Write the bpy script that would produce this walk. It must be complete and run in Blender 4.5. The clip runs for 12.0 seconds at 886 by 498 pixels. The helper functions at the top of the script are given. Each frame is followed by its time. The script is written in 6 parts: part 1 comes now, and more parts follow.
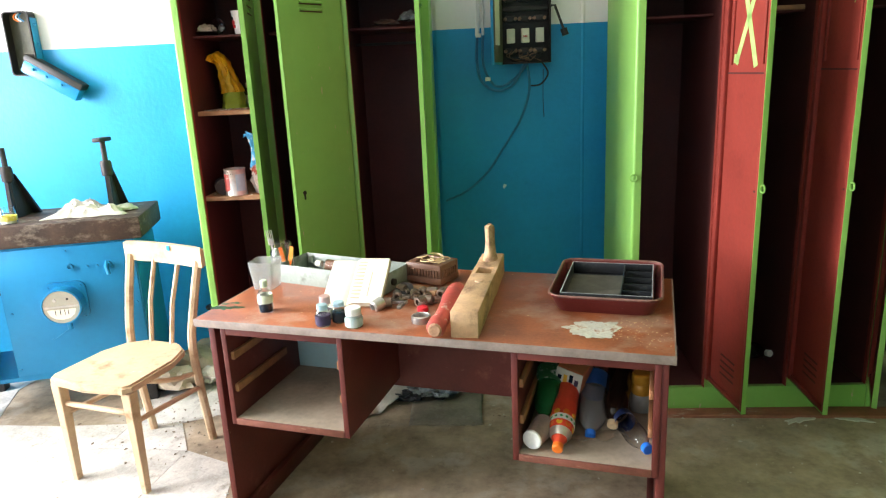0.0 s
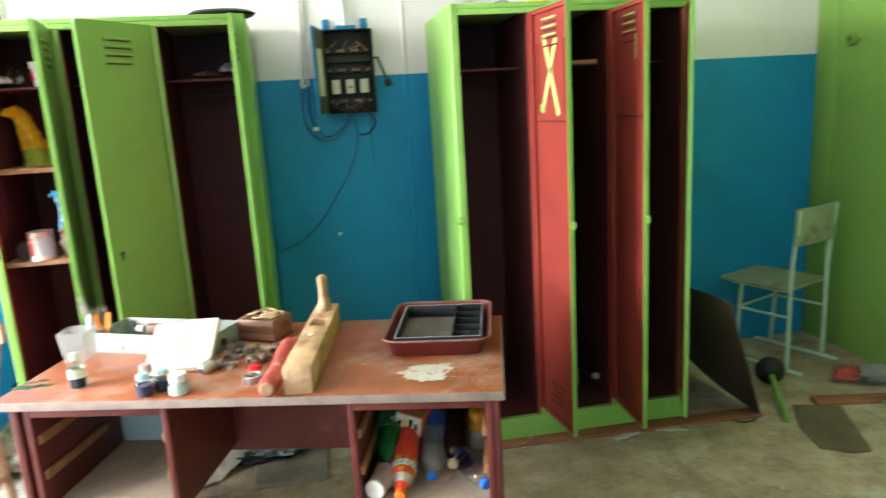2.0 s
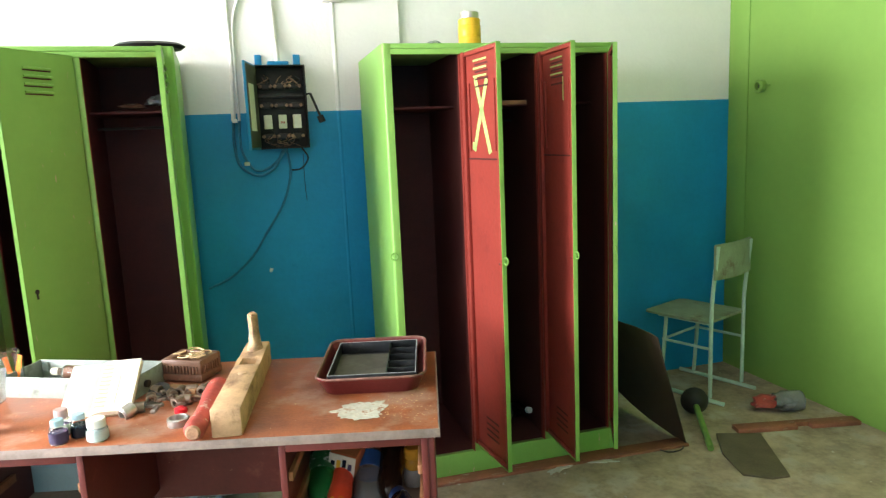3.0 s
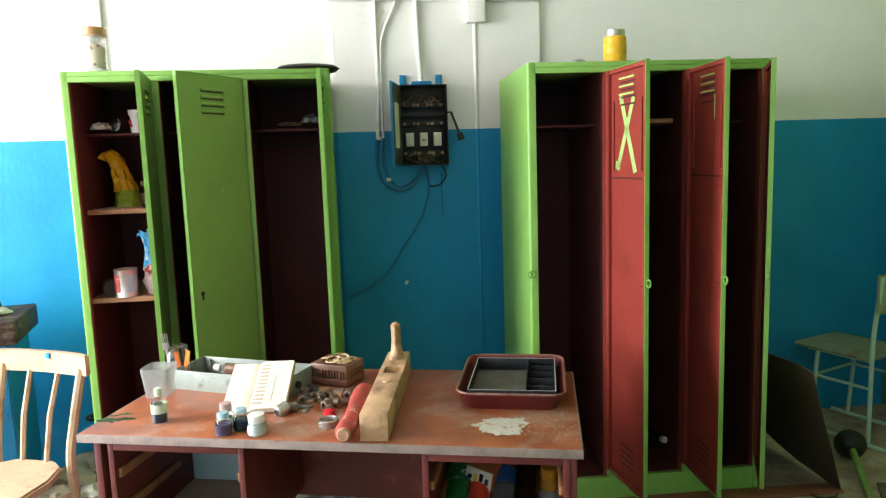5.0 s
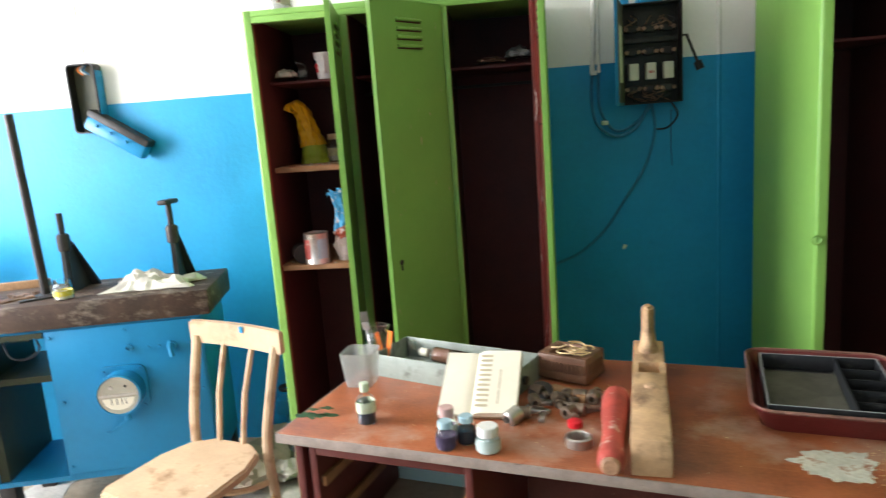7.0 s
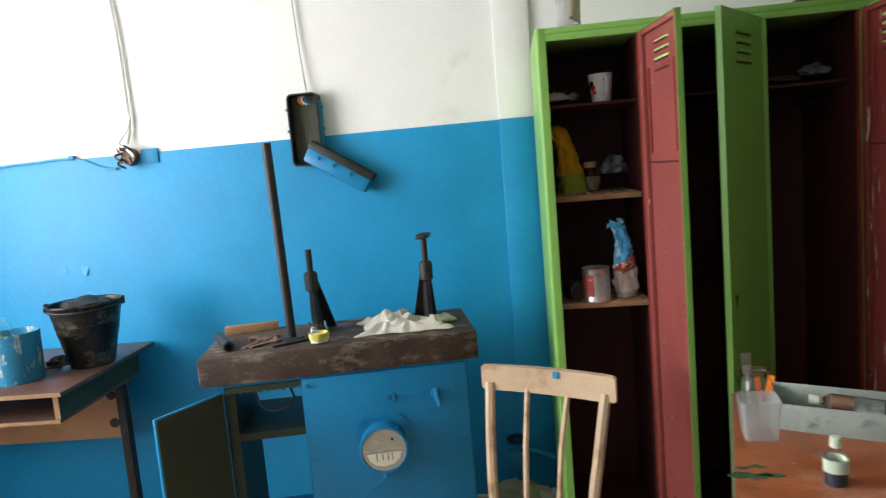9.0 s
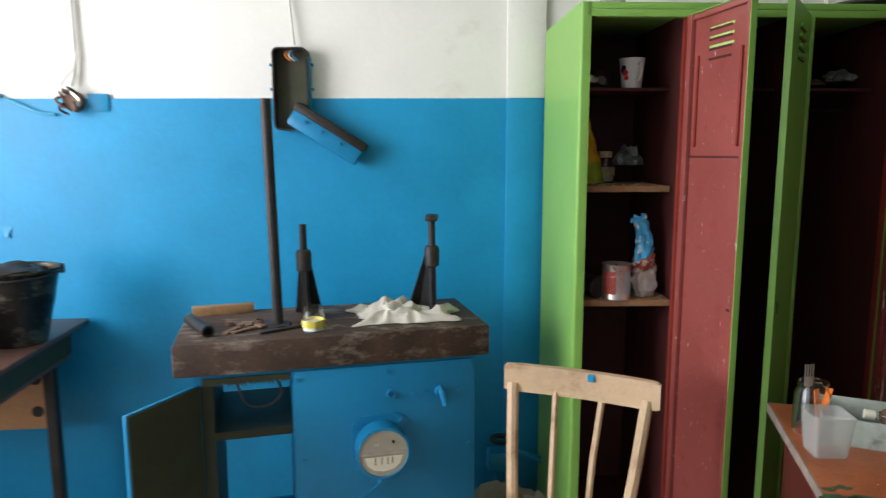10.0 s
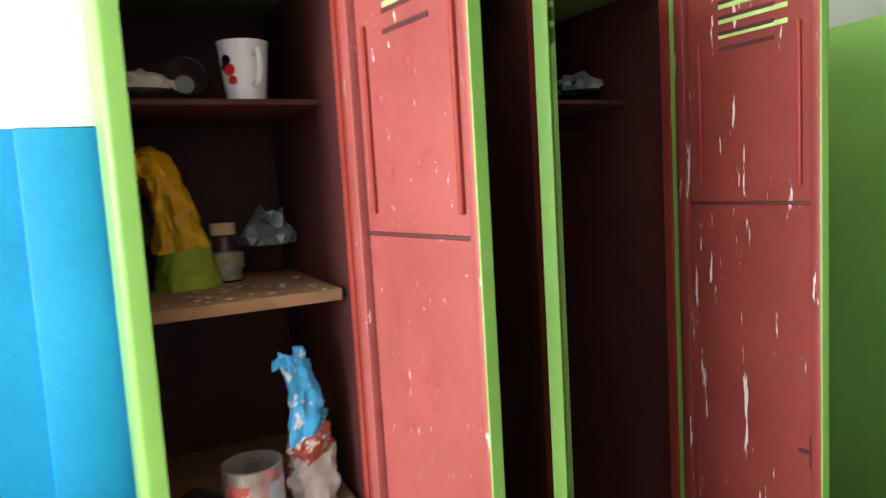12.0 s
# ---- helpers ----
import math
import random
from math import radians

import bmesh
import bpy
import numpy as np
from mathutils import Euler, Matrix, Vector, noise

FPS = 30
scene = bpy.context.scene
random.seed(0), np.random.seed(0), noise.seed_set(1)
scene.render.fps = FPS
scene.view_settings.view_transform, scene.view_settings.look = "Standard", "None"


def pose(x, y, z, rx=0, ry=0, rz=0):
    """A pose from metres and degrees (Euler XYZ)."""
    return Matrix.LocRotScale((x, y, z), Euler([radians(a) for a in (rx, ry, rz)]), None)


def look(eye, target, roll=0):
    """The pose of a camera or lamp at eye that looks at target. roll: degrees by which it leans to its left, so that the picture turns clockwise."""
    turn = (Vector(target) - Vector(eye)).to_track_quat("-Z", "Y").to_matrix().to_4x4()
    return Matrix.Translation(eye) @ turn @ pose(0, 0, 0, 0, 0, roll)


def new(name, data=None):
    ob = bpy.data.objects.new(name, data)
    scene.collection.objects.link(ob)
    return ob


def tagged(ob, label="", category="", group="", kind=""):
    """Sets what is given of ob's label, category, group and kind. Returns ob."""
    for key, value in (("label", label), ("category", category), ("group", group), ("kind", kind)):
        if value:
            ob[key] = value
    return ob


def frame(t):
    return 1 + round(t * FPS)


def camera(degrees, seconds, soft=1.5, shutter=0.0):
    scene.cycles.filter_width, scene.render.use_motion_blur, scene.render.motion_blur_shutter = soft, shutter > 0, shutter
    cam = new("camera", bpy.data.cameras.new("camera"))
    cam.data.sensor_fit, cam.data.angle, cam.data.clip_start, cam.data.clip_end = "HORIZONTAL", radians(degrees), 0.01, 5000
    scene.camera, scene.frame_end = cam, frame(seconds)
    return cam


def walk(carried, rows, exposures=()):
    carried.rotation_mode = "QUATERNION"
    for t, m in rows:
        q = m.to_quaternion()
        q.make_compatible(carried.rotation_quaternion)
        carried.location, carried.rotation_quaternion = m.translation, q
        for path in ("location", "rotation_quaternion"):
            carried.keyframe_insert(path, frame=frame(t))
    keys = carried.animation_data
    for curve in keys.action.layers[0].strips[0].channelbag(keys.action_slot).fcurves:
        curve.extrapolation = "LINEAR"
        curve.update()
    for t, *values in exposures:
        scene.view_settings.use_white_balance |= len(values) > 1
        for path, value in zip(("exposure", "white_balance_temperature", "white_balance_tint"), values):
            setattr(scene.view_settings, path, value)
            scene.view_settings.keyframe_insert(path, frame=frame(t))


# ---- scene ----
cam = camera(66.7, 12.0, soft=1.2, shutter=0.4)
PATH = [
    (0, (0.112, -0.198, 1.444), (0.021, 1.733, 0.933), -2.7),
    (0.5, (0.134, -0.202, 1.449), (0.057, 1.732, 0.946), -3.4),
    (1, (0.142, -0.208, 1.454), (0.149, 1.732, 0.972), -4.3),
    (1.5, (0.146, -0.204, 1.451), (0.2, 1.741, 0.99), -4.6),
    (2, (0.173, -0.216, 1.466), (0.53, 1.708, 1.053), -3.4),
    (2.5, (0.179, -0.217, 1.465), (0.766, 1.661, 1.106), -2.5),
    (4.5, (0.087, -0.229, 1.48), (0.383, 1.734, 1.236), -1.8),
    (5, (0.082, -0.217, 1.471), (0.308, 1.754, 1.216), -1.9),
    (5.5, (0.057, -0.19, 1.458), (0.245, 1.781, 1.178), -1.8),
    (6, (-0.014, -0.127, 1.461), (0.043, 1.841, 1.107), -0.4),
    (6.5, (-0.051, 0.103, 1.441), (-0.122, 2.063, 1.05), -0.3),
    (7, (-0.143, 0.279, 1.44), (-0.387, 2.231, 1.075), -4.2),
    (7.5, (-0.353, 0.268, 1.453), (-0.664, 2.22, 1.146), -5.5),
    (9.5, (-1.384, 0.444, 1.441), (-1.61, 2.418, 1.209), -4.2),
    (10, (-1.54, 0.572, 1.434), (-1.506, 2.55, 1.146), -0.1),
    (10.5, (-1.476, 0.894, 1.43), (-1.324, 2.864, 1.118), -0.2),
    (11, (-1.39, 1.172, 1.442), (-0.985, 3.108, 1.148), -4.6),
    (11.5, (-1.261, 1.465, 1.482), (-0.434, 3.274, 1.271), -3.2),
    (12, (-1.083, 1.686, 1.487), (-0.227, 3.483, 1.286), -3.4),
]
EXPOSURES = [(0, 0.15), (2.5, 0.5), (4.5, 0.0), (5.5, -0.25), (7.5, -0.6), (9.5, -1.75), (10.5, -1.65), (11, -1.3), (11.5, -1.1), (12, -0.5)]
walk(cam, [(t, look(eye, target, roll)) for t, eye, target, roll in PATH], EXPOSURES)

# ---- world, daylight through the windows of the west wall ----
world = bpy.data.worlds.new("sky")
scene.world = world
world.use_nodes = True
wn = world.node_tree.nodes
sky = wn.new("ShaderNodeTexSky")
sky.sky_type, sky.sun_disc, sky.sun_elevation, sky.sun_rotation = "NISHITA", False, radians(42), radians(100)
wn["Background"].inputs["Strength"].default_value = 0.12
world.node_tree.links.new(sky.outputs[0], wn["Background"].inputs[0])
sun = new("sun", bpy.data.lights.new("sun", "SUN"))
sun.data.energy, sun.data.angle, sun.data.color = 1.5, radians(10), (1, 0.95, 0.87)
sun.matrix_world = look((6, -2, 7), (0, 0, 0))

WEST, EAST, NORTH, SOUTH, TOP = -4.3, 3.008, 3.22, -3.2, 3.1
WINDOWS = [(-2.2, -0.5), (0.2, 2.5)]       # spans along y
SILL, LINTEL = 0.85, 2.65


def window_light(y0, y1, power):
    lamp = new("window_light", bpy.data.lights.new("window_light", "AREA"))
    lamp.data.shape, lamp.data.size, lamp.data.size_y = "RECTANGLE", y1 - y0 - 0.1, LINTEL - SILL - 0.1
    lamp.data.energy, lamp.data.color = power, (0.935, 0.95, 1.0)
    lamp.matrix_world = look((WEST - 0.12, (y0 + y1) / 2, (SILL + LINTEL) / 2), (WEST + 1, (y0 + y1) / 2, (SILL + LINTEL) / 2))


window_light(*WINDOWS[0], 65)
window_light(*WINDOWS[1], 540)
# Weak fill lamp in an unseen south opening, added to lift the desk front.
south_fill_lamp = new("window_light", bpy.data.lights.new("window_light", "AREA"))
south_fill_lamp.data.shape, south_fill_lamp.data.size, south_fill_lamp.data.size_y = "RECTANGLE", 1.7, LINTEL - SILL - 0.1
south_fill_lamp.data.energy, south_fill_lamp.data.color = 16, (0.935, 0.95, 1.0)
south_fill_lamp.matrix_world = look((-2.9, SOUTH - 0.12, (SILL + LINTEL) / 2), (-2.9, 0, (SILL + LINTEL) / 2))


# ---- materials ----
def surface(name, col, rough=0.5, metal=0.0, var=0.15, scale=6.0, fine=90.0, bump=0.1, wear=None, amount=0.0, wscale=(20, 20, 20),
            wrough=None, coat=0.0, stain=None, samount=0.0, sscale=(3, 3, 3), soft=0.05, spec=0.3):
    """A node material: base colour varied at two scales, an optional wear colour and stain colour by noise, roughness and bump."""
    m = bpy.data.materials.new(name)
    m.use_nodes = True
    nt = m.node_tree
    n, link = nt.nodes, nt.links.new
    b = n["Principled BSDF"]
    tc = n.new("ShaderNodeTexCoord")

    def noisy(sc, detail=5, rgh=0.6):
        mp = n.new("ShaderNodeMapping")
        mp.inputs["Scale"].default_value = sc
        link(tc.outputs["Object"], mp.inputs["Vector"])
        t = n.new("ShaderNodeTexNoise")
        t.inputs["Scale"].default_value, t.inputs["Detail"].default_value, t.inputs["Roughness"].default_value = 1.0, detail, rgh
        link(mp.outputs[0], t.inputs["Vector"])
        return t.outputs["Fac"]

    def ramp(fac, a, c):
        r = n.new("ShaderNodeMapRange")
        r.inputs["From Min"].default_value, r.inputs["From Max"].default_value = a, c
        link(fac, r.inputs["Value"])
        return r.outputs[0]

    def blend(fac, c0, c1):
        x = n.new("ShaderNodeMix")
        x.data_type = "RGBA"
        link(fac, x.inputs["Factor"])
        for sock, c in ((x.inputs["A"], c0), (x.inputs["B"], c1)):
            if isinstance(c, tuple):
                sock.default_value = (*c, 1)
            else:
                link(c, sock)
        return x.outputs["Result"]

    lo = tuple(max(0, c * (1 - var)) for c in col)
    hi = tuple(min(1, c * (1 + var)) for c in col)
    big, small = noisy((scale,) * 3), noisy((fine,) * 3, 3)
    add = n.new("ShaderNodeMath")
    add.operation = "MULTIPLY_ADD"
    add.inputs[1].default_value = 0.35
    link(small, add.inputs[0]), link(big, add.inputs[2])
    c = blend(ramp(add.outputs[0], 0.42, 0.92), lo, hi)
    r = n.new("ShaderNodeMapRange")
    r.inputs["To Min"].default_value, r.inputs["To Max"].default_value = max(0.02, rough - 0.1), min(1, rough + 0.12)
    link(big, r.inputs["Value"])
    rr = r.outputs[0]
    if stain:
        f = noisy(sscale, 6, 0.65)
        c = blend(ramp(f, 0.72 - samount * 0.5, 0.86 - samount * 0.4), c, stain)
    if wear:
        f = ramp(noisy(wscale, 4, 0.7), 0.78 - amount * 0.5, 0.78 - amount * 0.5 + soft)
        c = blend(f, c, wear)
        if wrough is not None:
            mr = n.new("ShaderNodeMix")
            link(f, mr.inputs["Factor"]), link(rr, mr.inputs["A"])
            mr.inputs["B"].default_value = wrough
            rr = mr.outputs["Result"]
    link(c, b.inputs["Base Color"]), link(rr, b.inputs["Roughness"])
    b.inputs["Specular IOR Level"].default_value = spec
    b.inputs["Metallic"].default_value, b.inputs["Coat Weight"].default_value = metal, coat
    if bump:
        bp = n.new("ShaderNodeBump")
        bp.inputs["Strength"].default_value, bp.inputs["Distance"].default_value = min(1, bump * 3), 0.004
        link(add.outputs[0], bp.inputs["Height"]), link(bp.outputs[0], b.inputs["Normal"])
    return m


def glass(name, col=(0.9, 0.92, 0.91), rough=0.03, ior=1.45, clear=0.9):
    m = bpy.data.materials.new(name)
    m.use_nodes = True
    b = m.node_tree.nodes["Principled BSDF"]
    b.inputs["Base Color"].default_value = (*col, 1)
    b.inputs["Transmission Weight"].default_value, b.inputs["Roughness"].default_value, b.inputs["IOR"].default_value = clear, rough, ior
    return m


DUST = (0.42, 0.38, 0.31)
BLUE = surface("blue_oil_paint", (0.01, 0.25, 0.48), 0.42, var=0.14, scale=2.6, fine=40, bump=0.3, wear=(0.006, 0.25, 0.53), amount=0.2, wscale=(7, 7, 5), soft=0.3)
WHITE = surface("whitewash", (0.78, 0.76, 0.71), 0.9, var=0.05, scale=1.6, fine=60, bump=0.2, stain=(0.62, 0.58, 0.5), samount=0.18, sscale=(1.5, 1.5, 3))
PLASTER = surface("ceiling_plaster", (0.75, 0.74, 0.7), 0.95, var=0.06, scale=2)
FLOOR = surface("dusty_concrete", (0.315, 0.245, 0.17), 0.9, var=0.42, scale=7, fine=34, bump=0.7, wear=(0.13, 0.1, 0.065), amount=0.45, wscale=(9, 9, 9), stain=(0.5, 0.44, 0.36), samount=0.4, sscale=(4.5, 4.5, 4.5), soft=0.3)
TILE = surface("worn_linoleum", (0.47, 0.44, 0.39), 0.8, var=0.4, scale=7, bump=0.35, stain=(0.64, 0.62, 0.58), samount=0.42, sscale=(2, 2, 2), wear=(0.14, 0.105, 0.075), amount=0.4, wscale=(11, 11, 11), soft=0.22)
GREEN = surface("green_enamel", (0.205, 0.405, 0.085), 0.34, var=0.08, scale=3, fine=30, bump=0.1)
GREEN_CHIP = surface("green_enamel_chipped", (0.205, 0.405, 0.085), 0.34, var=0.08, scale=3, fine=30, bump=0.1, wear=(0.5, 0.36, 0.27), amount=0.23, wscale=(60, 60, 11), soft=0.03)
WALL_GREEN = surface("green_sheet_paint", (0.2, 0.36, 0.07), 0.5, var=0.07, scale=1.2, fine=20, bump=0.12)
RED = surface("red_brown_paint", (0.24, 0.035, 0.024), 0.48, var=0.2, scale=4, fine=60, bump=0.15, stain=(0.17, 0.02, 0.016), samount=0.3, sscale=(7, 7, 7))
RED_SCUFF = surface("red_brown_scuffed", (0.2, 0.034, 0.027), 0.4, var=0.2, scale=4, fine=60, bump=0.12, spec=0.5, wear=(0.64, 0.55, 0.5), amount=0.325, wscale=(48, 48, 5), soft=0.025, stain=(0.2, 0.025, 0.02), samount=0.25, sscale=(9, 9, 9))
# Same door paint, lightly scuffed; base paler and pinker to hold window glare.
RED_GLARE = surface("red_brown_lightly_scuffed_glare", (0.27, 0.062, 0.052), 0.34, var=0.16, scale=5, fine=60, bump=0.1, spec=0.8, wear=(0.64, 0.52, 0.47), amount=0.262, wscale=(80, 80, 26), soft=0.02, stain=(0.22, 0.03, 0.024), samount=0.3, sscale=(16, 16, 16))
# Red-brown taken down to maroon; the lockers' inner shade is in this colour.
MAROON = surface("maroon_inside_shade", (0.078, 0.021, 0.019), 0.6, var=0.25, scale=5, fine=70, bump=0.15)
TAPE = surface("old_green_tape", (0.37, 0.55, 0.17), 0.5, var=0.25, scale=30, wear=(0.45, 0.32, 0.2), amount=0.33, wscale=(40, 40, 40), soft=0.2)
SHELFWOOD = surface("shelf_pine", (0.29, 0.165, 0.08), 0.7, var=0.25, scale=20, bump=0.2, wear=DUST, amount=0.3, wscale=(12, 12, 12), soft=0.15)
DESKTOP = surface("varnished_desktop", (0.28, 0.082, 0.031), 0.36, var=0.4, scale=7, fine=120, bump=0.08, coat=0.1, wear=(0.36, 0.15, 0.075), amount=0.44, wscale=(3.5, 45, 45), soft=0.3, stain=(0.4, 0.28, 0.21), samount=0.38, sscale=(3.2, 3.2, 3.2), wrough=0.5)
DESKEDGE = surface("worn_desk_edge", (0.24, 0.19, 0.16), 0.75, var=0.3, scale=15, bump=0.3, wear=(0.15, 0.1, 0.08), amount=0.3, wscale=(12, 60, 60))
DESKSIDE = surface("dark_cherry_board", (0.1, 0.02, 0.0155), 0.45, var=0.25, scale=6, fine=80, bump=0.08, wear=(0.3, 0.17, 0.13), amount=0.14, wscale=(40, 40, 25), stain=(0.2, 0.07, 0.05), samount=0.2, sscale=(6, 6, 6))
RAILWOOD = surface("raw_runner_wood", (0.27, 0.125, 0.055), 0.6, var=0.25, scale=20, bump=0.15)
LIPWOOD = surface("worn_cherry_lip", (0.15, 0.05, 0.032), 0.55, var=0.3, scale=14, bump=0.1, wear=(0.36, 0.2, 0.12), amount=0.32, wscale=(14, 60, 60), soft=0.15)
DUSTY = surface("dusty_board", (0.33, 0.27, 0.2), 0.85, var=0.3, scale=5, fine=60, bump=0.15, wear=(0.5, 0.47, 0.42), amount=0.2, wscale=(7, 7, 7), soft=0.2)
PALEBACK = surface("pale_blue_hardboard", (0.42, 0.6, 0.58), 0.6, var=0.1, scale=6, wear=(0.2, 0.4, 0.6), amount=0.12, wscale=(60, 60, 60))
CHAIRWOOD = surface("bare_beech", (0.55, 0.39, 0.245), 0.5, var=0.16, scale=9, fine=110, bump=0.08, wear=(0.74, 0.6, 0.43), amount=0.25, wscale=(14, 14, 14), soft=0.2, stain=(0.27, 0.15, 0.07), samount=0.36, sscale=(8, 8, 8))
BENCHTOP = surface("oily_bench_top", (0.06, 0.036, 0.025), 0.7, var=0.6, scale=7, fine=70, bump=0.4, wear=(0.33, 0.27, 0.21), amount=0.52, wscale=(9, 16, 16), soft=0.3)
BLUEMETAL = surface("blue_cabinet_enamel", (0.012, 0.2, 0.4), 0.35, var=0.1, scale=3, fine=40, bump=0.15)
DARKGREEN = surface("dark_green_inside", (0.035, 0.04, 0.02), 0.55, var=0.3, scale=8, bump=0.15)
STEEL = surface("dark_oily_steel", (0.045, 0.04, 0.038), 0.5, metal=0.55, var=0.35, scale=14, bump=0.2, wear=(0.16, 0.08, 0.04), amount=0.25, wscale=(20, 20, 20), soft=0.15)
BRIGHT = surface("bare_steel", (0.5, 0.48, 0.45), 0.35, metal=0.9, var=0.25, scale=20)
TABLETOP = surface("brown_table_board", (0.11, 0.055, 0.042), 0.35, var=0.4, scale=7, bump=0.12, wear=(0.45, 0.38, 0.32), amount=0.16, wscale=(18, 18, 18), soft=0.08)
PLY = surface("amber_plywood", (0.4, 0.2, 0.095), 0.3, var=0.2, scale=6, fine=60, bump=0.06, coat=0.2)
BLACK = surface("soot_black", (0.02, 0.017, 0.015), 0.5, var=0.4, scale=20)


# ---- building tools ----
def box(bm, x0, x1, y0, y1, z0, z1, bevel=0.0):
    g = bmesh.ops.create_cube(bm, size=1, matrix=Matrix.Translation(((x0 + x1) / 2, (y0 + y1) / 2, (z0 + z1) / 2)) @ Matrix.Diagonal((abs(x1 - x0), abs(y1 - y0), abs(z1 - z0), 1)))
    if bevel:
        edges = list({e for v in g["verts"] for e in v.link_edges})
        bmesh.ops.bevel(bm, geom=edges, offset=bevel, segments=2, affect="EDGES", profile=0.5)
    return bm


def boxed(*a, **k):
    return box(bmesh.new(), *a, **k)


def rod(bm, p, q, r, r2=None, seg=12):
    p, q = Vector(p), Vector(q)
    m = Matrix.Translation((p + q) / 2) @ (q - p).to_track_quat("Z", "Y").to_matrix().to_4x4()
    bmesh.ops.create_cone(bm, cap_ends=True, segments=seg, radius1=r, radius2=r if r2 is None else r2, depth=(q - p).length, matrix=m)
    return bm


def lathe(bm, profile, seg=24, at=(0, 0, 0), m=None):
    """Turn a profile of (radius, height) round the z axis."""
    rings = []
    m = m or Matrix.Translation(at)
    for r, z in profile:
        if r < 1e-5:
            rings.append([bm.verts.new(m @ Vector((0, 0, z)))])
        else:
            rings.append([bm.verts.new(m @ Vector((r * math.cos(2 * math.pi * i / seg), r * math.sin(2 * math.pi * i / seg), z))) for i in range(seg)])
    for a, b in zip(rings, rings[1:]):
        for i in range(seg):
            j = (i + 1) % seg
            f = [a[i % len(a)], a[j % len(a)], b[j % len(b)], b[i % len(b)]]
            f = [v for k, v in enumerate(f) if v not in f[:k]]
            if len(f) > 2:
                bm.faces.new(f)
    return bm


def tube(bm, pts, r, seg=8):
    """A bent wire or pipe through pts."""
    pts = [Vector(p) for p in pts]
    rings, side = [], None
    for i, p in enumerate(pts):
        d = (pts[min(i + 1, len(pts) - 1)] - pts[max(i - 1, 0)]).normalized()
        if side is None:
            side = d.orthogonal().normalized()
        side = (side - d * side.dot(d)).normalized()
        up = d.cross(side)
        rings.append([bm.verts.new(p + r * (math.cos(2 * math.pi * k / seg) * side + math.sin(2 * math.pi * k / seg) * up)) for k in range(seg)])
    for a, b in zip(rings, rings[1:]):
        for k in range(seg):
            bm.faces.new((a[k], a[(k + 1) % seg], b[(k + 1) % seg], b[k]))
    bm.faces.new(rings[0][::-1]), bm.faces.new(rings[-1])
    return bm


def curve_pts(pts, n=6):
    """Catmull-Rom points through pts."""
    p = [Vector(q) for q in pts]
    p = [2 * p[0] - p[1], *p, 2 * p[-1] - p[-2]]
    out = []
    for i in range(1, len(p) - 2):
        a, b, c, d = p[i - 1:i + 3]
        for k in range(n):
            t = k / n
            out.append(0.5 * (2 * b + (c - a) * t + (2 * a - 5 * b + 4 * c - d) * t * t + (3 * b - a - 3 * c + d) * t ** 3))
    return out + [p[-2]]


def prism(bm, outline, z0, z1, bevel=0.0):
    """An upright prism over an outline of (x, y)."""
    lo, hi = [bm.verts.new((x, y, z0)) for x, y in outline], [bm.verts.new((x, y, z1)) for x, y in outline]
    n = len(outline)
    fs = [bm.faces.new(lo[::-1]), bm.faces.new(hi)] + [bm.faces.new((lo[i], lo[(i + 1) % n], hi[(i + 1) % n], hi[i])) for i in range(n)]
    if bevel:
        bmesh.ops.bevel(bm, geom=list({e for f in fs[:2] for e in f.edges}), offset=bevel, segments=2, affect="EDGES")
    return bm


def round_rect(x0, x1, y0, y1, r, n=5):
    pts = []
    for cx, cy, a in ((x1 - r, y1 - r, 0), (x0 + r, y1 - r, 90), (x0 + r, y0 + r, 180), (x1 - r, y0 + r, 270)):
        pts += [(cx + r * math.cos(radians(a + 90 * k / n)), cy + r * math.sin(radians(a + 90 * k / n))) for k in range(n + 1)]
    return pts


def lumpy(bm, radii, seed, rough=0.2, sub=3, freq=2.0, at=(0, 0, 0), flat=None):
    """A crumpled or lumpy solid: a sphere pushed about by noise."""
    g = bmesh.ops.create_icosphere(bm, subdivisions=sub, radius=1)
    for v in g["verts"]:
        d = v.co.normalized()
        k = 1 + rough * noise.noise(d * freq + Vector((seed, 0, 0))) + rough * 0.5 * noise.noise(d * freq * 3 + Vector((0, seed, 0)))
        p = Vector((d.x * radii[0], d.y * radii[1], d.z * radii[2])) * k
        if flat is not None:
            p.z = max(p.z, flat)
        v.co = p + Vector(at)
    return bm


def mesh_of(name, bm, material, smooth=True):
    bmesh.ops.recalc_face_normals(bm, faces=bm.faces)
    me = bpy.data.meshes.new(name)
    bm.to_mesh(me)
    bm.free()
    me.materials.append(material)
    for f in me.polygons:
        f.use_smooth = smooth
    if smooth:
        me.set_sharp_from_angle(angle=radians(35))
    return me


def part(name, bm, material, parent, label="", at=None):
    ob = new(name, mesh_of(name, bm, material))
    ob.parent = parent
    if at is not None:
        ob.matrix_basis = at
    return tagged(ob, label)


def thing(name, at, label, category, group=""):
    ob = new(name)
    ob.matrix_basis = at
    ob.empty_display_size = 0.05
    return tagged(ob, label, category, group)


def single(name, bm, material, label, category, at=None, group=""):
    ob = new(name, mesh_of(name, bm, material))
    if at is not None:
        ob.matrix_basis = at
    return tagged(ob, label, category, group)


def structure(name, bm, material, label, category):
    return tagged(new(name, mesh_of(name, bm, material)), label, category, "", "structure")


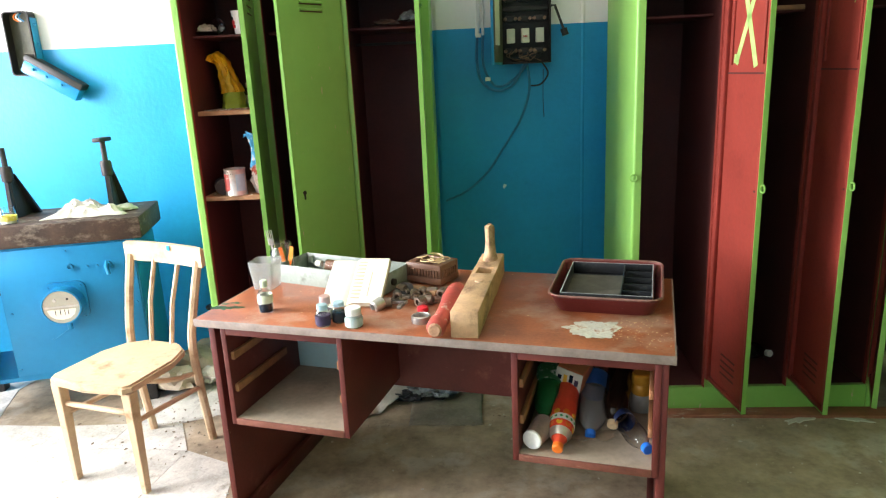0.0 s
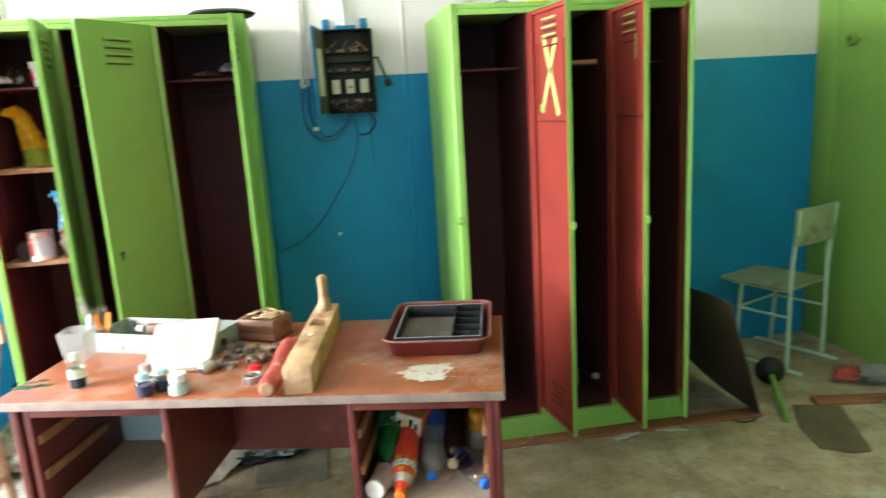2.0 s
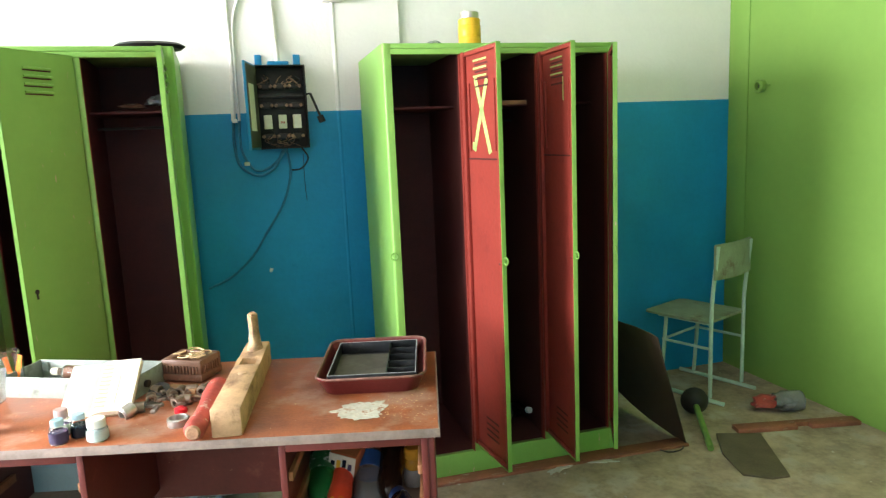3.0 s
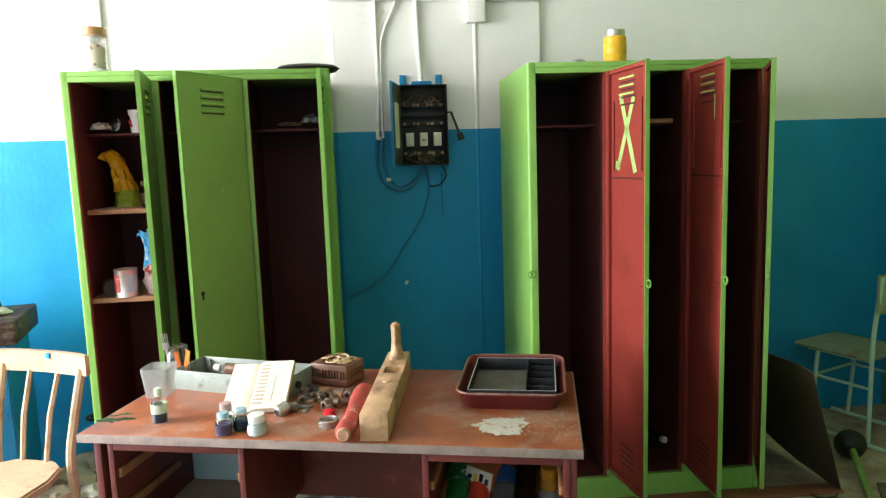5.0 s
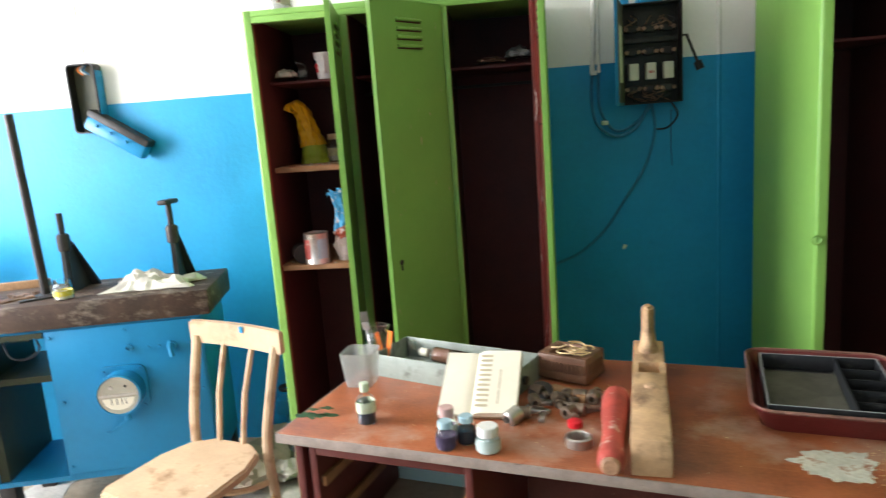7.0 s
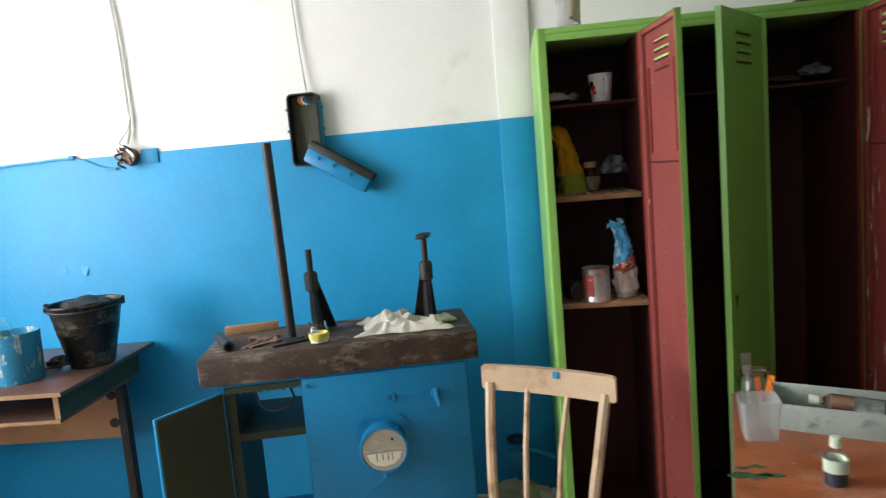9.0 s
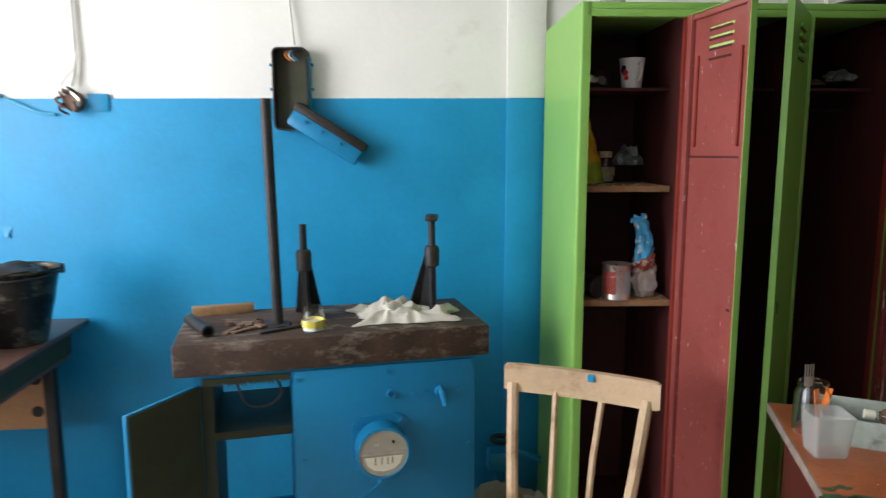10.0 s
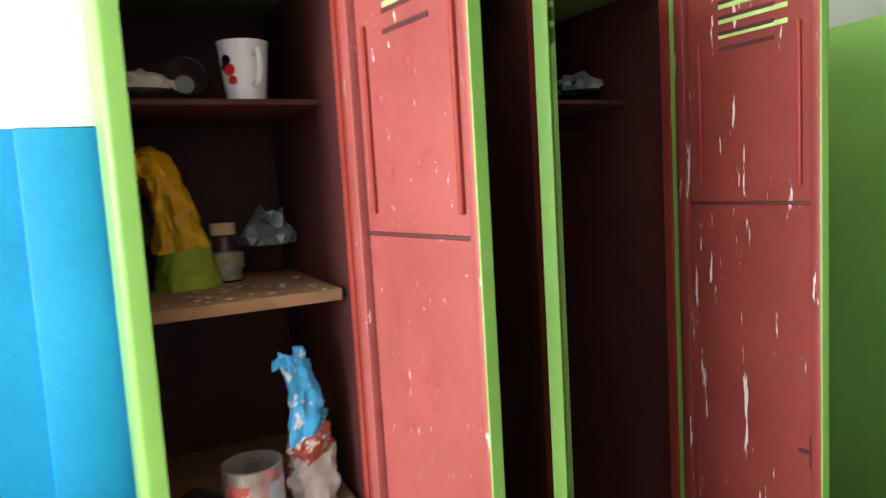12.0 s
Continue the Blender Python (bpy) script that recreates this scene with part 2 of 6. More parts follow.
# ---- the room ----
structure("floor", boxed(WEST - 0.3, EAST + 0.3, SOUTH - 0.3, NORTH + 0.3, -0.2, 0), FLOOR, "dusty grey worn concrete floor with stains", "floor")
structure("ceiling", boxed(WEST - 0.3, EAST + 0.3, SOUTH - 0.3, NORTH + 0.3, TOP, TOP + 0.2), PLASTER, "plain whitewashed plaster ceiling", "ceiling")
DADO = 1.635
nw = structure("wall_north", boxed(WEST - 0.3, EAST + 0.3, NORTH + 0.005, NORTH + 0.3, 0, TOP), WHITE, "whitewashed wall with blue oil-painted lower part", "wall")
part("painted_dado", boxed(WEST, EAST, NORTH, NORTH + 0.02, 0, DADO), BLUE, nw, "glossy bright blue oil paint")
part("pilaster", boxed(-0.035, 1.0, NORTH - 0.015, NORTH + 0.05, DADO, TOP), WHITE, nw)
part("pilaster", boxed(-0.035, 1.0, NORTH - 0.018, NORTH + 0.05, 0, DADO), BLUE, nw)
# The opening here is added for the south fill lamp.
bm = bmesh.new()
for x0, x1, z0, z1 in ((WEST - 0.3, -3.8, 0, TOP), (-2.0, EAST + 0.3, 0, TOP), (-3.8, -2.0, 0, SILL), (-3.8, -2.0, LINTEL, TOP)):
    box(bm, x0, x1, SOUTH - 0.3, SOUTH, z0, z1)
sw = structure("wall_south", bm, WHITE, "unseen whitewashed wall with an added window opening", "wall")
# Unseen blue strips, added to cut the light bounced off this wall.
part("painted_dado", boxed(WEST, EAST, SOUTH, SOUTH + 0.004, 0, SILL), BLUE, sw)
part("painted_dado", boxed(-2.0, EAST, SOUTH, SOUTH + 0.004, SILL, DADO), BLUE, sw)
ew = structure("wall_east", boxed(EAST, EAST + 0.3, SOUTH, NORTH + 0.005, 0, TOP), WALL_GREEN, "flat wall clad in light green painted sheet", "wall")
bm = bmesh.new()
ys = sorted({SOUTH, NORTH + 0.005, *(y for w in WINDOWS for y in w)})
for y0, y1 in zip(ys, ys[1:]):
    if (y0, y1) in WINDOWS:
        box(bm, WEST - 0.3, WEST, y0, y1, 0, SILL), box(bm, WEST - 0.3, WEST, y0, y1, LINTEL, TOP)
    else:
        box(bm, WEST - 0.3, WEST, y0, y1, 0, TOP)
ww = structure("wall_west", bm, WHITE, "whitewashed wall with two window openings", "wall")
# Blue dado out of view again, placed to lessen bounced daylight.
part("painted_dado", boxed(WEST, WEST + 0.004, SOUTH, NORTH, 0, SILL), BLUE, ww)
for y0, y1 in ((SOUTH, WINDOWS[0][0]), (WINDOWS[0][1], WINDOWS[1][0]), (WINDOWS[1][1], NORTH)):
    part("painted_dado", boxed(WEST, WEST + 0.004, y0, y1, SILL, DADO), BLUE, ww)


# ---- lockers ----
def locker(at, width, depth, high, base, openings, doors, label, group, skin_mat, lap=0.012):
    """A three-bay steel locker; its front lies in local y = 0, its left side in x = 0. doors: degrees by which each stands open."""
    lk = thing("locker", at, label, "locker", group)
    t, rail = 0.018, 0.022
    for outer, inner in ((0.0, openings[0][0]), (width, openings[-1][1] + 0.006)):
        d = 1 if outer == 0.0 else -1
        bend = [(outer + d * 0.012 * (1 - math.sin(k * math.pi / 12)), 0.012 * (1 - math.cos(k * math.pi / 12))) for k in range(7)]
        sheet = bend + [(outer, depth), (outer + d * 0.003, depth), (outer + d * 0.003, 0.014), (inner, 0.014), (inner, 0.0)]
        part("side_panel", prism(bmesh.new(), sheet if d > 0 else sheet[::-1], 0, high), GREEN, lk, "sheet side folded round the front edge")
    part("back_edge", boxed(0.003, width - 0.003, depth - 0.004, depth, 0, high - 0.02), GREEN, lk)
    part("top_panel", boxed(t, width - t, 0.0, depth, high - 0.02, high, bevel=0.003), GREEN, lk)
    part("back_panel", boxed(t, width - t, depth - 0.012, depth, 0.0, high - 0.02), MAROON, lk, "maroon inside with its shade in the colour")
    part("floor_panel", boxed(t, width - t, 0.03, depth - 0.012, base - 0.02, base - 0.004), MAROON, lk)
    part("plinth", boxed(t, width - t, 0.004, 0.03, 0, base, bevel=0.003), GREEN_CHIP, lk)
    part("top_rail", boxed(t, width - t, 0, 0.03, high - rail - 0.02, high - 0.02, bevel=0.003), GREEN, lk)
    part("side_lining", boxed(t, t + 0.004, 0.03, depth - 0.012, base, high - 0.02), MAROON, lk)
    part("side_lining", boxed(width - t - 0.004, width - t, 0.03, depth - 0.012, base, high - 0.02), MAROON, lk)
    edges = [(0.0, openings[0][0])] + [(a[1], b[0]) for a, b in zip(openings, openings[1:])] + [(openings[-1][1], width)]
    for i, (a, b) in enumerate(edges):
        a2, b2 = max(a, t), min(b, width - t)
        if 0 < i < len(edges) - 1:
            part("stile", boxed(a2 + 0.004, b2, 0.0005, 0.006, base, high - rail - 0.02, bevel=0.0015), GREEN_CHIP, lk)
            part("hinge_fold", boxed(a2, a2 + 0.004, 0.0, 0.006, base, high - rail - 0.02, bevel=0.0015), RED, lk, "red-brown painted hinge fold")
        part("jamb", boxed(max(a2, 0.0185) + 0.0005, min(b2, width - 0.0185) - 0.0005, 0.0145, 0.034, base, high - rail - 0.02), RED, lk)
        if 0 < i < len(edges) - 1:
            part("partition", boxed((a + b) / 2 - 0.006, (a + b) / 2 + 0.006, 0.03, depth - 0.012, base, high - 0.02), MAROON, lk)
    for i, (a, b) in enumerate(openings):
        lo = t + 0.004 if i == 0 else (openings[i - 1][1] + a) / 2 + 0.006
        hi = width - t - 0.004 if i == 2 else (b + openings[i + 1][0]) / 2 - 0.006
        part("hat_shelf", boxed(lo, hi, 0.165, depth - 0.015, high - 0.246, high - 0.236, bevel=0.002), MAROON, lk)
        if i:
            part("clothes_rod", rod(bmesh.new(), (lo, depth * 0.6, high - 0.3), (hi, depth * 0.6, high - 0.3), 0.006, seg=8), STEEL, lk)
        # the door, hinged at the right of its bay
        w, z0, z1, th = b - a + lap, base + 0.045, high - 0.038, 0.016
        hinge = pose(b + 0.004, -0.002, 0, 0, 0, doors[i])
        skin = bmesh.new()
        box(skin, -w, 0, -th, -th + 0.002, z0, z1)
        box(skin, -w, -w + 0.0025, -th, 0.002, z0, z1), box(skin, -0.0025, 0, -th, 0.002, z0, z1)
        box(skin, -w, 0, -th, 0.002, z0, z0 + 0.0025), box(skin, -w, 0, -th, 0.002, z1 - 0.0025, z1)
        for k in range(4):
            z = z1 - 0.06 - k * 0.0275
            lv = [(-w / 2 - 0.058, 0), (-w / 2 + 0.058, 0)]
            box(skin, lv[0][0], lv[1][0], -th - 0.008, -th, z - 0.004, z + 0.006, bevel=0.003)
            z = z0 + 0.075 + k * 0.026
            box(skin, lv[0][0], lv[1][0], -th - 0.008, -th, z - 0.004, z + 0.006, bevel=0.003)
        d = part("door", skin, GREEN_CHIP, lk, "", hinge)
        inner = bmesh.new()
        box(inner, -w + 0.003, -0.003, -th + 0.002, -th + 0.004, z0 + 0.003, z1 - 0.003)
        box(inner, -w + 0.003, -w + 0.022, -th + 0.004, 0.0, z0 + 0.003, z1 - 0.003, bevel=0.003)
        box(inner, -0.022, 0.0008, -th + 0.004, 0.0035, z0 + 0.001, z1 - 0.001, bevel=0.002)
        box(inner, -w + 0.022, -0.022, -th + 0.004, 0.0, z0 + 0.003, z0 + 0.02, bevel=0.003)
        box(inner, -w + 0.022, -0.022, -th + 0.004, 0.0, z1 - 0.02, z1 - 0.003, bevel=0.003)
        part("inner_skin", inner, skin_mat[i], d, "red-brown scuffed inside of the door")
        for x in (-w + 0.045, -0.048):
            part("stiffener", boxed(x - 0.004, x + 0.004, -th + 0.004, -th + 0.011, z1 - 0.392, z1 - 0.125, bevel=0.002), RED, d)
        # Rib in the darker maroon, so the crease's shading is painted on.
        part("cross_rib", boxed(-w + 0.022, -0.022, -th + 0.004, -th + 0.008, z1 - 0.424, z1 - 0.418, bevel=0.0015), MAROON, d)
        # Flat maroon strips paint the shade of the louvre gaps and slots.
        for k in range(4):
            for z in (z1 - 0.06 - k * 0.0275, z0 + 0.075 + k * 0.026):
                part("vent_gap_shade", boxed(-w / 2 - 0.056, -w / 2 + 0.056, -th - 0.0012, -th, z - 0.0085, z - 0.004), MAROON, d)
                part("vent_slot_shade", boxed(-w / 2 - 0.055, -w / 2 + 0.055, -th + 0.004, -th + 0.0052, z - 0.0035, z + 0.0035), MAROON, d)
        part("latch", boxed(-w + 0.022, -w + 0.05, -th + 0.004, -th + 0.008, 0.985, 0.992, bevel=0.001), MAROON, d)
        part("latch", boxed(-w + 0.022, -w + 0.03, -th + 0.004, -th + 0.008, 0.96, 1.02, bevel=0.001), MAROON, d)
    return lk


LEFT_X, LEFT_Y = -1.091, 2.655
locker_a = locker(pose(LEFT_X, LEFT_Y, 0, 0, 0, 1.7), 1.055, 0.53, 1.875, 0.11, [(0.033, 0.325), (0.373, 0.685), (0.721, 1.0)], [98, 52.4, 91.5],
                  "green steel three-door locker, doors open, maroon inside", "steel lockers", (RED_GLARE, RED, RED_SCUFF))
RIGHT_X, RIGHT_Y = 0.738, 2.426
B_OPENINGS = [(0.034, 0.315), (0.359, 0.648), (0.7, 0.972)]
locker_b = locker(pose(RIGHT_X, RIGHT_Y, 0, 0, 0, -1.3), 1.004, 0.6, 1.847, 0.11, B_OPENINGS, [97, 88.8, 64],
                  "green steel three-door locker with red-brown door insides", "steel lockers", (RED, RED, RED), 0.03)


# ---- desk ----
desk_at = pose(-0.769, 1.742, 0, 0, 0, -15.3)
L, D, H = 1.426, 0.65, 0.733
desk = thing("desk", desk_at, "worn dark cherry desk with missing drawers and red-brown top", "desk")
part("tabletop", boxed(0.004, L - 0.004, 0.004, D - 0.004, H - 0.024, H, bevel=0.002), DESKTOP, desk, "scratched red-brown varnished top")
edge = bmesh.new()
box(edge, 0, L, 0, 0.004, H - 0.025, H - 0.001, bevel=0.001), box(edge, 0, L, D - 0.004, D, H - 0.025, H - 0.001, bevel=0.001)
box(edge, 0, 0.004, 0.004, D - 0.004, H - 0.025, H - 0.001), box(edge, L - 0.004, L, 0.004, D - 0.004, H - 0.025, H - 0.001)
part("edge_band", edge, DESKEDGE, desk, "greyed worn edge band")
for x in (0.04, L - 0.038):
    part("side_panel", boxed(x, x + 0.022, 0.015, D - 0.05, 0.0, H - 0.026, bevel=0.002), DESKSIDE, desk)
    part("foot_batten", boxed(x + 0.022 if x < 1 else x - 0.022, x + 0.044 if x < 1 else x, 0.02, D - 0.06, 0.0, 0.06, bevel=0.003), DESKSIDE, desk)
part("modesty_panel", boxed(0.062, L - 0.038, 0.44, 0.456, 0.345, H - 0.026), DESKSIDE, desk)
for x0, x1, back in ((0.085, 0.5, PALEBACK), (1.003, 1.393, DESKSIDE)):
    ps = part("pedestal_side", boxed(x0, x0 + 0.018, 0.012, 0.44, 0.375, H - 0.026, bevel=0.002), DESKSIDE, desk)
    part("pedestal_side", boxed(x1 - 0.018, x1, 0.012, 0.44, 0.375, H - 0.026, bevel=0.002), DESKSIDE, desk)
    part("top_rail", boxed(x0 + 0.018, x1 - 0.018, 0.012, 0.03, H - 0.05, H - 0.026, bevel=0.002), DESKSIDE, ps)
    part("pedestal_floor", boxed(x0 + 0.018, x1 - 0.018, 0.016, 0.425, 0.378, 0.396), DUSTY, ps, "dust-covered board")
    part("front_lip", boxed(x0 + 0.018, x1 - 0.018, 0.01, 0.016, 0.376, 0.397, bevel=0.001), LIPWOOD, ps)
    part("back_board", boxed(x0 + 0.018, x1 - 0.018, 0.425, 0.438, 0.378, H - 0.026), back, ps)
    for z in (0.485, 0.595):
        part("drawer_runner", boxed(x0 + 0.018, x0 + 0.03, 0.025, 0.33, z, z + 0.026, bevel=0.002), RAILWOOD, ps)
        part("drawer_runner", boxed(x1 - 0.03, x1 - 0.018, 0.025, 0.33, z, z + 0.026, bevel=0.002), RAILWOOD, ps)


# ---- chair ----
def wooden_chair(at):
    """Seat front along local y = 0, back towards +y."""
    ch = thing("wooden_chair", at, "bare beech kitchen chair with a spindle back", "chair")
    W, DP, SH = 0.37, 0.40, 0.45
    seat = [(-W / 2 + 0.0, 0.03), (-W / 2 + 0.02, 0.005), (0, -0.006), (W / 2 - 0.02, 0.005), (W / 2, 0.03), (W / 2 - 0.005, 0.25), (W / 2 - 0.04, DP - 0.05), (W / 2 - 0.11, DP), (-W / 2 + 0.11, DP), (-W / 2 + 0.04, DP - 0.05), (-W / 2 + 0.005, 0.25)]
    part("seat", prism(bmesh.new(), seat, SH - 0.035, SH, bevel=0.008), CHAIRWOOD, ch, "round-cornered beech seat with brown wear")
    for x in (-0.155, 0.155):
        leg = bmesh.new()
        g = bmesh.ops.create_cone(leg, cap_ends=True, segments=4, radius1=0.018, radius2=0.029, depth=SH - 0.03, matrix=Matrix.Translation((x * 1.06, 0.035, (SH - 0.03) / 2)) @ Matrix.Rotation(radians(45), 4, "Z"))
        bmesh.ops.bevel(leg, geom=leg.edges[:], offset=0.003, segments=1, affect="EDGES")
        part("front_leg", leg, CHAIRWOOD, ch)
        side = [(0.425, 0.0), (0.4, 0.22), (0.385, 0.45), (0.4, 0.62), (0.432, 0.8)]
        post = bmesh.new()
        lift = lambda z: max(0, z - 0.45) / 0.35
        pts = curve_pts([(x * (1.0 + 0.2 * lift(z)) + 0.012 * lift(z), y + (0.042 if x < 0 else 0.002) * lift(z), z) for y, z in side], 5)
        tube(post, pts, 0.0165, 8)
        part("back_post", post, CHAIRWOOD, ch)
    rail = bmesh.new()
    arc = [(-0.199 + 0.429 * k / 10, 0.48 - 0.053 * k / 10 + 0.016 * math.cos(math.pi * (k / 10 - 0.5))) for k in range(11)]
    prism(rail, [(x, y - 0.011) for x, y in arc] + [(x, y + 0.011) for x, y in arc[::-1]], 0.775, 0.857, bevel=0.006)
    part("top_rail", rail, CHAIRWOOD, ch, "curved top rail with a blue paint smear")
    part("paint_smear", prism(bmesh.new(), [(0.038, 0.4507), (0.05, 0.4473), (0.056, 0.4475), (0.052, 0.4535), (0.044, 0.4548)], 0.832, 0.853), BLUE, ch)
    for x in (-0.05, 0.05):
        sp = bmesh.new()
        tube(sp, [(x, 0.385, SH - 0.02), (x * 1.1 + 0.006, 0.415, 0.62), (x * 1.3 + 0.014, 0.468 - 0.12 * x, 0.79)], 0.0095, 6)
        part("spindle", sp, CHAIRWOOD, ch)
    part("stretcher", rod(bmesh.new(), (-0.155, 0.038, 0.33), (0.155, 0.038, 0.33), 0.011, seg=8), CHAIRWOOD, ch)
    for x in (-0.155, 0.155):
        part("stretcher", rod(bmesh.new(), (x, 0.04, 0.29), (x, 0.4, 0.26), 0.011, seg=8), CHAIRWOOD, ch)
    hoop = [(-0.15, 0.37, 0.33), (-0.12, 0.3, 0.335), (-0.05, 0.255, 0.34), (0.05, 0.255, 0.34), (0.12, 0.3, 0.335), (0.15, 0.37, 0.33)]
    part("bent_hoop", tube(bmesh.new(), curve_pts(hoop, 4), 0.011, 6), CHAIRWOOD, ch)
    return ch


chair = wooden_chair(pose(-1.2825, 1.934, 0, 0, 0, -17.5) @ Matrix.Diagonal((1, 1, 0.965, 1)))

# ---- machine cabinet with its heavy top ----
bench_at = pose(-2.282, 2.435, 0, 0, 0, 13.2) @ Matrix.Diagonal((1.005, 1, 0.985, 1))
bench = thing("machine_cabinet", bench_at, "blue steel machine cabinet, heavy brown top, door open", "cabinet")
BL, BD, BH = 0.947, 0.415, 0.9
part("worktop", boxed(0, BL, 0, BD, BH - 0.1, BH, bevel=0.008), BENCHTOP, bench, "thick stained brown top")
body = bmesh.new()
box(body, 0.33, 0.905, 0.02, BD - 0.02, 0.17, BH - 0.1), box(body, 0.055, 0.07, 0.02, BD - 0.02, 0.17, BH - 0.1), box(body, 0.07, 0.33, 0.02, 0.03, BH - 0.135, BH - 0.1)
box(body, 0.07, 0.33, 0.02, BD - 0.02, 0.17, 0.19)
part("body", body, BLUEMETAL, bench)
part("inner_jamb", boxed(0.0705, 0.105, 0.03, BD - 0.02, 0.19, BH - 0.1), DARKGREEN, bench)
teeth = random.Random(3)
ragged = [(0.076, BH - 0.112), (0.326, BH - 0.112)]
for k in range(25, -1, -1):
    ragged += [(0.0845 + 0.0096 * k, BH - 0.13 - 0.014 * teeth.random()), (0.077 + 0.0096 * k, BH - 0.126 - 0.006 * teeth.random())]
part("torn_gasket", prism(bmesh.new(), ragged, 0, 0.008), DARKGREEN, bench, "ragged dark strip over the opening", pose(0, 0.0195, 0, 90, 0, 0))
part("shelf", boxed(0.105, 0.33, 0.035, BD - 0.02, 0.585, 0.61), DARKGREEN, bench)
for x in (0.09, 0.87):
    for y in (0.05, BD - 0.06):
        part("foot", boxed(x - 0.03, x + 0.03, y - 0.03, y + 0.03, 0, 0.17, bevel=0.004), STEEL, bench)
cab_door = part("door", boxed(-0.26, 0, -0.012, 0, 0.19, 0.775, bevel=0.003), BLUEMETAL, bench, "", pose(0.062, 0.018, 0, 0, 0, 52))
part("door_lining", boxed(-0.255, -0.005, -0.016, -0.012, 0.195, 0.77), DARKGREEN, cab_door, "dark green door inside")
panel = part("front_panel", boxed(0.335, 0.9, 0.012, 0.02, 0.2, 0.79, bevel=0.003), BLUEMETAL, bench)

# ---- brown table by the wall ----
table = thing("school_desk", pose(-2.9, 3.205, 0, 0, 0, 5.0) @ Matrix.Diagonal((1, 1.1, 0.975, 1)), "brown school desk with an open shelf and plywood panel", "desk")
part("tabletop", boxed(-1.15, 0, -0.65, 0, 0.782, 0.8, bevel=0.003), TABLETOP, table)
part("shelf_board", boxed(-1.1, -0.03, -0.63, -0.12, 0.675, 0.69, bevel=0.002), TABLETOP, table)
# End board coloured darker than the brown desk, painting in the underside's shade.
part("shelf_end", boxed(-0.05, -0.03, -0.626, -0.1, 0.69, 0.782), DARKGREEN, table, "side board with the shade under the top painted in")
for x0, x1, y, z0, z1 in ((-1.148, -0.002, -0.652, 0.783, 0.799), (-1.1, -0.03, -0.633, 0.676, 0.689), (-0.05, -0.03, -0.6285, 0.69, 0.782)):
    part("worn_edge", boxed(x0, x1, y, y + 0.0025, z0, z1), SHELFWOOD, table, "edge worn to bare wood")
part("front_panel", boxed(-1.05, -0.08, -0.14, -0.122, 0.4, 0.675), PLY, table, "shiny amber plywood panel")
for x in (-0.075, -1.05):
    part("leg", boxed(x - 0.018, x + 0.018, -0.2, -0.16, 0, 0.69, bevel=0.003), STEEL, table)
    part("foot", boxed(x - 0.018, x + 0.018, -0.55, -0.05, 0, 0.03, bevel=0.003), STEEL, table)


# ---- more materials ----
PLANEWOOD = surface("worn_plane_wood", (0.47, 0.3, 0.165), 0.65, var=0.3, scale=12, fine=120, bump=0.15, wear=(0.27, 0.15, 0.075), amount=0.34, wscale=(45, 5, 45), soft=0.25, stain=(0.15, 0.08, 0.045), samount=0.42, sscale=(16, 8, 16))
REDPAINT = surface("chipped_red_paint", (0.36, 0.06, 0.045), 0.55, var=0.3, scale=15, bump=0.25, wear=(0.5, 0.33, 0.26), amount=0.36, wscale=(25, 25, 25), soft=0.05)
ENDGRAIN = surface("pale_end_grain", (0.5, 0.33, 0.2), 0.75, var=0.3, scale=40)
PAPER = surface("yellowed_paper", (0.78, 0.72, 0.58), 0.9, var=0.05, scale=20)
PRINT = surface("faded_print", (0.5, 0.43, 0.3), 0.9, var=0.1, scale=40)
COVER = surface("brown_book_board", (0.3, 0.2, 0.12), 0.8, var=0.2, scale=20)
BAKELITE = surface("brown_bakelite", (0.15, 0.075, 0.045), 0.4, var=0.3, scale=12, bump=0.15, wear=(0.3, 0.22, 0.16), amount=0.25, wscale=(25, 25, 25), soft=0.15)
SHAVING = surface("pale_wood_shaving", (0.62, 0.45, 0.25), 0.7, var=0.2, scale=30)
GREYTRAY = surface("grey_green_enamel", (0.24, 0.27, 0.235), 0.5, var=0.2, scale=8, bump=0.15, wear=(0.1, 0.1, 0.08), amount=0.4, wscale=(14, 14, 14), soft=0.2)
CLEAR = glass("clear_glass", (0.97, 0.98, 0.97), 0.02, 1.4, 1.0)
PLASTIC = glass("cloudy_plastic", (0.64, 0.64, 0.61), 0.2, 1.15, 0.78)
GREENPET = glass("green_plastic", (0.05, 0.4, 0.11), 0.06, 1.3, 0.75)
BROWNPET = glass("brown_plastic", (0.016, 0.008, 0.005), 0.12, 1.4, 0.12)
BLUEPET = glass("pale_blue_plastic", (0.7, 0.8, 0.86), 0.05, 1.15, 0.9)
ORANGE = surface("orange_plastic", (0.75, 0.17, 0.02), 0.35, var=0.1, scale=20)
REDORANGE = surface("red_orange_label", (0.7, 0.07, 0.03), 0.4, var=0.15, scale=18)
YELLOW = surface("yellow_plastic", (0.75, 0.42, 0.03), 0.4, var=0.15, scale=18)
YELLOWFOIL = surface("yellow_foil_bag", (0.7, 0.42, 0.01), 0.3, var=0.2, scale=10, bump=0.2)
LIMEFOIL = surface("lime_foil_bag", (0.3, 0.42, 0.03), 0.35, var=0.2, scale=10, bump=0.2)
BLUECAP = surface("blue_cap_plastic", (0.02, 0.16, 0.6), 0.35, var=0.08, scale=20)
REDCAP = surface("red_cap_plastic", (0.6, 0.02, 0.03), 0.3, var=0.08, scale=20)
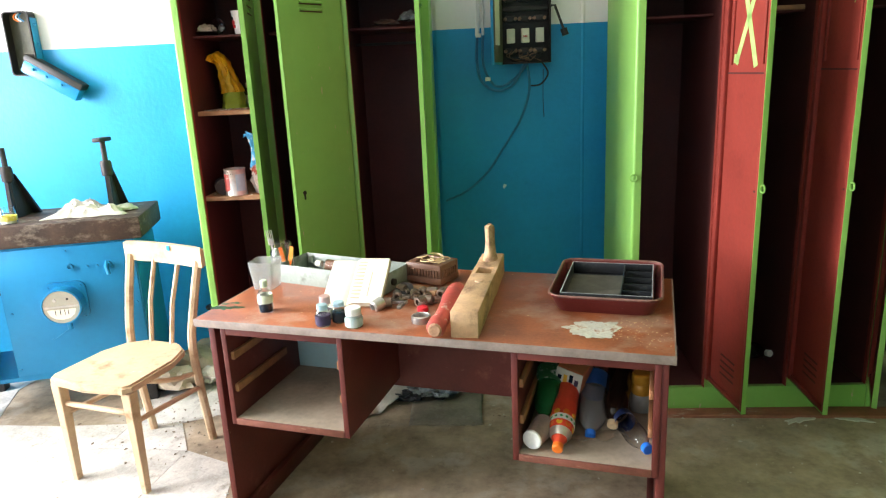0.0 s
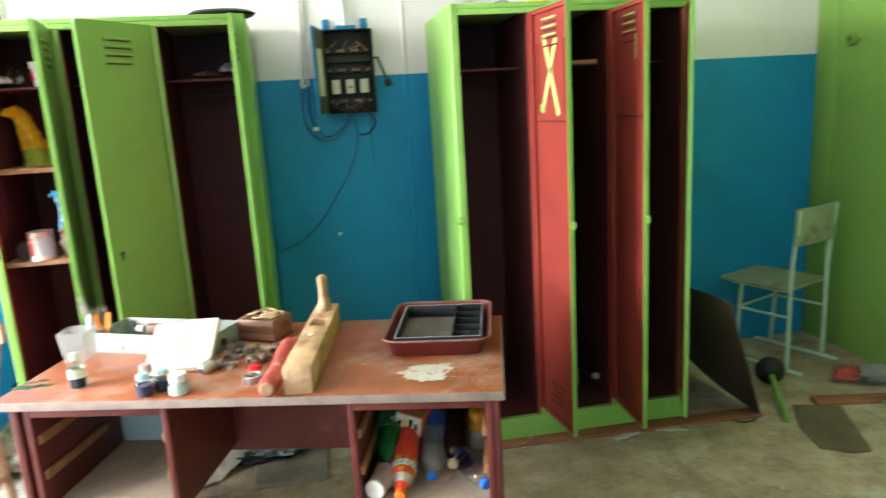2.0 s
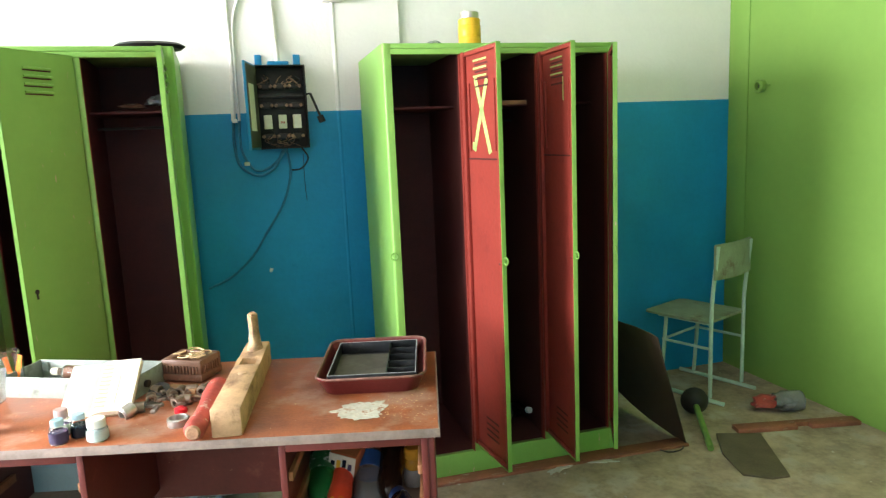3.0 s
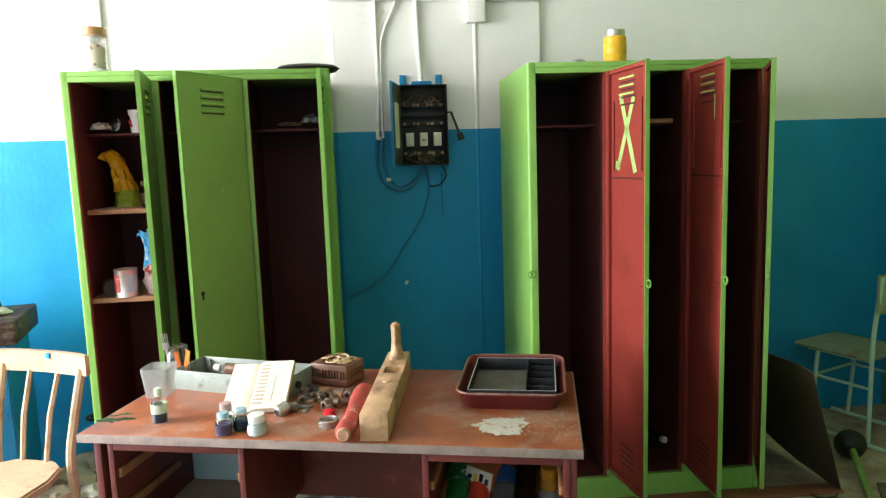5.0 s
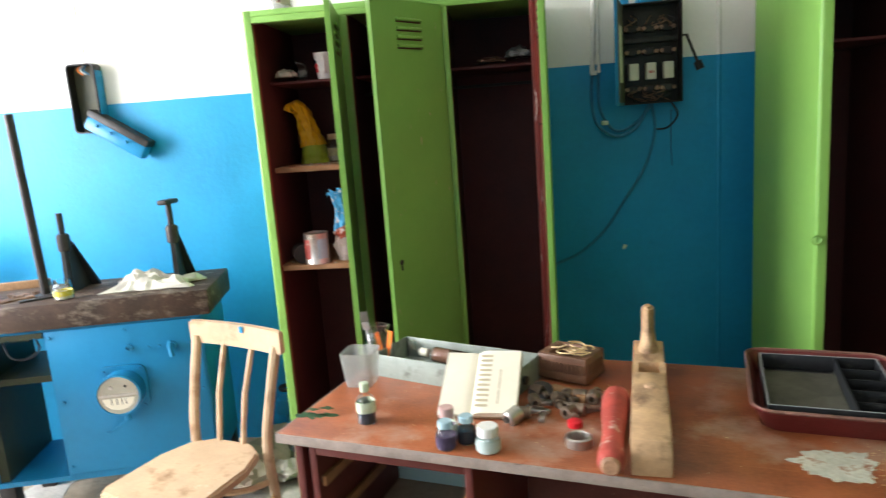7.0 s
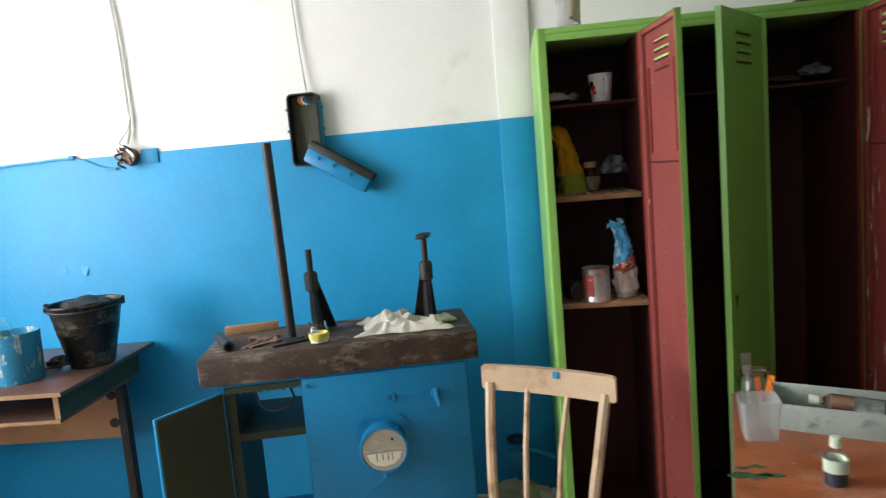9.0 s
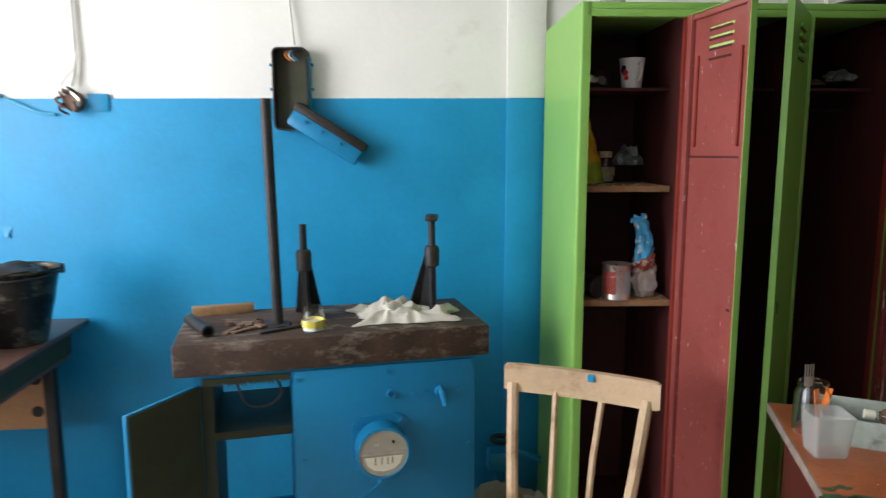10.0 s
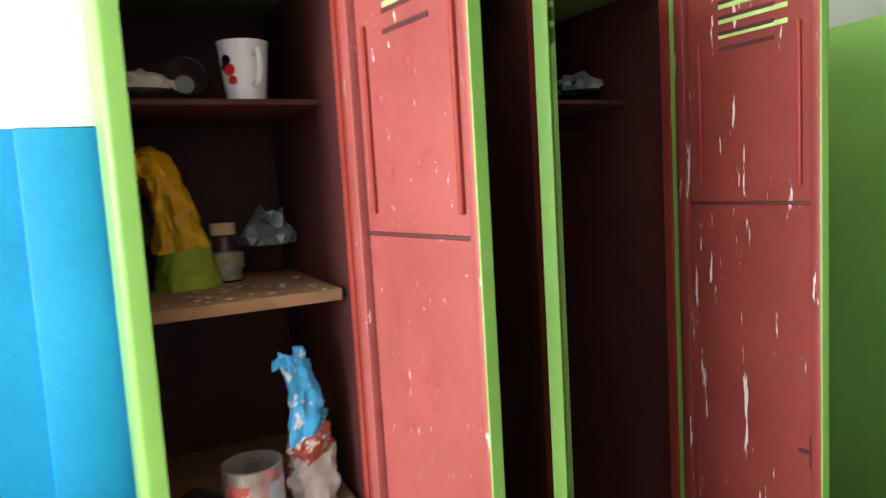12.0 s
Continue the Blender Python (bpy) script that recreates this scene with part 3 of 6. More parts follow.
GREENCAP = surface("green_cap_plastic", (0.03, 0.3, 0.1), 0.35, var=0.08, scale=20)
WHITEPL = surface("white_plastic", (0.72, 0.72, 0.68), 0.45, var=0.07, scale=20)
PINKCAP = surface("pink_cap", (0.55, 0.36, 0.33), 0.5, var=0.1, scale=20)
PALEBLUE = surface("pale_blue_cap", (0.35, 0.5, 0.56), 0.5, var=0.1, scale=20)
PALEGREEN = surface("pale_green_label", (0.56, 0.64, 0.48), 0.6, var=0.1, scale=30)
VIOLET = surface("violet_label", (0.05, 0.035, 0.075), 0.5, var=0.2, scale=30)
INK = surface("black_ink", (0.008, 0.012, 0.02), 0.15, var=0.1)
GREYJAR = surface("grey_paint_jar", (0.42, 0.5, 0.48), 0.45, var=0.1, scale=20)
TRAYRED = surface("dark_red_enamel", (0.125, 0.02, 0.018), 0.3, var=0.2, scale=8, bump=0.08, wear=(0.4, 0.33, 0.3), amount=0.12, wscale=(30, 30, 30))
TRAYBLACK = surface("black_plastic_organizer", (0.014, 0.015, 0.017), 0.45, var=0.4, scale=8, wear=(0.12, 0.12, 0.1), amount=0.36, wscale=(14, 14, 14), soft=0.3)
TRAYDUST = surface("dust_on_black", (0.085, 0.08, 0.062), 0.85, var=0.4, scale=9, fine=50)
FILLER = surface("dried_filler", (0.46, 0.45, 0.37), 0.85, var=0.25, scale=25, bump=0.3, wear=(0.27, 0.13, 0.075), amount=0.48, wscale=(28, 28, 28), soft=0.12)
DARKSPOT = surface("dark_green_spill", (0.04, 0.09, 0.04), 0.4, var=0.3, scale=20)
CARTON = surface("orange_carton", (0.55, 0.17, 0.06), 0.6, var=0.15, scale=15)
CARDBOARD = surface("grubby_cardboard", (0.55, 0.5, 0.42), 0.85, var=0.25, scale=8, bump=0.2, wear=(0.2, 0.17, 0.13), amount=0.25, wscale=(10, 10, 10), soft=0.15)
FOIL = surface("dirty_film", (0.3, 0.32, 0.31), 0.25, metal=0.3, var=0.6, scale=14, bump=0.3)
RAG = surface("white_rag", (0.55, 0.52, 0.45), 0.95, var=0.15, scale=12, bump=0.25, stain=(0.5, 0.45, 0.36), samount=0.2, sscale=(14, 14, 14))
TIN = surface("bare_tin", (0.55, 0.5, 0.45), 0.3, metal=0.8, var=0.3, scale=14)
DIAL = surface("meter_face", (0.4, 0.37, 0.29), 0.5, var=0.12, scale=15)
CERAMIC = surface("white_ceramic", (0.8, 0.8, 0.79), 0.15, var=0.03)
FUSEBLACK = surface("black_fuse_box", (0.022, 0.019, 0.017), 0.5, var=0.4, scale=18, bump=0.2)
RUSTY = surface("rusty_contacts", (0.25, 0.15, 0.1), 0.6, metal=0.4, var=0.5, scale=40)
OLIVE = surface("olive_inside", (0.06, 0.06, 0.035), 0.5, var=0.3, scale=10)
CREAM = surface("cream_card", (0.6, 0.58, 0.47), 0.8, var=0.1, scale=15)
WIREBLUE = surface("blue_painted_cable", (0.03, 0.17, 0.3), 0.45, var=0.2, scale=30)
WIREWHITE = surface("white_painted_cable", (0.7, 0.68, 0.63), 0.7, var=0.1, scale=25, wear=(0.25, 0.22, 0.2), amount=0.22, wscale=(60, 60, 12))
WIREBLACK = surface("black_cable", (0.025, 0.025, 0.028), 0.5, var=0.3, scale=30)
CHAIR_PALE = surface("pale_green_tube_paint", (0.44, 0.58, 0.46), 0.5, var=0.15, scale=12, wear=(0.2, 0.2, 0.15), amount=0.2, wscale=(40, 40, 40))
CHAIR_PLY = surface("worn_green_ply", (0.25, 0.29, 0.19), 0.65, var=0.25, scale=8, bump=0.2, wear=(0.17, 0.13, 0.08), amount=0.45, wscale=(9, 9, 9), soft=0.15)
RUSTSHEET = surface("brown_rusty_sheet", (0.075, 0.05, 0.036), 0.55, metal=0.2, var=0.35, scale=6, bump=0.2)
OLDBOARD = surface("red_floor_board", (0.24, 0.09, 0.05), 0.65, var=0.3, scale=8, bump=0.25, wear=(0.42, 0.33, 0.25), amount=0.3, wscale=(6, 30, 30), soft=0.12)
PLASTERBIT = surface("plaster_debris", (0.42, 0.38, 0.31), 0.95, var=0.2, scale=20, bump=0.3)
BUCKET = surface("tarred_bucket", (0.02, 0.018, 0.015), 0.32, metal=0.5, var=0.6, scale=10, bump=0.25, wear=(0.3, 0.26, 0.18), amount=0.52, wscale=(9, 9, 12), soft=0.3)
BLUEPOT = surface("blue_paint_pot", (0.03, 0.25, 0.42), 0.45, var=0.15, scale=8, wear=(0.55, 0.55, 0.5), amount=0.42, wscale=(26, 26, 9), soft=0.06)


def glassy(ob):
    ob.visible_shadow = False
    return ob


def on_desk(u, v, z=H, turn=0.0):
    return desk_at @ pose(u, v, z, 0, 0, turn)


# ---- on the desk ----
def hand_plane():
    hp = thing("jointer_plane", on_desk(0.876, 0.012, H, 5.6), "long worn wooden jointer plane with a horn handle", "hand plane")
    W, LEN, HH = 0.078, 0.6, 0.078
    body = bmesh.new()
    y0, y1 = 0.36, 0.43
    box(body, -W / 2, W / 2, 0, y0, 0, HH, bevel=0.004)
    box(body, -W / 2, W / 2, y1, LEN, 0, HH, bevel=0.004)
    box(body, -W / 2, -W / 2 + 0.014, y0 - 0.002, y1 + 0.002, 0, HH - 0.001), box(body, W / 2 - 0.014, W / 2, y0 - 0.002, y1 + 0.002, 0, HH - 0.001)
    box(body, -W / 2 + 0.01, W / 2 - 0.01, y0 - 0.002, y1 + 0.002, 0.0, 0.03)
    part("body", body, PLANEWOOD, hp)
    part("bed_ramp", prism(bmesh.new(), [(-0.024, 0.37), (0.024, 0.37), (0.024, 0.43), (-0.024, 0.43)], 0.03, 0.05), PLANEWOOD, hp)
    part("strike_button", lathe(bmesh.new(), [(0.013, 0), (0.012, 0.004), (0, 0.005)], 14, (0, 0.27, HH)), ENDGRAIN, hp)
    horn = bmesh.new()
    prof = [(0.525, -0.002, 0.034), (0.533, 0.018, 0.026), (0.537, 0.05, 0.021), (0.536, 0.08, 0.0205), (0.53, 0.105, 0.0215), (0.522, 0.122, 0.019)]
    rings = []
    for y, z, r in prof:
        rings.append([horn.verts.new((0.8 * r * math.cos(a * math.pi / 6), y + 1.25 * r * math.sin(a * math.pi / 6), HH + z)) for a in range(12)])
    for a, b in zip(rings, rings[1:]):
        for k in range(12):
            horn.faces.new((a[k], a[(k + 1) % 12], b[(k + 1) % 12], b[k]))
    horn.faces.new(rings[-1]), horn.faces.new(rings[0][::-1])
    bmesh.ops.bevel(horn, geom=[e for e in horn.edges if all(v in rings[-1] for v in e.verts)], offset=0.006, segments=3, affect="EDGES")
    part("horn_handle", horn, PLANEWOOD, hp, "rounded grip worn dark")


hand_plane()

club = thing("mallet_handle", on_desk(0.803, -0.03, H, 5.5), "thick wooden tool handle in chipped red paint", "tool handle")
bm = bmesh.new()
lathe(bm, [(0.0, 0.004), (0.021, 0.006), (0.027, 0.02), (0.0275, 0.04), (0.023, 0.09), (0.0225, 0.14), (0.026, 0.19), (0.032, 0.25), (0.033, 0.31), (0.03, 0.338), (0.018, 0.35), (0, 0.352)], 16, m=Matrix.Translation((0, 0, 0.033)) @ Matrix.Rotation(radians(-90), 4, "X"))
part("grip", bm, REDPAINT, club)
part("end_grain", lathe(bmesh.new(), [(0, 0.001), (0.015, 0.0), (0.021, 0.007), (0, 0.009)], 16, m=Matrix.Translation((0, 0, 0.033)) @ Matrix.Rotation(radians(-90), 4, "X")), surface("grubby_end_grain", (0.36, 0.2, 0.12), 0.75, var=0.4, scale=60), club, "bare sawn end")


def open_book():
    ex = Vector((0.196, 0.03, 0)).normalized()
    ey = Vector((-0.04, 0.165, 0.097))
    ey = (ey - ex * ey.dot(ex)).normalized()
    ez = ex.cross(ey)
    m = Matrix((ex, ey, ez)).transposed().to_4x4()
    m.translation = (0.357, 0.168, H + 0.003)
    bk = thing("open_book", desk_at @ m, "open yellowed book leaning on a metal tray", "book")
    wL, wR, hh = 0.085, 0.113, 0.2
    part("cover", boxed(0, wL + wR, 0, hh, 0, 0.003), COVER, bk)
    for side, x0, x1, thick in ((0, 0.002, wL, 0.006), (1, wL, wL + wR - 0.002, 0.016)):
        pg = bmesh.new()
        n = 8
        top = []
        for k in range(n + 1):
            x = x0 + (x1 - x0) * k / n
            f = k / n if side else 1 - k / n
            z = 0.003 + thick * (0.55 + 0.45 * math.sin(min(1, 3 * f) * math.pi / 2)) * (1 if f > 0.02 else 0.35)
            top.append((x, z))
        lo = [(x, 0.0031) for x, z in top]
        vs = [[pg.verts.new((x, y, z)) for x, z in top] + [pg.verts.new((x, y, z)) for x, z in lo[::-1]] for y in (0.003, hh - 0.003)]
        for k in range(len(vs[0])):
            j = (k + 1) % len(vs[0])
            pg.faces.new((vs[0][k], vs[0][j], vs[1][j], vs[1][k]))
        pg.faces.new(vs[0]), pg.faces.new(vs[1][::-1])
        p = part("page_block", pg, PAPER, bk)
        rows = 11 if side else 0
        for r in range(rows):
            part("printed_band", boxed(x0 + 0.008, x0 + 0.04, 0.02 + r * 0.0155, 0.0275 + r * 0.0155, thick + 0.0031, thick + 0.0036), PRINT, p)
        if side:
            for a, b in ((0.075, 0.135), (0.03, 0.07)):
                part("printed_line", boxed(x0 + 0.062, x0 + 0.066, a, b, thick + 0.0031, thick + 0.0036), PRINT, p)


open_book()


def brown_case():
    W, DP, HH = 0.148, 0.118, 0.075
    bc = thing("bakelite_case", on_desk(0.535, 0.468, H, -16), "brown bakelite case with ribbed sides holding wood shavings", "box")
    shell = bmesh.new()
    box(shell, 0, W, 0, DP, 0.004, 0.03, bevel=0.006)
    box(shell, 0.002, W - 0.002, 0.002, 0.018, 0.028, HH, bevel=0.004), box(shell, 0.002, W - 0.002, DP - 0.018, DP - 0.002, 0.028, HH, bevel=0.004)
    box(shell, 0.002, 0.03, 0.016, DP - 0.016, 0.028, HH, bevel=0.003), box(shell, W - 0.045, W - 0.002, 0.016, DP - 0.016, 0.028, HH, bevel=0.003)
    part("shell", shell, BAKELITE, bc)
    for k in range(11):
        part("rib", boxed(0.012 + k * 0.0118, 0.0175 + k * 0.0118, -0.003, 0.003, 0.03, 0.056, bevel=0.001), BAKELITE, bc)
    for k in range(7):
        part("rib", boxed(W - 0.003, W + 0.003, 0.018 + k * 0.0125, 0.0235 + k * 0.0125, 0.03, 0.056, bevel=0.001), BAKELITE, bc)
    rnd = random.Random(5)
    for k in range(9):
        c = Vector((0.03 + rnd.random() * 0.075, 0.03 + rnd.random() * 0.06, 0.07 + rnd.random() * 0.01))
        a, r = rnd.random() * 6.28, 0.012 + rnd.random() * 0.02
        pts = [c + Vector((r * math.cos(a + t * 0.8) + 0.004 * t, r * math.sin(a + t * 0.8), 0.0035 * t * (1 if k % 2 else 0.5))) for t in range(7)]
        sh = bmesh.new()
        tube(sh, curve_pts(pts, 3), 0.0022, 5)
        single("wood_shaving", sh, SHAVING, "curled pale wood shaving in the brown case", "shaving", on_desk(0.535, 0.468, H, -16), "wood shavings")


brown_case()

# grey tray with a paint brush in it
gt_at = on_desk(0.068, 0.398, H, -10.5)
gt = thing("metal_tray", gt_at, "shallow grey-green metal tray with stained inside", "tray")
GW, GD, GH = 0.452, 0.172, 0.066
part("bottom", boxed(0, GW, 0, GD, 0, 0.003), GREYTRAY, gt)
for a in ((0, GW, 0, 0.004), (0, GW, GD - 0.004, GD), (0, 0.004, 0.004, GD - 0.004), (GW - 0.004, GW, 0.004, GD - 0.004)):
    part("wall", boxed(*a, 0.003, GH, bevel=0.0012), GREYTRAY, gt)
part("corner_lug", boxed(0.012, 0.032, GD - 0.012, GD - 0.004, 0.03, GH - 0.008), GREYTRAY, gt)
part("round_knob", rod(bmesh.new(), (GW, 0.06, 0.03), (GW + 0.01, 0.06, 0.03), 0.012), STEEL, gt)
br = thing("glass_flask", gt_at @ pose(0.1, 0.1, 0.052, 0, 3, 2), "small dark glass bottle with a cream cap lying in the tray", "bottle")
lying = Matrix.Rotation(radians(90), 4, "Y")
part("cap", lathe(bmesh.new(), [(0, 0), (0.0115, 0), (0.0125, 0.003), (0.0115, 0.007), (0.0125, 0.011), (0.0115, 0.015), (0.0125, 0.019), (0.0115, 0.024), (0, 0.024)], 16, m=lying), CREAM, br, "ribbed cream cap")
part("contents", lathe(bmesh.new(), [(0, 0.05), (0.019, 0.05), (0.0195, 0.08), (0.0195, 0.1), (0, 0.1)], 18, m=lying), BAKELITE, br)
glassy(part("glass", lathe(bmesh.new(), [(0.0095, 0.02), (0.01, 0.032), (0.0215, 0.046), (0.022, 0.165), (0.018, 0.172), (0, 0.173), (0, 0.17), (0.02, 0.163), (0.02, 0.048), (0.008, 0.033), (0.0095, 0.02)], 18, m=lying), CLEAR, br))


def bottle(name, at, profile, liquid, label_z, cap, mats, label, category="bottle"):
    """A small bottle: glass shell, filling, label band and cap. profile: outer (radius, height)."""
    bt = thing(name, at, label, category)
    inner = [(max(0, r - 0.002), z + (0.002 if i < 2 else 0)) for i, (r, z) in enumerate(profile)]
    sh = part("glass", lathe(bmesh.new(), profile + inner[::-1], 20), mats[0], bt)
    glassy(sh)
    if liquid:
        part("filling", lathe(bmesh.new(), [(0, 0.003), (liquid[0], 0.003), (liquid[0], liquid[1]), (0, liquid[1])], 20), mats[1], bt)
    if label_z:
        part("label", lathe(bmesh.new(), [(label_z[0], label_z[1]), (label_z[0] + 0.0006, label_z[1]), (label_z[0] + 0.0006, label_z[2]), (label_z[0], label_z[2])], 20), mats[2], bt)
    part("cap", lathe(bmesh.new(), [(0, cap[1]), (cap[0], cap[1]), (cap[0], cap[2] - 0.002), (cap[0] - 0.002, cap[2]), (0, cap[2])], 18), mats[3], bt)
    return bt


INKP = [(0, 0), (0.021, 0.0), (0.023, 0.003), (0.023, 0.058), (0.018, 0.068), (0.009, 0.074), (0.009, 0.088)]
bottle("ink_bottle", on_desk(0.197, 0.108), INKP, (0.0205, 0.03), (0.0232, 0.031, 0.058), (0.011, 0.082, 0.104), (CLEAR, INK, PALEGREEN, PALEGREEN), "small glass bottle half full of black ink")
SMALL = [(0, 0), (0.02, 0.0), (0.0225, 0.003), (0.0225, 0.036), (0.019, 0.046), (0.014, 0.05), (0.014, 0.056)]
bottle("ink_bottle", on_desk(0.437, 0.03), SMALL, (0.0203, 0.03), (0.0227, 0.008, 0.034), (0.016, 0.05, 0.066), (CLEAR, VIOLET, VIOLET, PALEBLUE), "squat bottle with violet label and blue-grey cap")
bottle("ink_bottle", on_desk(0.42, 0.082), SMALL, (0.0203, 0.03), (0.0227, 0.008, 0.034), (0.017, 0.05, 0.074), (CLEAR, VIOLET, PALEGREEN, PINKCAP), "squat bottle with faded pink cap")
bottle("ink_bottle", on_desk(0.472, 0.068), SMALL, (0.0203, 0.034), (0.0227, 0.006, 0.03), (0.0165, 0.05, 0.064), (CLEAR, INK, INK, PALEBLUE), "squat ink bottle with pale blue cap")
bottle("paint_jar", on_desk(0.532, 0.04), [(0, 0), (0.024, 0), (0.0262, 0.003), (0.0262, 0.032), (0.022, 0.039), (0.022, 0.043)], (0.0238, 0.033), (0.0265, 0.006, 0.029), (0.0232, 0.038, 0.06), (CLEAR, GREYJAR, GREYJAR, WHITEPL), "small grey paint jar with white lid", "jar")

# clear container, jar with orange strips and a fork
cont = thing("plastic_container", on_desk(0.062, 0.335, H, 8), "cloudy clear square plastic container", "container")
bm = bmesh.new()
outer0, outer1 = round_rect(-0.036, 0.036, -0.036, 0.036, 0.008), round_rect(-0.046, 0.046, -0.046, 0.046, 0.01)
inn0, inn1 = round_rect(-0.0345, 0.0345, -0.0345, 0.0345, 0.008), round_rect(-0.0445, 0.0445, -0.0445, 0.0445, 0.01)
rs = [[bm.verts.new((x, y, z)) for x, y in o] for o, z in ((outer0, 0), (outer1, 0.1), (inn1, 0.1), (inn0, 0.002))]
for a, b in zip(rs, rs[1:]):
    for k in range(len(a)):
        bm.faces.new((a[k], a[(k + 1) % len(a)], b[(k + 1) % len(a)], b[k]))
bm.faces.new(rs[0][::-1]), bm.faces.new(rs[-1])
glassy(part("shell", bm, PLASTIC, cont))
jar = thing("glass_jar", on_desk(0.06, 0.455), "empty glass jar holding orange strips and a fork", "jar")
JP = [(0, 0), (0.038, 0), (0.042, 0.006), (0.042, 0.1), (0.034, 0.115), (0.033, 0.12), (0.036, 0.122), (0.036, 0.132)]
glassy(part("shell", lathe(bmesh.new(), JP + [(r - 0.003, max(z, 0.004)) for r, z in JP[::-1]], 24), CLEAR, jar))
for k, (x, y, a) in enumerate(((0.012, 0.004, 14), (0.02, -0.006, -10))):
    single("orange_strip", boxed(-0.007, 0.007, -0.001, 0.001, 0, 0.115), ORANGE, "bent orange plastic strip inside the glass jar", "strip", on_desk(0.06, 0.455, H + 0.005) @ pose(x, y, 0, 0, a, 30 * k), "orange strips")
fork = thing("fork", on_desk(0.045, 0.448, H + 0.01) @ pose(0, -0.01, 0, 6, -4, 15), "steel table fork standing in the glass jar", "fork")
part("handle", boxed(-0.004, 0.004, -0.001, 0.001, 0, 0.12, bevel=0.0008), BRIGHT, fork)
part("neck", boxed(-0.011, 0.011, -0.001, 0.001, 0.12, 0.145, bevel=0.0008), BRIGHT, fork)
for x in (-0.0095, -0.0032, 0.0032, 0.0095):
    part("tine", boxed(x - 0.0015, x + 0.0015, -0.001, 0.001, 0.145, 0.178), BRIGHT, fork)

# ring, red cap and loose hardware
RUSTMETAL = surface("dull_rusted_steel", (0.2, 0.15, 0.11), 0.5, metal=0.5, var=0.45, scale=40, bump=0.15)
single("bearing_ring", lathe(bmesh.new(), [(0.02, 0), (0.028, 0), (0.029, 0.003), (0.029, 0.02), (0.024, 0.022), (0.022, 0.02), (0.02, 0)], 24), BRIGHT, "bare steel bearing ring on the desk", "ring", on_desk(0.715, 0.112))
single("bottle_top", lathe(bmesh.new(), [(0, 0), (0.017, 0), (0.018, 0.004), (0.017, 0.013), (0.012, 0.016), (0, 0.016)], 18), REDCAP, "small bright red plastic cap", "cap", on_desk(0.69, 0.2))
rnd = random.Random(11)
for k in range(27):
    u, v = 0.565 + rnd.random() * 0.15, 0.21 + rnd.random() * 0.17
    m = on_desk(u, v, H, rnd.random() * 360)
    kind = k % 3
    if kind == 0:
        hw = thing("bolt", m, "greasy grey steel bolt on the desk", "bolt", "loose hardware")
        part("shank", rod(bmesh.new(), (0, 0, 0.011), (0.045, 0, 0.007), 0.0065, seg=10), RUSTMETAL, hw)
        part("head", rod(bmesh.new(), (-0.01, 0, 0.0115), (0, 0, 0.011), 0.0115, seg=6), RUSTMETAL, hw)
    elif kind == 1:
        single("socket", lathe(bmesh.new(), [(0.008, 0), (0.015, 0), (0.015, 0.03), (0.012, 0.034), (0.008, 0.034), (0.008, 0)], 14, m=Matrix.Translation((0, 0, 0.015)) @ Matrix.Rotation(radians(90), 4, "X")), RUSTMETAL, "short grey steel bush lying on its side", "bush", m, "loose hardware")
    else:
        single("steel_offcut", boxed(-0.022, 0.022, -0.007, 0.007, 0, 0.01, bevel=0.0015), TIN, "small flat steel offcut on the desk", "offcut", m, "loose hardware")
single("large_washer", lathe(bmesh.new(), [(0.014, 0), (0.032, 0), (0.032, 0.005), (0.014, 0.005), (0.014, 0)], 24), STEEL, "large dull steel washer", "washer", on_desk(0.575, 0.345, H + 0.015) @ pose(0, 0, 0, 24, 0, 0))
single("open_socket", lathe(bmesh.new(), [(0.012, 0), (0.02, 0.002), (0.02, 0.035), (0.016, 0.04), (0.012, 0.04), (0.012, 0)], 16, m=Matrix.Translation((0, 0, 0.02)) @ Matrix.Rotation(radians(105), 4, "X")), BRIGHT, "shiny steel socket lying open towards the room", "socket", on_desk(0.555, 0.205, H, -30))
single("wood_block", boxed(-0.055, 0.055, -0.016, 0.016, 0, 0.022, bevel=0.002), SHELFWOOD, "small planed piece of red-brown wood", "wood block", on_desk(0.645, 0.355, H, -20))

# red enamel tray with black organizer
tr_at = on_desk(1.228, 0.452, H, 0)
rt = thing("enamel_tray", tr_at, "dark red enamel baking tray on the desk", "tray")
bm = bmesh.new()
rows = [(0.142, 0.178, 0.0), (0.16, 0.2, 0.045), (0.166, 0.207, 0.052), (0.166, 0.207, 0.056), (0.158, 0.198, 0.052), (0.139, 0.175, 0.004)]
rs = [[bm.verts.new((x, y, z)) for x, y in round_rect(-a, a, -b, b, 0.045, 6)] for a, b, z in rows]
for a, b in zip(rs, rs[1:]):
    for k in range(len(a)):
        bm.faces.new((a[k], a[(k + 1) % len(a)], b[(k + 1) % len(a)], b[k]))
bm.faces.new(rs[0][::-1]), bm.faces.new(rs[-1])
part("pan", bm, TRAYRED, rt)
loop = [(x, y, 0.0545) for x, y in round_rect(-0.163, 0.163, -0.204, 0.204, 0.045, 6)]
part("rolled_rim", tube(bmesh.new(), loop + loop[:1], 0.0042, 7), surface("worn_enamel_rim", (0.2, 0.1, 0.08), 0.35, metal=0.3, var=0.4, scale=25), rt, "rim worn to bare metal")
TRAYEDGE = surface("dusty_black_edge", (0.25, 0.26, 0.26), 0.6, var=0.4, scale=25)
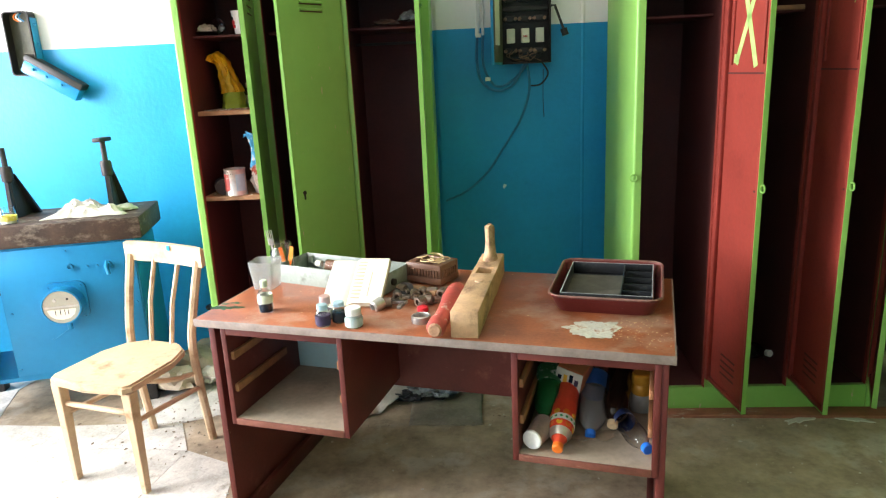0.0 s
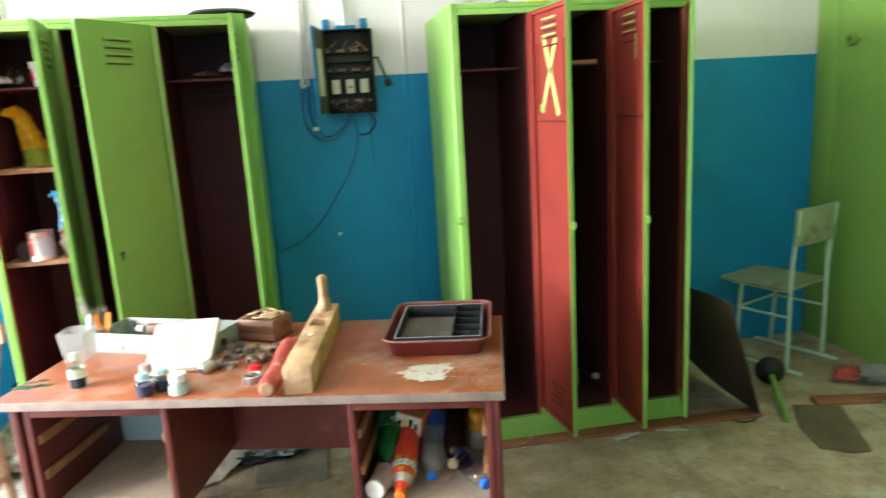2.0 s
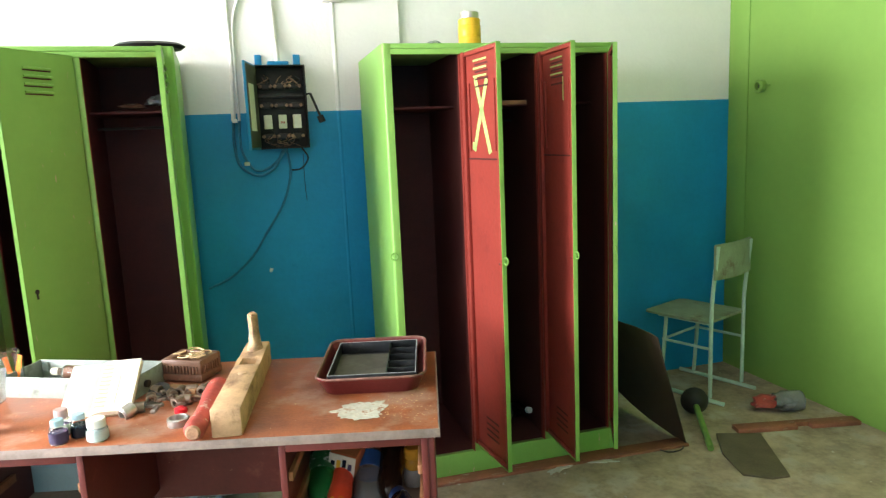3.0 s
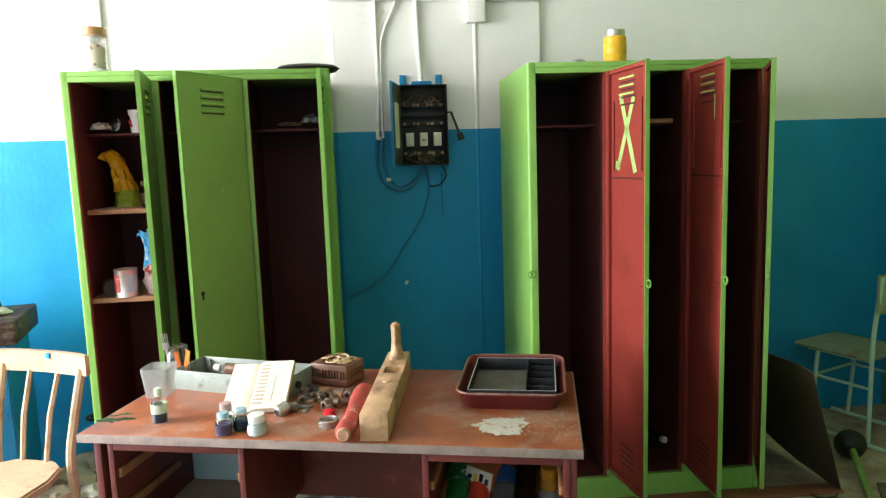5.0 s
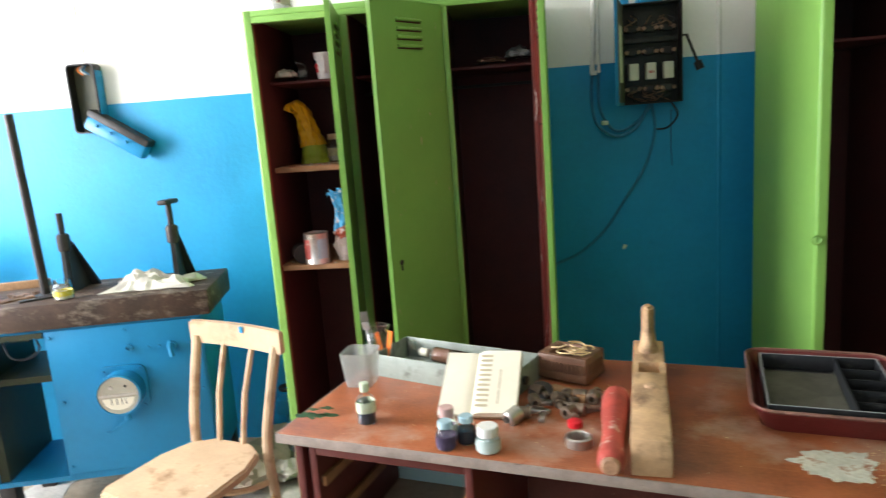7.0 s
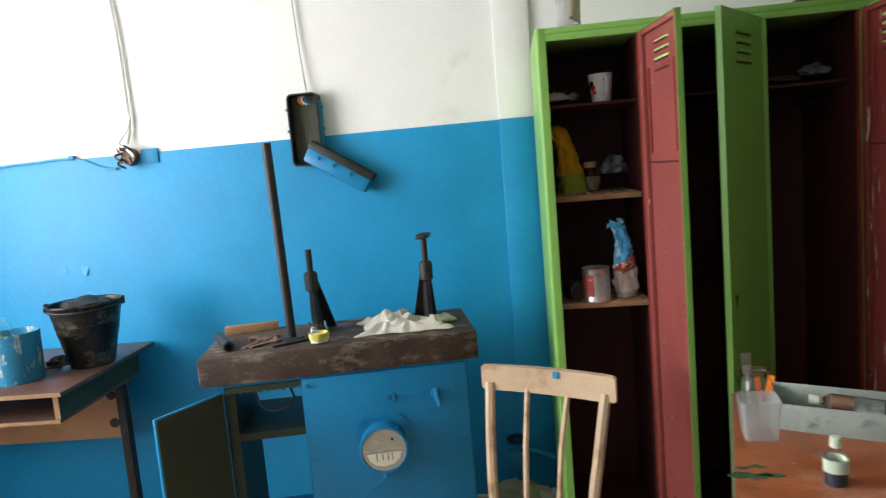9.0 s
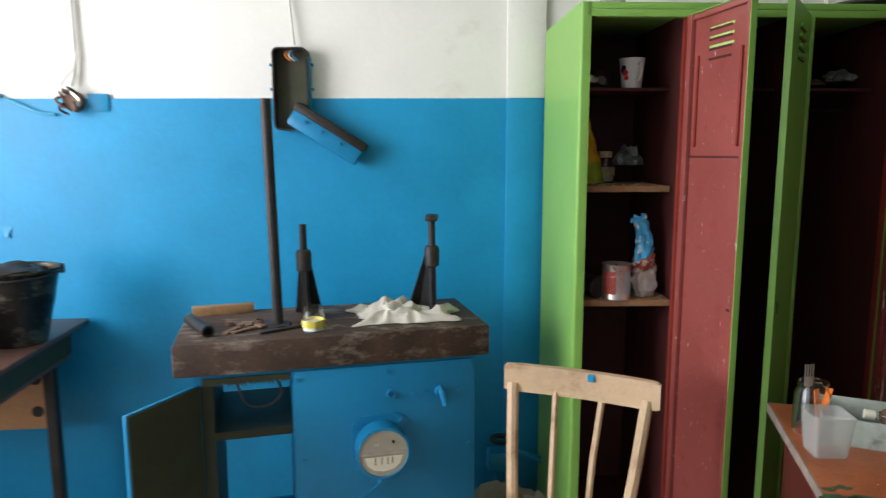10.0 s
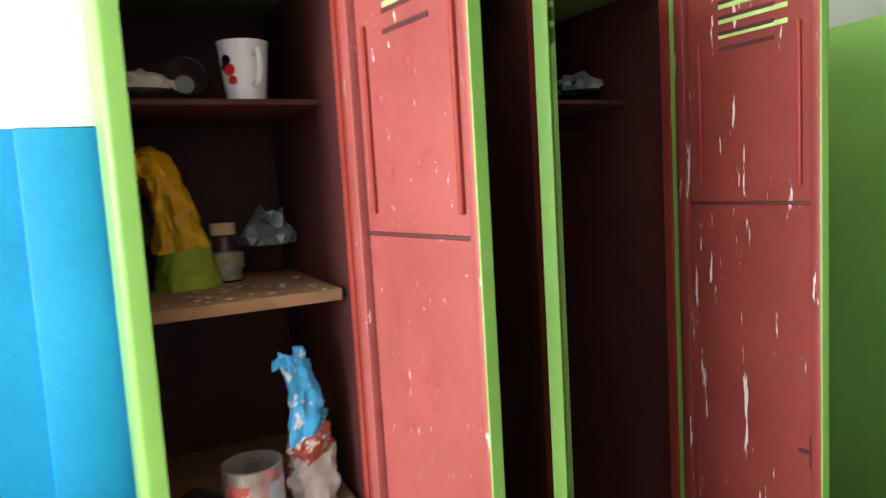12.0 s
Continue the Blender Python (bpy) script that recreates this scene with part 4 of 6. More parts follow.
og = thing("drawer_organizer", tr_at @ pose(0.002, 0.002, 0.012), "black plastic organizer with dust, set inside the red tray", "organizer")
ox, oy, oz = 0.133, 0.168, 0.042
part("base", boxed(-ox, ox, -oy, oy, 0.0, 0.003), TRAYBLACK, og)
for a in ((-ox, ox, -oy, -oy + 0.003), (-ox, ox, oy - 0.003, oy), (-ox, -ox + 0.003, -oy + 0.003, oy - 0.003), (ox - 0.003, ox, -oy + 0.003, oy - 0.003)):
    part("rim_wall", boxed(*a, 0.003, oz, bevel=0.001), TRAYBLACK, og)
for a in ((-ox, ox, -oy, -oy + 0.003), (-ox, ox, oy - 0.003, oy), (-ox, -ox + 0.003, -oy + 0.003, oy - 0.003), (ox - 0.003, ox, -oy + 0.003, oy - 0.003)):
    part("dusty_edge", boxed(*a, oz, oz + 0.0012), TRAYEDGE, og)
part("divider", boxed(0.04, 0.043, -oy + 0.003, oy - 0.003, 0.003, oz - 0.003), TRAYBLACK, og)
for k in range(1, 5):
    y = -oy + k * 2 * oy / 5
    part("divider", boxed(0.043, ox - 0.003, y - 0.0015, y + 0.0015, 0.003, oz - 0.006), TRAYBLACK, og)
part("dust_layer", boxed(-ox + 0.004, 0.043, -oy + 0.06, oy - 0.02, 0.003, 0.0036), TRAYDUST, og, "grey dust on the bottom")

# spills, flakes
def blot(cx, cy, rx, ry, seed, n=40, rough=0.25):
    pts = []
    for k in range(n):
        a = 2 * math.pi * k / n
        f = 1 + rough * noise.noise(Vector((math.cos(a) * 2 + seed, math.sin(a) * 2, seed))) + 0.5 * rough * noise.noise(Vector((math.cos(a) * 7, math.sin(a) * 7, seed)))
        pts.append((cx + rx * f * math.cos(a), cy + ry * f * math.sin(a)))
    return pts


single("dried_filler", prism(bmesh.new(), blot(0, 0, 0.075, 0.058, 3.1, 60, 0.5), 0, 0.0016), FILLER, "patch of dried pale filler on the desktop", "spill", on_desk(1.21, 0.142, H, 18))
for k, (u, v, r) in enumerate(((0.035, 0.11, 0.022), (0.075, 0.125, 0.014), (0.05, 0.16, 0.012), (0.02, 0.145, 0.009))):
    single("paint_spot", prism(bmesh.new(), blot(0, 0, r * 1.6, r * 0.7, k + 0.5, 24, 0.7), 0, 0.0008), DARKSPOT, "dried dark green paint spot on the desktop", "spill", on_desk(u, v, H), "paint spots")
rnd = random.Random(8)
bm = bmesh.new()
for k in range(260):
    near = k % 2
    u, v = (1.34 + rnd.gauss(0, 0.04), 0.16 + rnd.gauss(0, 0.07)) if near else (0.1 + rnd.random() * 1.25, 0.03 + rnd.random() * 0.6)
    if 0.01 < u < L - 0.01 and 0.01 < v < D:
        r = 0.0007 + 0.0016 * rnd.random() ** 2
        bmesh.ops.create_icosphere(bm, subdivisions=1, radius=r, matrix=Matrix.Translation((u, v, H + r * 0.3)) @ Matrix.Diagonal((1.3, 0.8, 0.4, 1)))
tagged(single("sawdust_flakes", bm, SHAVING, "scattered sawdust and plaster flakes on the desktop", "sawdust", desk_at), kind="stuff")


VIOLETBLUE = surface("blue_printed_label", (0.02, 0.04, 0.13), 0.35, var=0.2, scale=20, wear=(0.4, 0.45, 0.5), amount=0.38, wscale=(40, 40, 40), soft=0.05)


# ---- drinks bottles in the open pedestal ----
def pet(at, length, r, shell, capm, label_mat, label, span=(0.3, 0.5)):
    """A plastic bottle lying along local +x from its base to its cap."""
    pb = thing("plastic_bottle", at, label, "bottle", "empty drinks bottles")
    m = Matrix.Rotation(radians(90), 4, "Y")
    p = [(0, 0.004), (r * 0.7, 0), (r, 0.012), (r, 0.1 * length), (r * 0.95, 0.2 * length), (r, 0.3 * length), (r, 0.46 * length), (r * 0.93, 0.5 * length), (r, 0.54 * length), (r, 0.68 * length), (r * 0.9, 0.76 * length), (r * 0.62, 0.84 * length), (0.014, 0.9 * length), (0.0135, 0.94 * length)]
    sh = part("shell", lathe(bmesh.new(), p + [(max(a - 0.0012, 0), max(z, 0.0055)) for a, z in p[::-1]], 22, m=m), shell, pb)
    if shell.node_tree.nodes["Principled BSDF"].inputs["Transmission Weight"].default_value > 0:
        glassy(sh)
    if label_mat:
        part("label", lathe(bmesh.new(), [(r + 0.0003, span[0] * length), (r + 0.001, span[0] * length), (r + 0.001, span[1] * length), (r + 0.0003, span[1] * length)], 22, m=m), label_mat, pb)
    part("cap", lathe(bmesh.new(), [(0, 0.93 * length), (0.0155, 0.93 * length), (0.0155, 0.99 * length), (0.013, length), (0, length)], 18, m=m), capm, pb)
    return pb


def in_box(u, v, z, turn, tilt=0, roll=0):
    return on_desk(u, v, 0.396 + z, turn) @ pose(0, 0, 0, roll, tilt, 0)


HAZY = glass("hazy_bottle", (0.86, 0.86, 0.84), 0.1, 1.25, 0.93)
grn = pet(in_box(1.062, 0.395, 0.162, -88, 28), 0.29, 0.042, GREENPET, GREENCAP, None, "empty green plastic drinks bottle, cap forward")
part("label", lathe(bmesh.new(), [(0.0424, 0.09), (0.0432, 0.09), (0.0432, 0.15), (0.0424, 0.15)], 22, m=Matrix.Rotation(radians(90), 4, "Y")), surface("green_printed_label", (0.02, 0.12, 0.04), 0.4, var=0.3, scale=20, wear=(0.5, 0.55, 0.5), amount=0.4, wscale=(40, 40, 40), soft=0.05), grn, "crumpled green and white label")
mir = pet(in_box(1.125, 0.28, 0.085, -90, 15), 0.26, 0.036, REDORANGE, ORANGE, None, "orange-red plastic drinks bottle with fruit label")
turn_x = Matrix.Rotation(radians(90), 4, "Y")
part("label_shape", lathe(bmesh.new(), [(0.0364, 0.15), (0.0371, 0.15), (0.0371, 0.172), (0.0364, 0.172)], 22, m=turn_x), WHITEPL, mir, "pale band on the label")
for k in range(7):
    a = radians(-75 + 25 * k)
    part("dark_mark", rod(bmesh.new(), (0.161, 0.035 * math.sin(a), 0.035 * math.cos(a)), (0.161, 0.0376 * math.sin(a), 0.0376 * math.cos(a)), 0.0045, seg=6), GREENCAP, mir)
for k in range(8):
    a = radians(-70 + 45 * (k % 4) + 20 * (k // 4))
    x = 0.14 if k < 4 else 0.182
    r = 0.0365 if k < 4 else 0.0345
    part("fruit_disc", rod(bmesh.new(), (x, (r - 0.004) * math.sin(a), (r - 0.004) * math.cos(a)), (x, (r + 0.0008) * math.sin(a), (r + 0.0008) * math.cos(a)), 0.009), YELLOW if k % 2 else ORANGE, mir)
part("bare_shoulder", lathe(bmesh.new(), [(0.0332, 0.197), (0.0338, 0.197), (0.0232, 0.219), (0.0225, 0.219)], 22, m=turn_x), TIN, mir, "clear silvery shoulder")
pet(in_box(1.2, 0.37, 0.1, -89, 22), 0.25, 0.042, HAZY, BLUECAP, surface("blue_bottle_label", (0.03, 0.1, 0.3), 0.4, var=0.2, scale=20), "cloudy clear plastic bottle with blue label and cap", (0.08, 0.32))
pet(in_box(1.275, 0.4, 0.12, -93, 24), 0.24, 0.039, BROWNPET, SHAVING, None, "dark brown plastic bottle with tan cap")
pet(in_box(1.262, 0.27, 0.033, -63, 1), 0.23, 0.031, CLEAR, BLUECAP, VIOLETBLUE, "small clear water bottle with blue cap lying down", (0.14, 0.36))
cupm = thing("plastic_cup", in_box(1.052, 0.036, 0.034, 79, 0), "grubby plastic cup lying with its white base forward", "cup")
part("shell", lathe(bmesh.new(), [(0.026, 0.003), (0.028, 0.002), (0.034, 0.09), (0.036, 0.092), (0.0325, 0.09), (0.026, 0.003)], 20, m=turn_x @ Matrix.Rotation(radians(3), 4, "X")), surface("grubby_cup_plastic", (0.3, 0.22, 0.18), 0.4, var=0.3, scale=20), cupm)
part("base", lathe(bmesh.new(), [(0, 0), (0.026, 0), (0.0285, 0.002), (0.0285, 0.008), (0, 0.008)], 20, m=turn_x @ Matrix.Rotation(radians(3), 4, "X")), WHITEPL, cupm)
yb = thing("yellow_tub", in_box(1.34, 0.35, 0.0, 0), "small amber tub with a grey base", "tub")
part("tub", lathe(bmesh.new(), [(0, 0), (0.031, 0), (0.034, 0.02), (0.033, 0.05), (0.029, 0.056), (0, 0.056)], 20), surface("grey_tub", (0.3, 0.29, 0.27), 0.5, var=0.2, scale=15), yb)
part("lid", lathe(bmesh.new(), [(0, 0.056), (0.028, 0.056), (0.031, 0.062), (0.03, 0.085), (0.027, 0.09), (0.03, 0.095), (0.03, 0.118), (0.025, 0.124), (0, 0.124)], 20), surface("amber_plastic", (0.5, 0.23, 0.02), 0.4, var=0.2, scale=16), yb, "ribbed amber upper part")
ct = thing("carton", in_box(1.135, 0.285, 0.125, -14, 12) @ pose(0, 0, 0, 6, 0, 0), "crushed orange and white drink carton", "carton")
part("carton_body", boxed(-0.043, 0.043, -0.03, 0.06, -0.035, 0.035, bevel=0.004), CARTON, ct)
part("carton_face", boxed(-0.042, 0.042, -0.0325, -0.029, -0.034, 0.034, bevel=0.001), CREAM, ct, "white printed front")
part("carton_top", boxed(-0.038, 0.038, -0.024, 0.055, 0.0345, 0.0358), surface("orange_print", (0.5, 0.2, 0.07), 0.6, var=0.2, scale=20, wear=(0.3, 0.09, 0.03), amount=0.4, wscale=(30, 30, 30)), ct)
for k in range(4):
    part("printed_bar", boxed(-0.034 + 0.018 * k, -0.022 + 0.018 * k, -0.0335, -0.0318, -0.005 - 0.006 * (k % 2), 0.01 + 0.006 * (k % 3)), (INK, YELLOW, INK, VIOLET)[k], ct)
FLAPCARD = surface("brown_torn_card", (0.3, 0.23, 0.16), 0.85, var=0.3, scale=14, bump=0.2)
single("cardboard_flap", prism(bmesh.new(), blot(0, 0, 0.062, 0.032, 2.7, 26, 0.7), 0, 0.002), FLAPCARD, "torn cardboard flap under the bottles", "cardboard", in_box(1.22, 0.16, 0.001, 24))

# ---- shelves and goods in the first locker ----
def in_a(x, y, z, turn=0.0):
    return pose(x, y, z, 0, 0, turn)


for z, set_back in ((1.32, 0.105), (0.952, 0.05)):
    single("loose_shelf", boxed(LEFT_X + 0.018, LEFT_X + 0.33, LEFT_Y + set_back, LEFT_Y + 0.5, z - 0.02, z, bevel=0.002), SHELFWOOD, "rough pine shelf with dust laid inside the locker", "shelf", None, "pine shelves")
crumbs, rnd = bmesh.new(), random.Random(14)
for k in range(150):
    z, y0 = ((1.32, 2.765), (0.952, 2.71))[k % 2]
    rad = 0.001 + 0.004 * rnd.random() ** 3
    bmesh.ops.create_icosphere(crumbs, subdivisions=1, radius=rad, matrix=Matrix.Translation((LEFT_X + 0.03 + 0.29 * rnd.random(), y0 + 0.22 * rnd.random() ** 1.5, z + rad * 0.4)) @ Matrix.Diagonal((1.5, 1, 0.6, 1)))
tagged(single("shelf_crumbs", crumbs, PLASTERBIT, "pale crumbs and dirt on the pine shelves", "crumbs"), kind="stuff")
mug = thing("mug", in_a(-0.868, 2.875, 1.639, -78), "white china mug with a red and black picture", "mug")
part("body", lathe(bmesh.new(), [(0, 0), (0.031, 0), (0.033, 0.004), (0.042, 0.095), (0.0435, 0.098), (0.04, 0.098), (0.03, 0.006), (0, 0.006)], 28), CERAMIC, mug)
part("handle", tube(bmesh.new(), curve_pts([(0.036, 0, 0.075), (0.058, 0, 0.078), (0.066, 0, 0.055), (0.055, 0, 0.028), (0.034, 0, 0.025)], 5), 0.0048, 8), CERAMIC, mug)
for k, (a, z, mt) in enumerate(((300, 0.05, REDCAP), (292, 0.066, INK), (306, 0.033, REDCAP), (284, 0.055, INK))):
    c = Vector((math.cos(radians(a)), math.sin(radians(a)), 0))
    part("picture_patch", rod(bmesh.new(), c * (0.0345 + z * 0.04) + Vector((0, 0, z)), c * (0.0385 + z * 0.04) + Vector((0, 0, z)), 0.01 - k * 0.0012, seg=9), mt, mug)


def limp_bag(bm, stations, seed, crumple=0.2):
    """Loft a crumpled bag through (x, y, z, half width, half depth, lean of the section in degrees)."""
    n, fine_rows = 44, 7
    rows = []
    for a, b in zip(stations, stations[1:]):
        rows += [[u + (v - u) * k / fine_rows for u, v in zip(a, b)] for k in range(fine_rows)]
    rows.append(list(stations[-1]))
    rs = []
    for i, (x, y, z, w, d, lean) in enumerate(rows):
        ring = []
        for k in range(n):
            a = 2 * math.pi * k / n
            c, sn = math.cos(a), math.sin(a)
            q = 1 + crumple * noise.noise(Vector((c * 1.7 + seed, sn * 1.7, i * 0.11))) + 0.7 * crumple * abs(noise.noise(Vector((c * 4, sn * 4 + seed, i * 0.2)))) - 0.3 * crumple
            px = w * q * math.copysign(abs(c) ** 0.8, c)
            ring.append(bm.verts.new((x + px * math.cos(radians(lean)), y + d * q * sn, z + px * math.sin(radians(lean)) + (0.004 * noise.noise(Vector((a, i * 0.3, seed))) if i else 0))))
        rs.append(ring)
    for a, b in zip(rs, rs[1:]):
        for k in range(n):
            bm.faces.new((a[k], a[(k + 1) % n], b[(k + 1) % n], b[k]))
    bm.faces.new(rs[0][::-1]), bm.faces.new(rs[-1])
    return bm


yb2 = thing("foil_bag", in_a(-0.985, 2.985, 1.32, 10) @ Matrix.Diagonal((1.12, 1.1, 1.1, 1)), "limp yellow and lime-green foil bag folded over", "bag")
part("lower_bag", limp_bag(bmesh.new(), [(0.004, 0, 0, 0.05, 0.04, 0), (0.004, 0, 0.03, 0.052, 0.042, 0), (0.002, 0, 0.065, 0.04, 0.04, 4)], 2.0), LIMEFOIL, yb2)
part("upper_bag", limp_bag(bmesh.new(), [(0.002, 0, 0.064, 0.041, 0.041, 4), (-0.006, 0, 0.11, 0.034, 0.042, 8), (-0.017, 0, 0.155, 0.029, 0.043, 16), (-0.03, 0, 0.192, 0.026, 0.043, 35), (-0.045, 0, 0.212, 0.023, 0.042, 65), (-0.06, 0, 0.21, 0.021, 0.04, 105), (-0.068, 0, 0.19, 0.02, 0.045, 150)], 4.0, 0.42), YELLOWFOIL, yb2, "yellow neck of the bag hanging over")
single("dark_bag", lumpy(bmesh.new(), (0.04, 0.045, 0.085), 4.0, 0.3, 3, 2.0, (0, 0, 0.08), 0.0), BAKELITE, "crumpled dark brown bag beside the yellow one", "bag", in_a(-1.03, 3.07, 1.32))
bottle("coffee_jar", in_a(-0.908, 3.03, 1.32), [(0, 0), (0.032, 0), (0.035, 0.004), (0.035, 0.07), (0.024, 0.088), (0.022, 0.092)], (0.0315, 0.055), (0.0353, 0.025, 0.055), (0.0245, 0.09, 0.112), (CLEAR, surface("grey_powder", (0.34, 0.31, 0.22), 0.9, var=0.3, scale=30), surface("dull_yellow_label", (0.36, 0.32, 0.16), 0.7, var=0.3, scale=60), SHAVING), "dusty glass coffee jar with tan lid", "jar")
single("cling_film", lumpy(bmesh.new(), (0.042, 0.04, 0.055), 7.0, 0.45, 3, 2.4, (0, 0, 0.05), 0.0), FOIL, "crumpled clear film bundle with green scraps", "film", in_a(-0.815, 3.06, 1.32) @ Matrix.Diagonal((1.2, 1.1, 1.25, 1)))
tin = thing("tin_can", in_a(-0.934, 2.738, 0.952) @ Matrix.Diagonal((1, 1, 1.06, 1)), "opened tin can with torn label", "can")
part("can_body", lathe(bmesh.new(), [(0, 0), (0.046, 0), (0.0475, 0.003), (0.046, 0.006), (0.046, 0.106), (0.048, 0.11), (0.045, 0.111), (0.044, 0.008), (0, 0.008)], 28), TIN, tin)
for a0, mt in ((200, REDPAINT), (290, PALEBLUE)):
    bm = bmesh.new()
    vs = [[bm.verts.new((0.0468 * math.cos(radians(a0 + 8 * k)), 0.0468 * math.sin(radians(a0 + 8 * k)), z)) for k in range(8)] for z in (0.02, 0.09)]
    for k in range(7):
        bm.faces.new((vs[0][k], vs[0][k + 1], vs[1][k + 1], vs[1][k]))
    part("label_scrap", bm, mt, tin)
part("residue", lathe(bmesh.new(), [(0, 0.06), (0.0435, 0.06), (0.0435, 0.058), (0, 0.058)], 24), BLACK, tin)
PRINTBAG = surface("printed_white_bag", (0.62, 0.57, 0.52), 0.45, var=0.2, scale=14, bump=0.2, wear=(0.5, 0.36, 0.1), amount=0.36, wscale=(30, 30, 34), soft=0.03)
REDBAG = surface("red_print", (0.42, 0.09, 0.05), 0.45, var=0.2, scale=14, bump=0.2, wear=(0.62, 0.57, 0.52), amount=0.56, wscale=(40, 40, 50), soft=0.05)
SKYBAG = surface("sky_blue_print", (0.06, 0.36, 0.62), 0.4, var=0.25, scale=14, bump=0.2, wear=(0.66, 0.64, 0.62), amount=0.42, wscale=(30, 30, 20), soft=0.03)
salt = thing("printed_bag", in_a(-0.826, 2.785, 0.952, 20) @ Matrix.Diagonal((1, 1, 1.1, 1)), "limp white, red and blue printed bag, top gathered", "bag")
part("lower_bag", limp_bag(bmesh.new(), [(0, 0, 0, 0.036, 0.028, 0), (0, 0, 0.02, 0.044, 0.033, 0), (-0.002, 0, 0.06, 0.045, 0.032, 0), (-0.003, 0, 0.085, 0.045, 0.03, 14)], 9.0, 0.3), PRINTBAG, salt)
part("middle_band", limp_bag(bmesh.new(), [(-0.003, 0, 0.084, 0.045, 0.03, 14), (-0.006, 0, 0.105, 0.045, 0.028, 22), (-0.008, 0, 0.125, 0.04, 0.026, 28)], 9.0, 0.3), REDBAG, salt, "red and white printed band")
part("upper_bag", limp_bag(bmesh.new(), [(-0.008, 0, 0.124, 0.04, 0.026, 28), (-0.009, 0, 0.155, 0.033, 0.024, 15), (-0.012, 0, 0.19, 0.029, 0.02, 0), (-0.018, 0, 0.22, 0.028, 0.017, -10), (-0.024, 0, 0.24, 0.029, 0.01, -20)], 11.0, 0.45), SKYBAG, salt, "crumpled blue top")
part("ear", limp_bag(bmesh.new(), [(-0.038, 0, 0.225, 0.014, 0.012, -20), (-0.05, 0, 0.24, 0.011, 0.01, 20), (-0.058, 0, 0.23, 0.008, 0.008, 60)], 5.0, 0.3), SKYBAG, salt)
part("ear", limp_bag(bmesh.new(), [(-0.012, 0, 0.225, 0.014, 0.01, -20), (-0.01, 0, 0.243, 0.011, 0.008, 0), (-0.014, 0, 0.252, 0.008, 0.006, 0)], 6.0, 0.3), SKYBAG, salt)
single("rolled_tin", lathe(bmesh.new(), [(0, 0), (0.035, 0), (0.036, 0.003), (0.036, 0.07), (0.033, 0.072), (0, 0.07)], 20, m=Matrix.Translation((0, 0, 0.036)) @ Matrix.Rotation(radians(90), 4, "X")), STEEL, "dark tin lying on its side on the shelf", "can", in_a(-1.02, 2.8, 0.952, 25))
single("clear_bowl", lathe(bmesh.new(), [(0, 0), (0.016, 0), (0.03, 0.025), (0.032, 0.045), (0.03, 0.045), (0.028, 0.025), (0.018, 0.004), (0, 0.004)], 22, m=Matrix.Translation((0, 0, 0.031)) @ Matrix.Rotation(radians(80), 4, "X")), CLEAR, "clear plastic bowl tipped on its side", "bowl", in_a(-0.965, 2.89, 1.639))
single("bread_crust", lumpy(bmesh.new(), (0.045, 0.03, 0.028), 3.3, 0.4, 3, 2.2, (0, 0, 0.02), 0.0), CREAM, "dry crumpled pale paper scrap on the shelf", "scrap", in_a(-1.03, 2.87, 1.639))
single("crumpled_film", lumpy(bmesh.new(), (0.05, 0.05, 0.035), 5.3, 0.5, 3, 2.2, (0, 0, 0.028), 0.0), FOIL, "ball of crumpled clear film on the hat shelf", "film", in_a(-0.13, 2.93, 1.639))
single("crumpled_film", lumpy(bmesh.new(), (0.055, 0.04, 0.02), 6.3, 0.5, 3, 2.2, (0, 0, 0.016), 0.0), BAKELITE, "flat crumpled scrap on the hat shelf", "scrap", in_a(-0.24, 2.93, 1.639))
# White discs stand for daylight coming through small holes in the locker.
for k, (x, z) in enumerate(((0.09, 1.8), (0.035, 1.735), (0.03, 1.7))):
    part("light_hole_spot", rod(bmesh.new(), (x, 0.532, z), (x, 0.5305, z), 0.006 - 0.001 * k, seg=8), WHITEPL, locker_a)
# paint marks on the first locker's second door and tape on the doors
d_a = [c for c in locker_a.children if c.name.startswith("door")]
d_b = [c for c in locker_b.children if c.name.startswith("door")]
kh = bmesh.new()
rod(kh, (-0.28, -0.0175, 0.998), (-0.28, -0.0155, 0.998), 0.009, seg=12), box(kh, -0.284, -0.276, -0.0175, -0.0155, 0.971, 0.996)
part("keyhole", kh, BLACK, d_a[1])


def tape(door, x0, z0, x1, z1, w, mt=TAPE):
    bm = bmesh.new()
    d = Vector((x1 - x0, 0, z1 - z0))
    n = Vector((-d.z, 0, d.x)).normalized() * w / 2
    a, b = Vector((x0, 0, z0)), Vector((x1, 0, z1))
    y0, y1 = -0.0118, -0.011
    for quad in ([a + n, b + n, b - n, a - n],):
        lo, hi = [bm.verts.new((q.x, y0, q.z)) for q in quad], [bm.verts.new((q.x, y1, q.z)) for q in quad]
        bm.faces.new(lo), bm.faces.new(hi[::-1])
        for k in range(4):
            bm.faces.new((lo[k], lo[(k + 1) % 4], hi[(k + 1) % 4], hi[k]))
    return part("tape_strip", bm, mt, door, "old yellow-green tape strip")


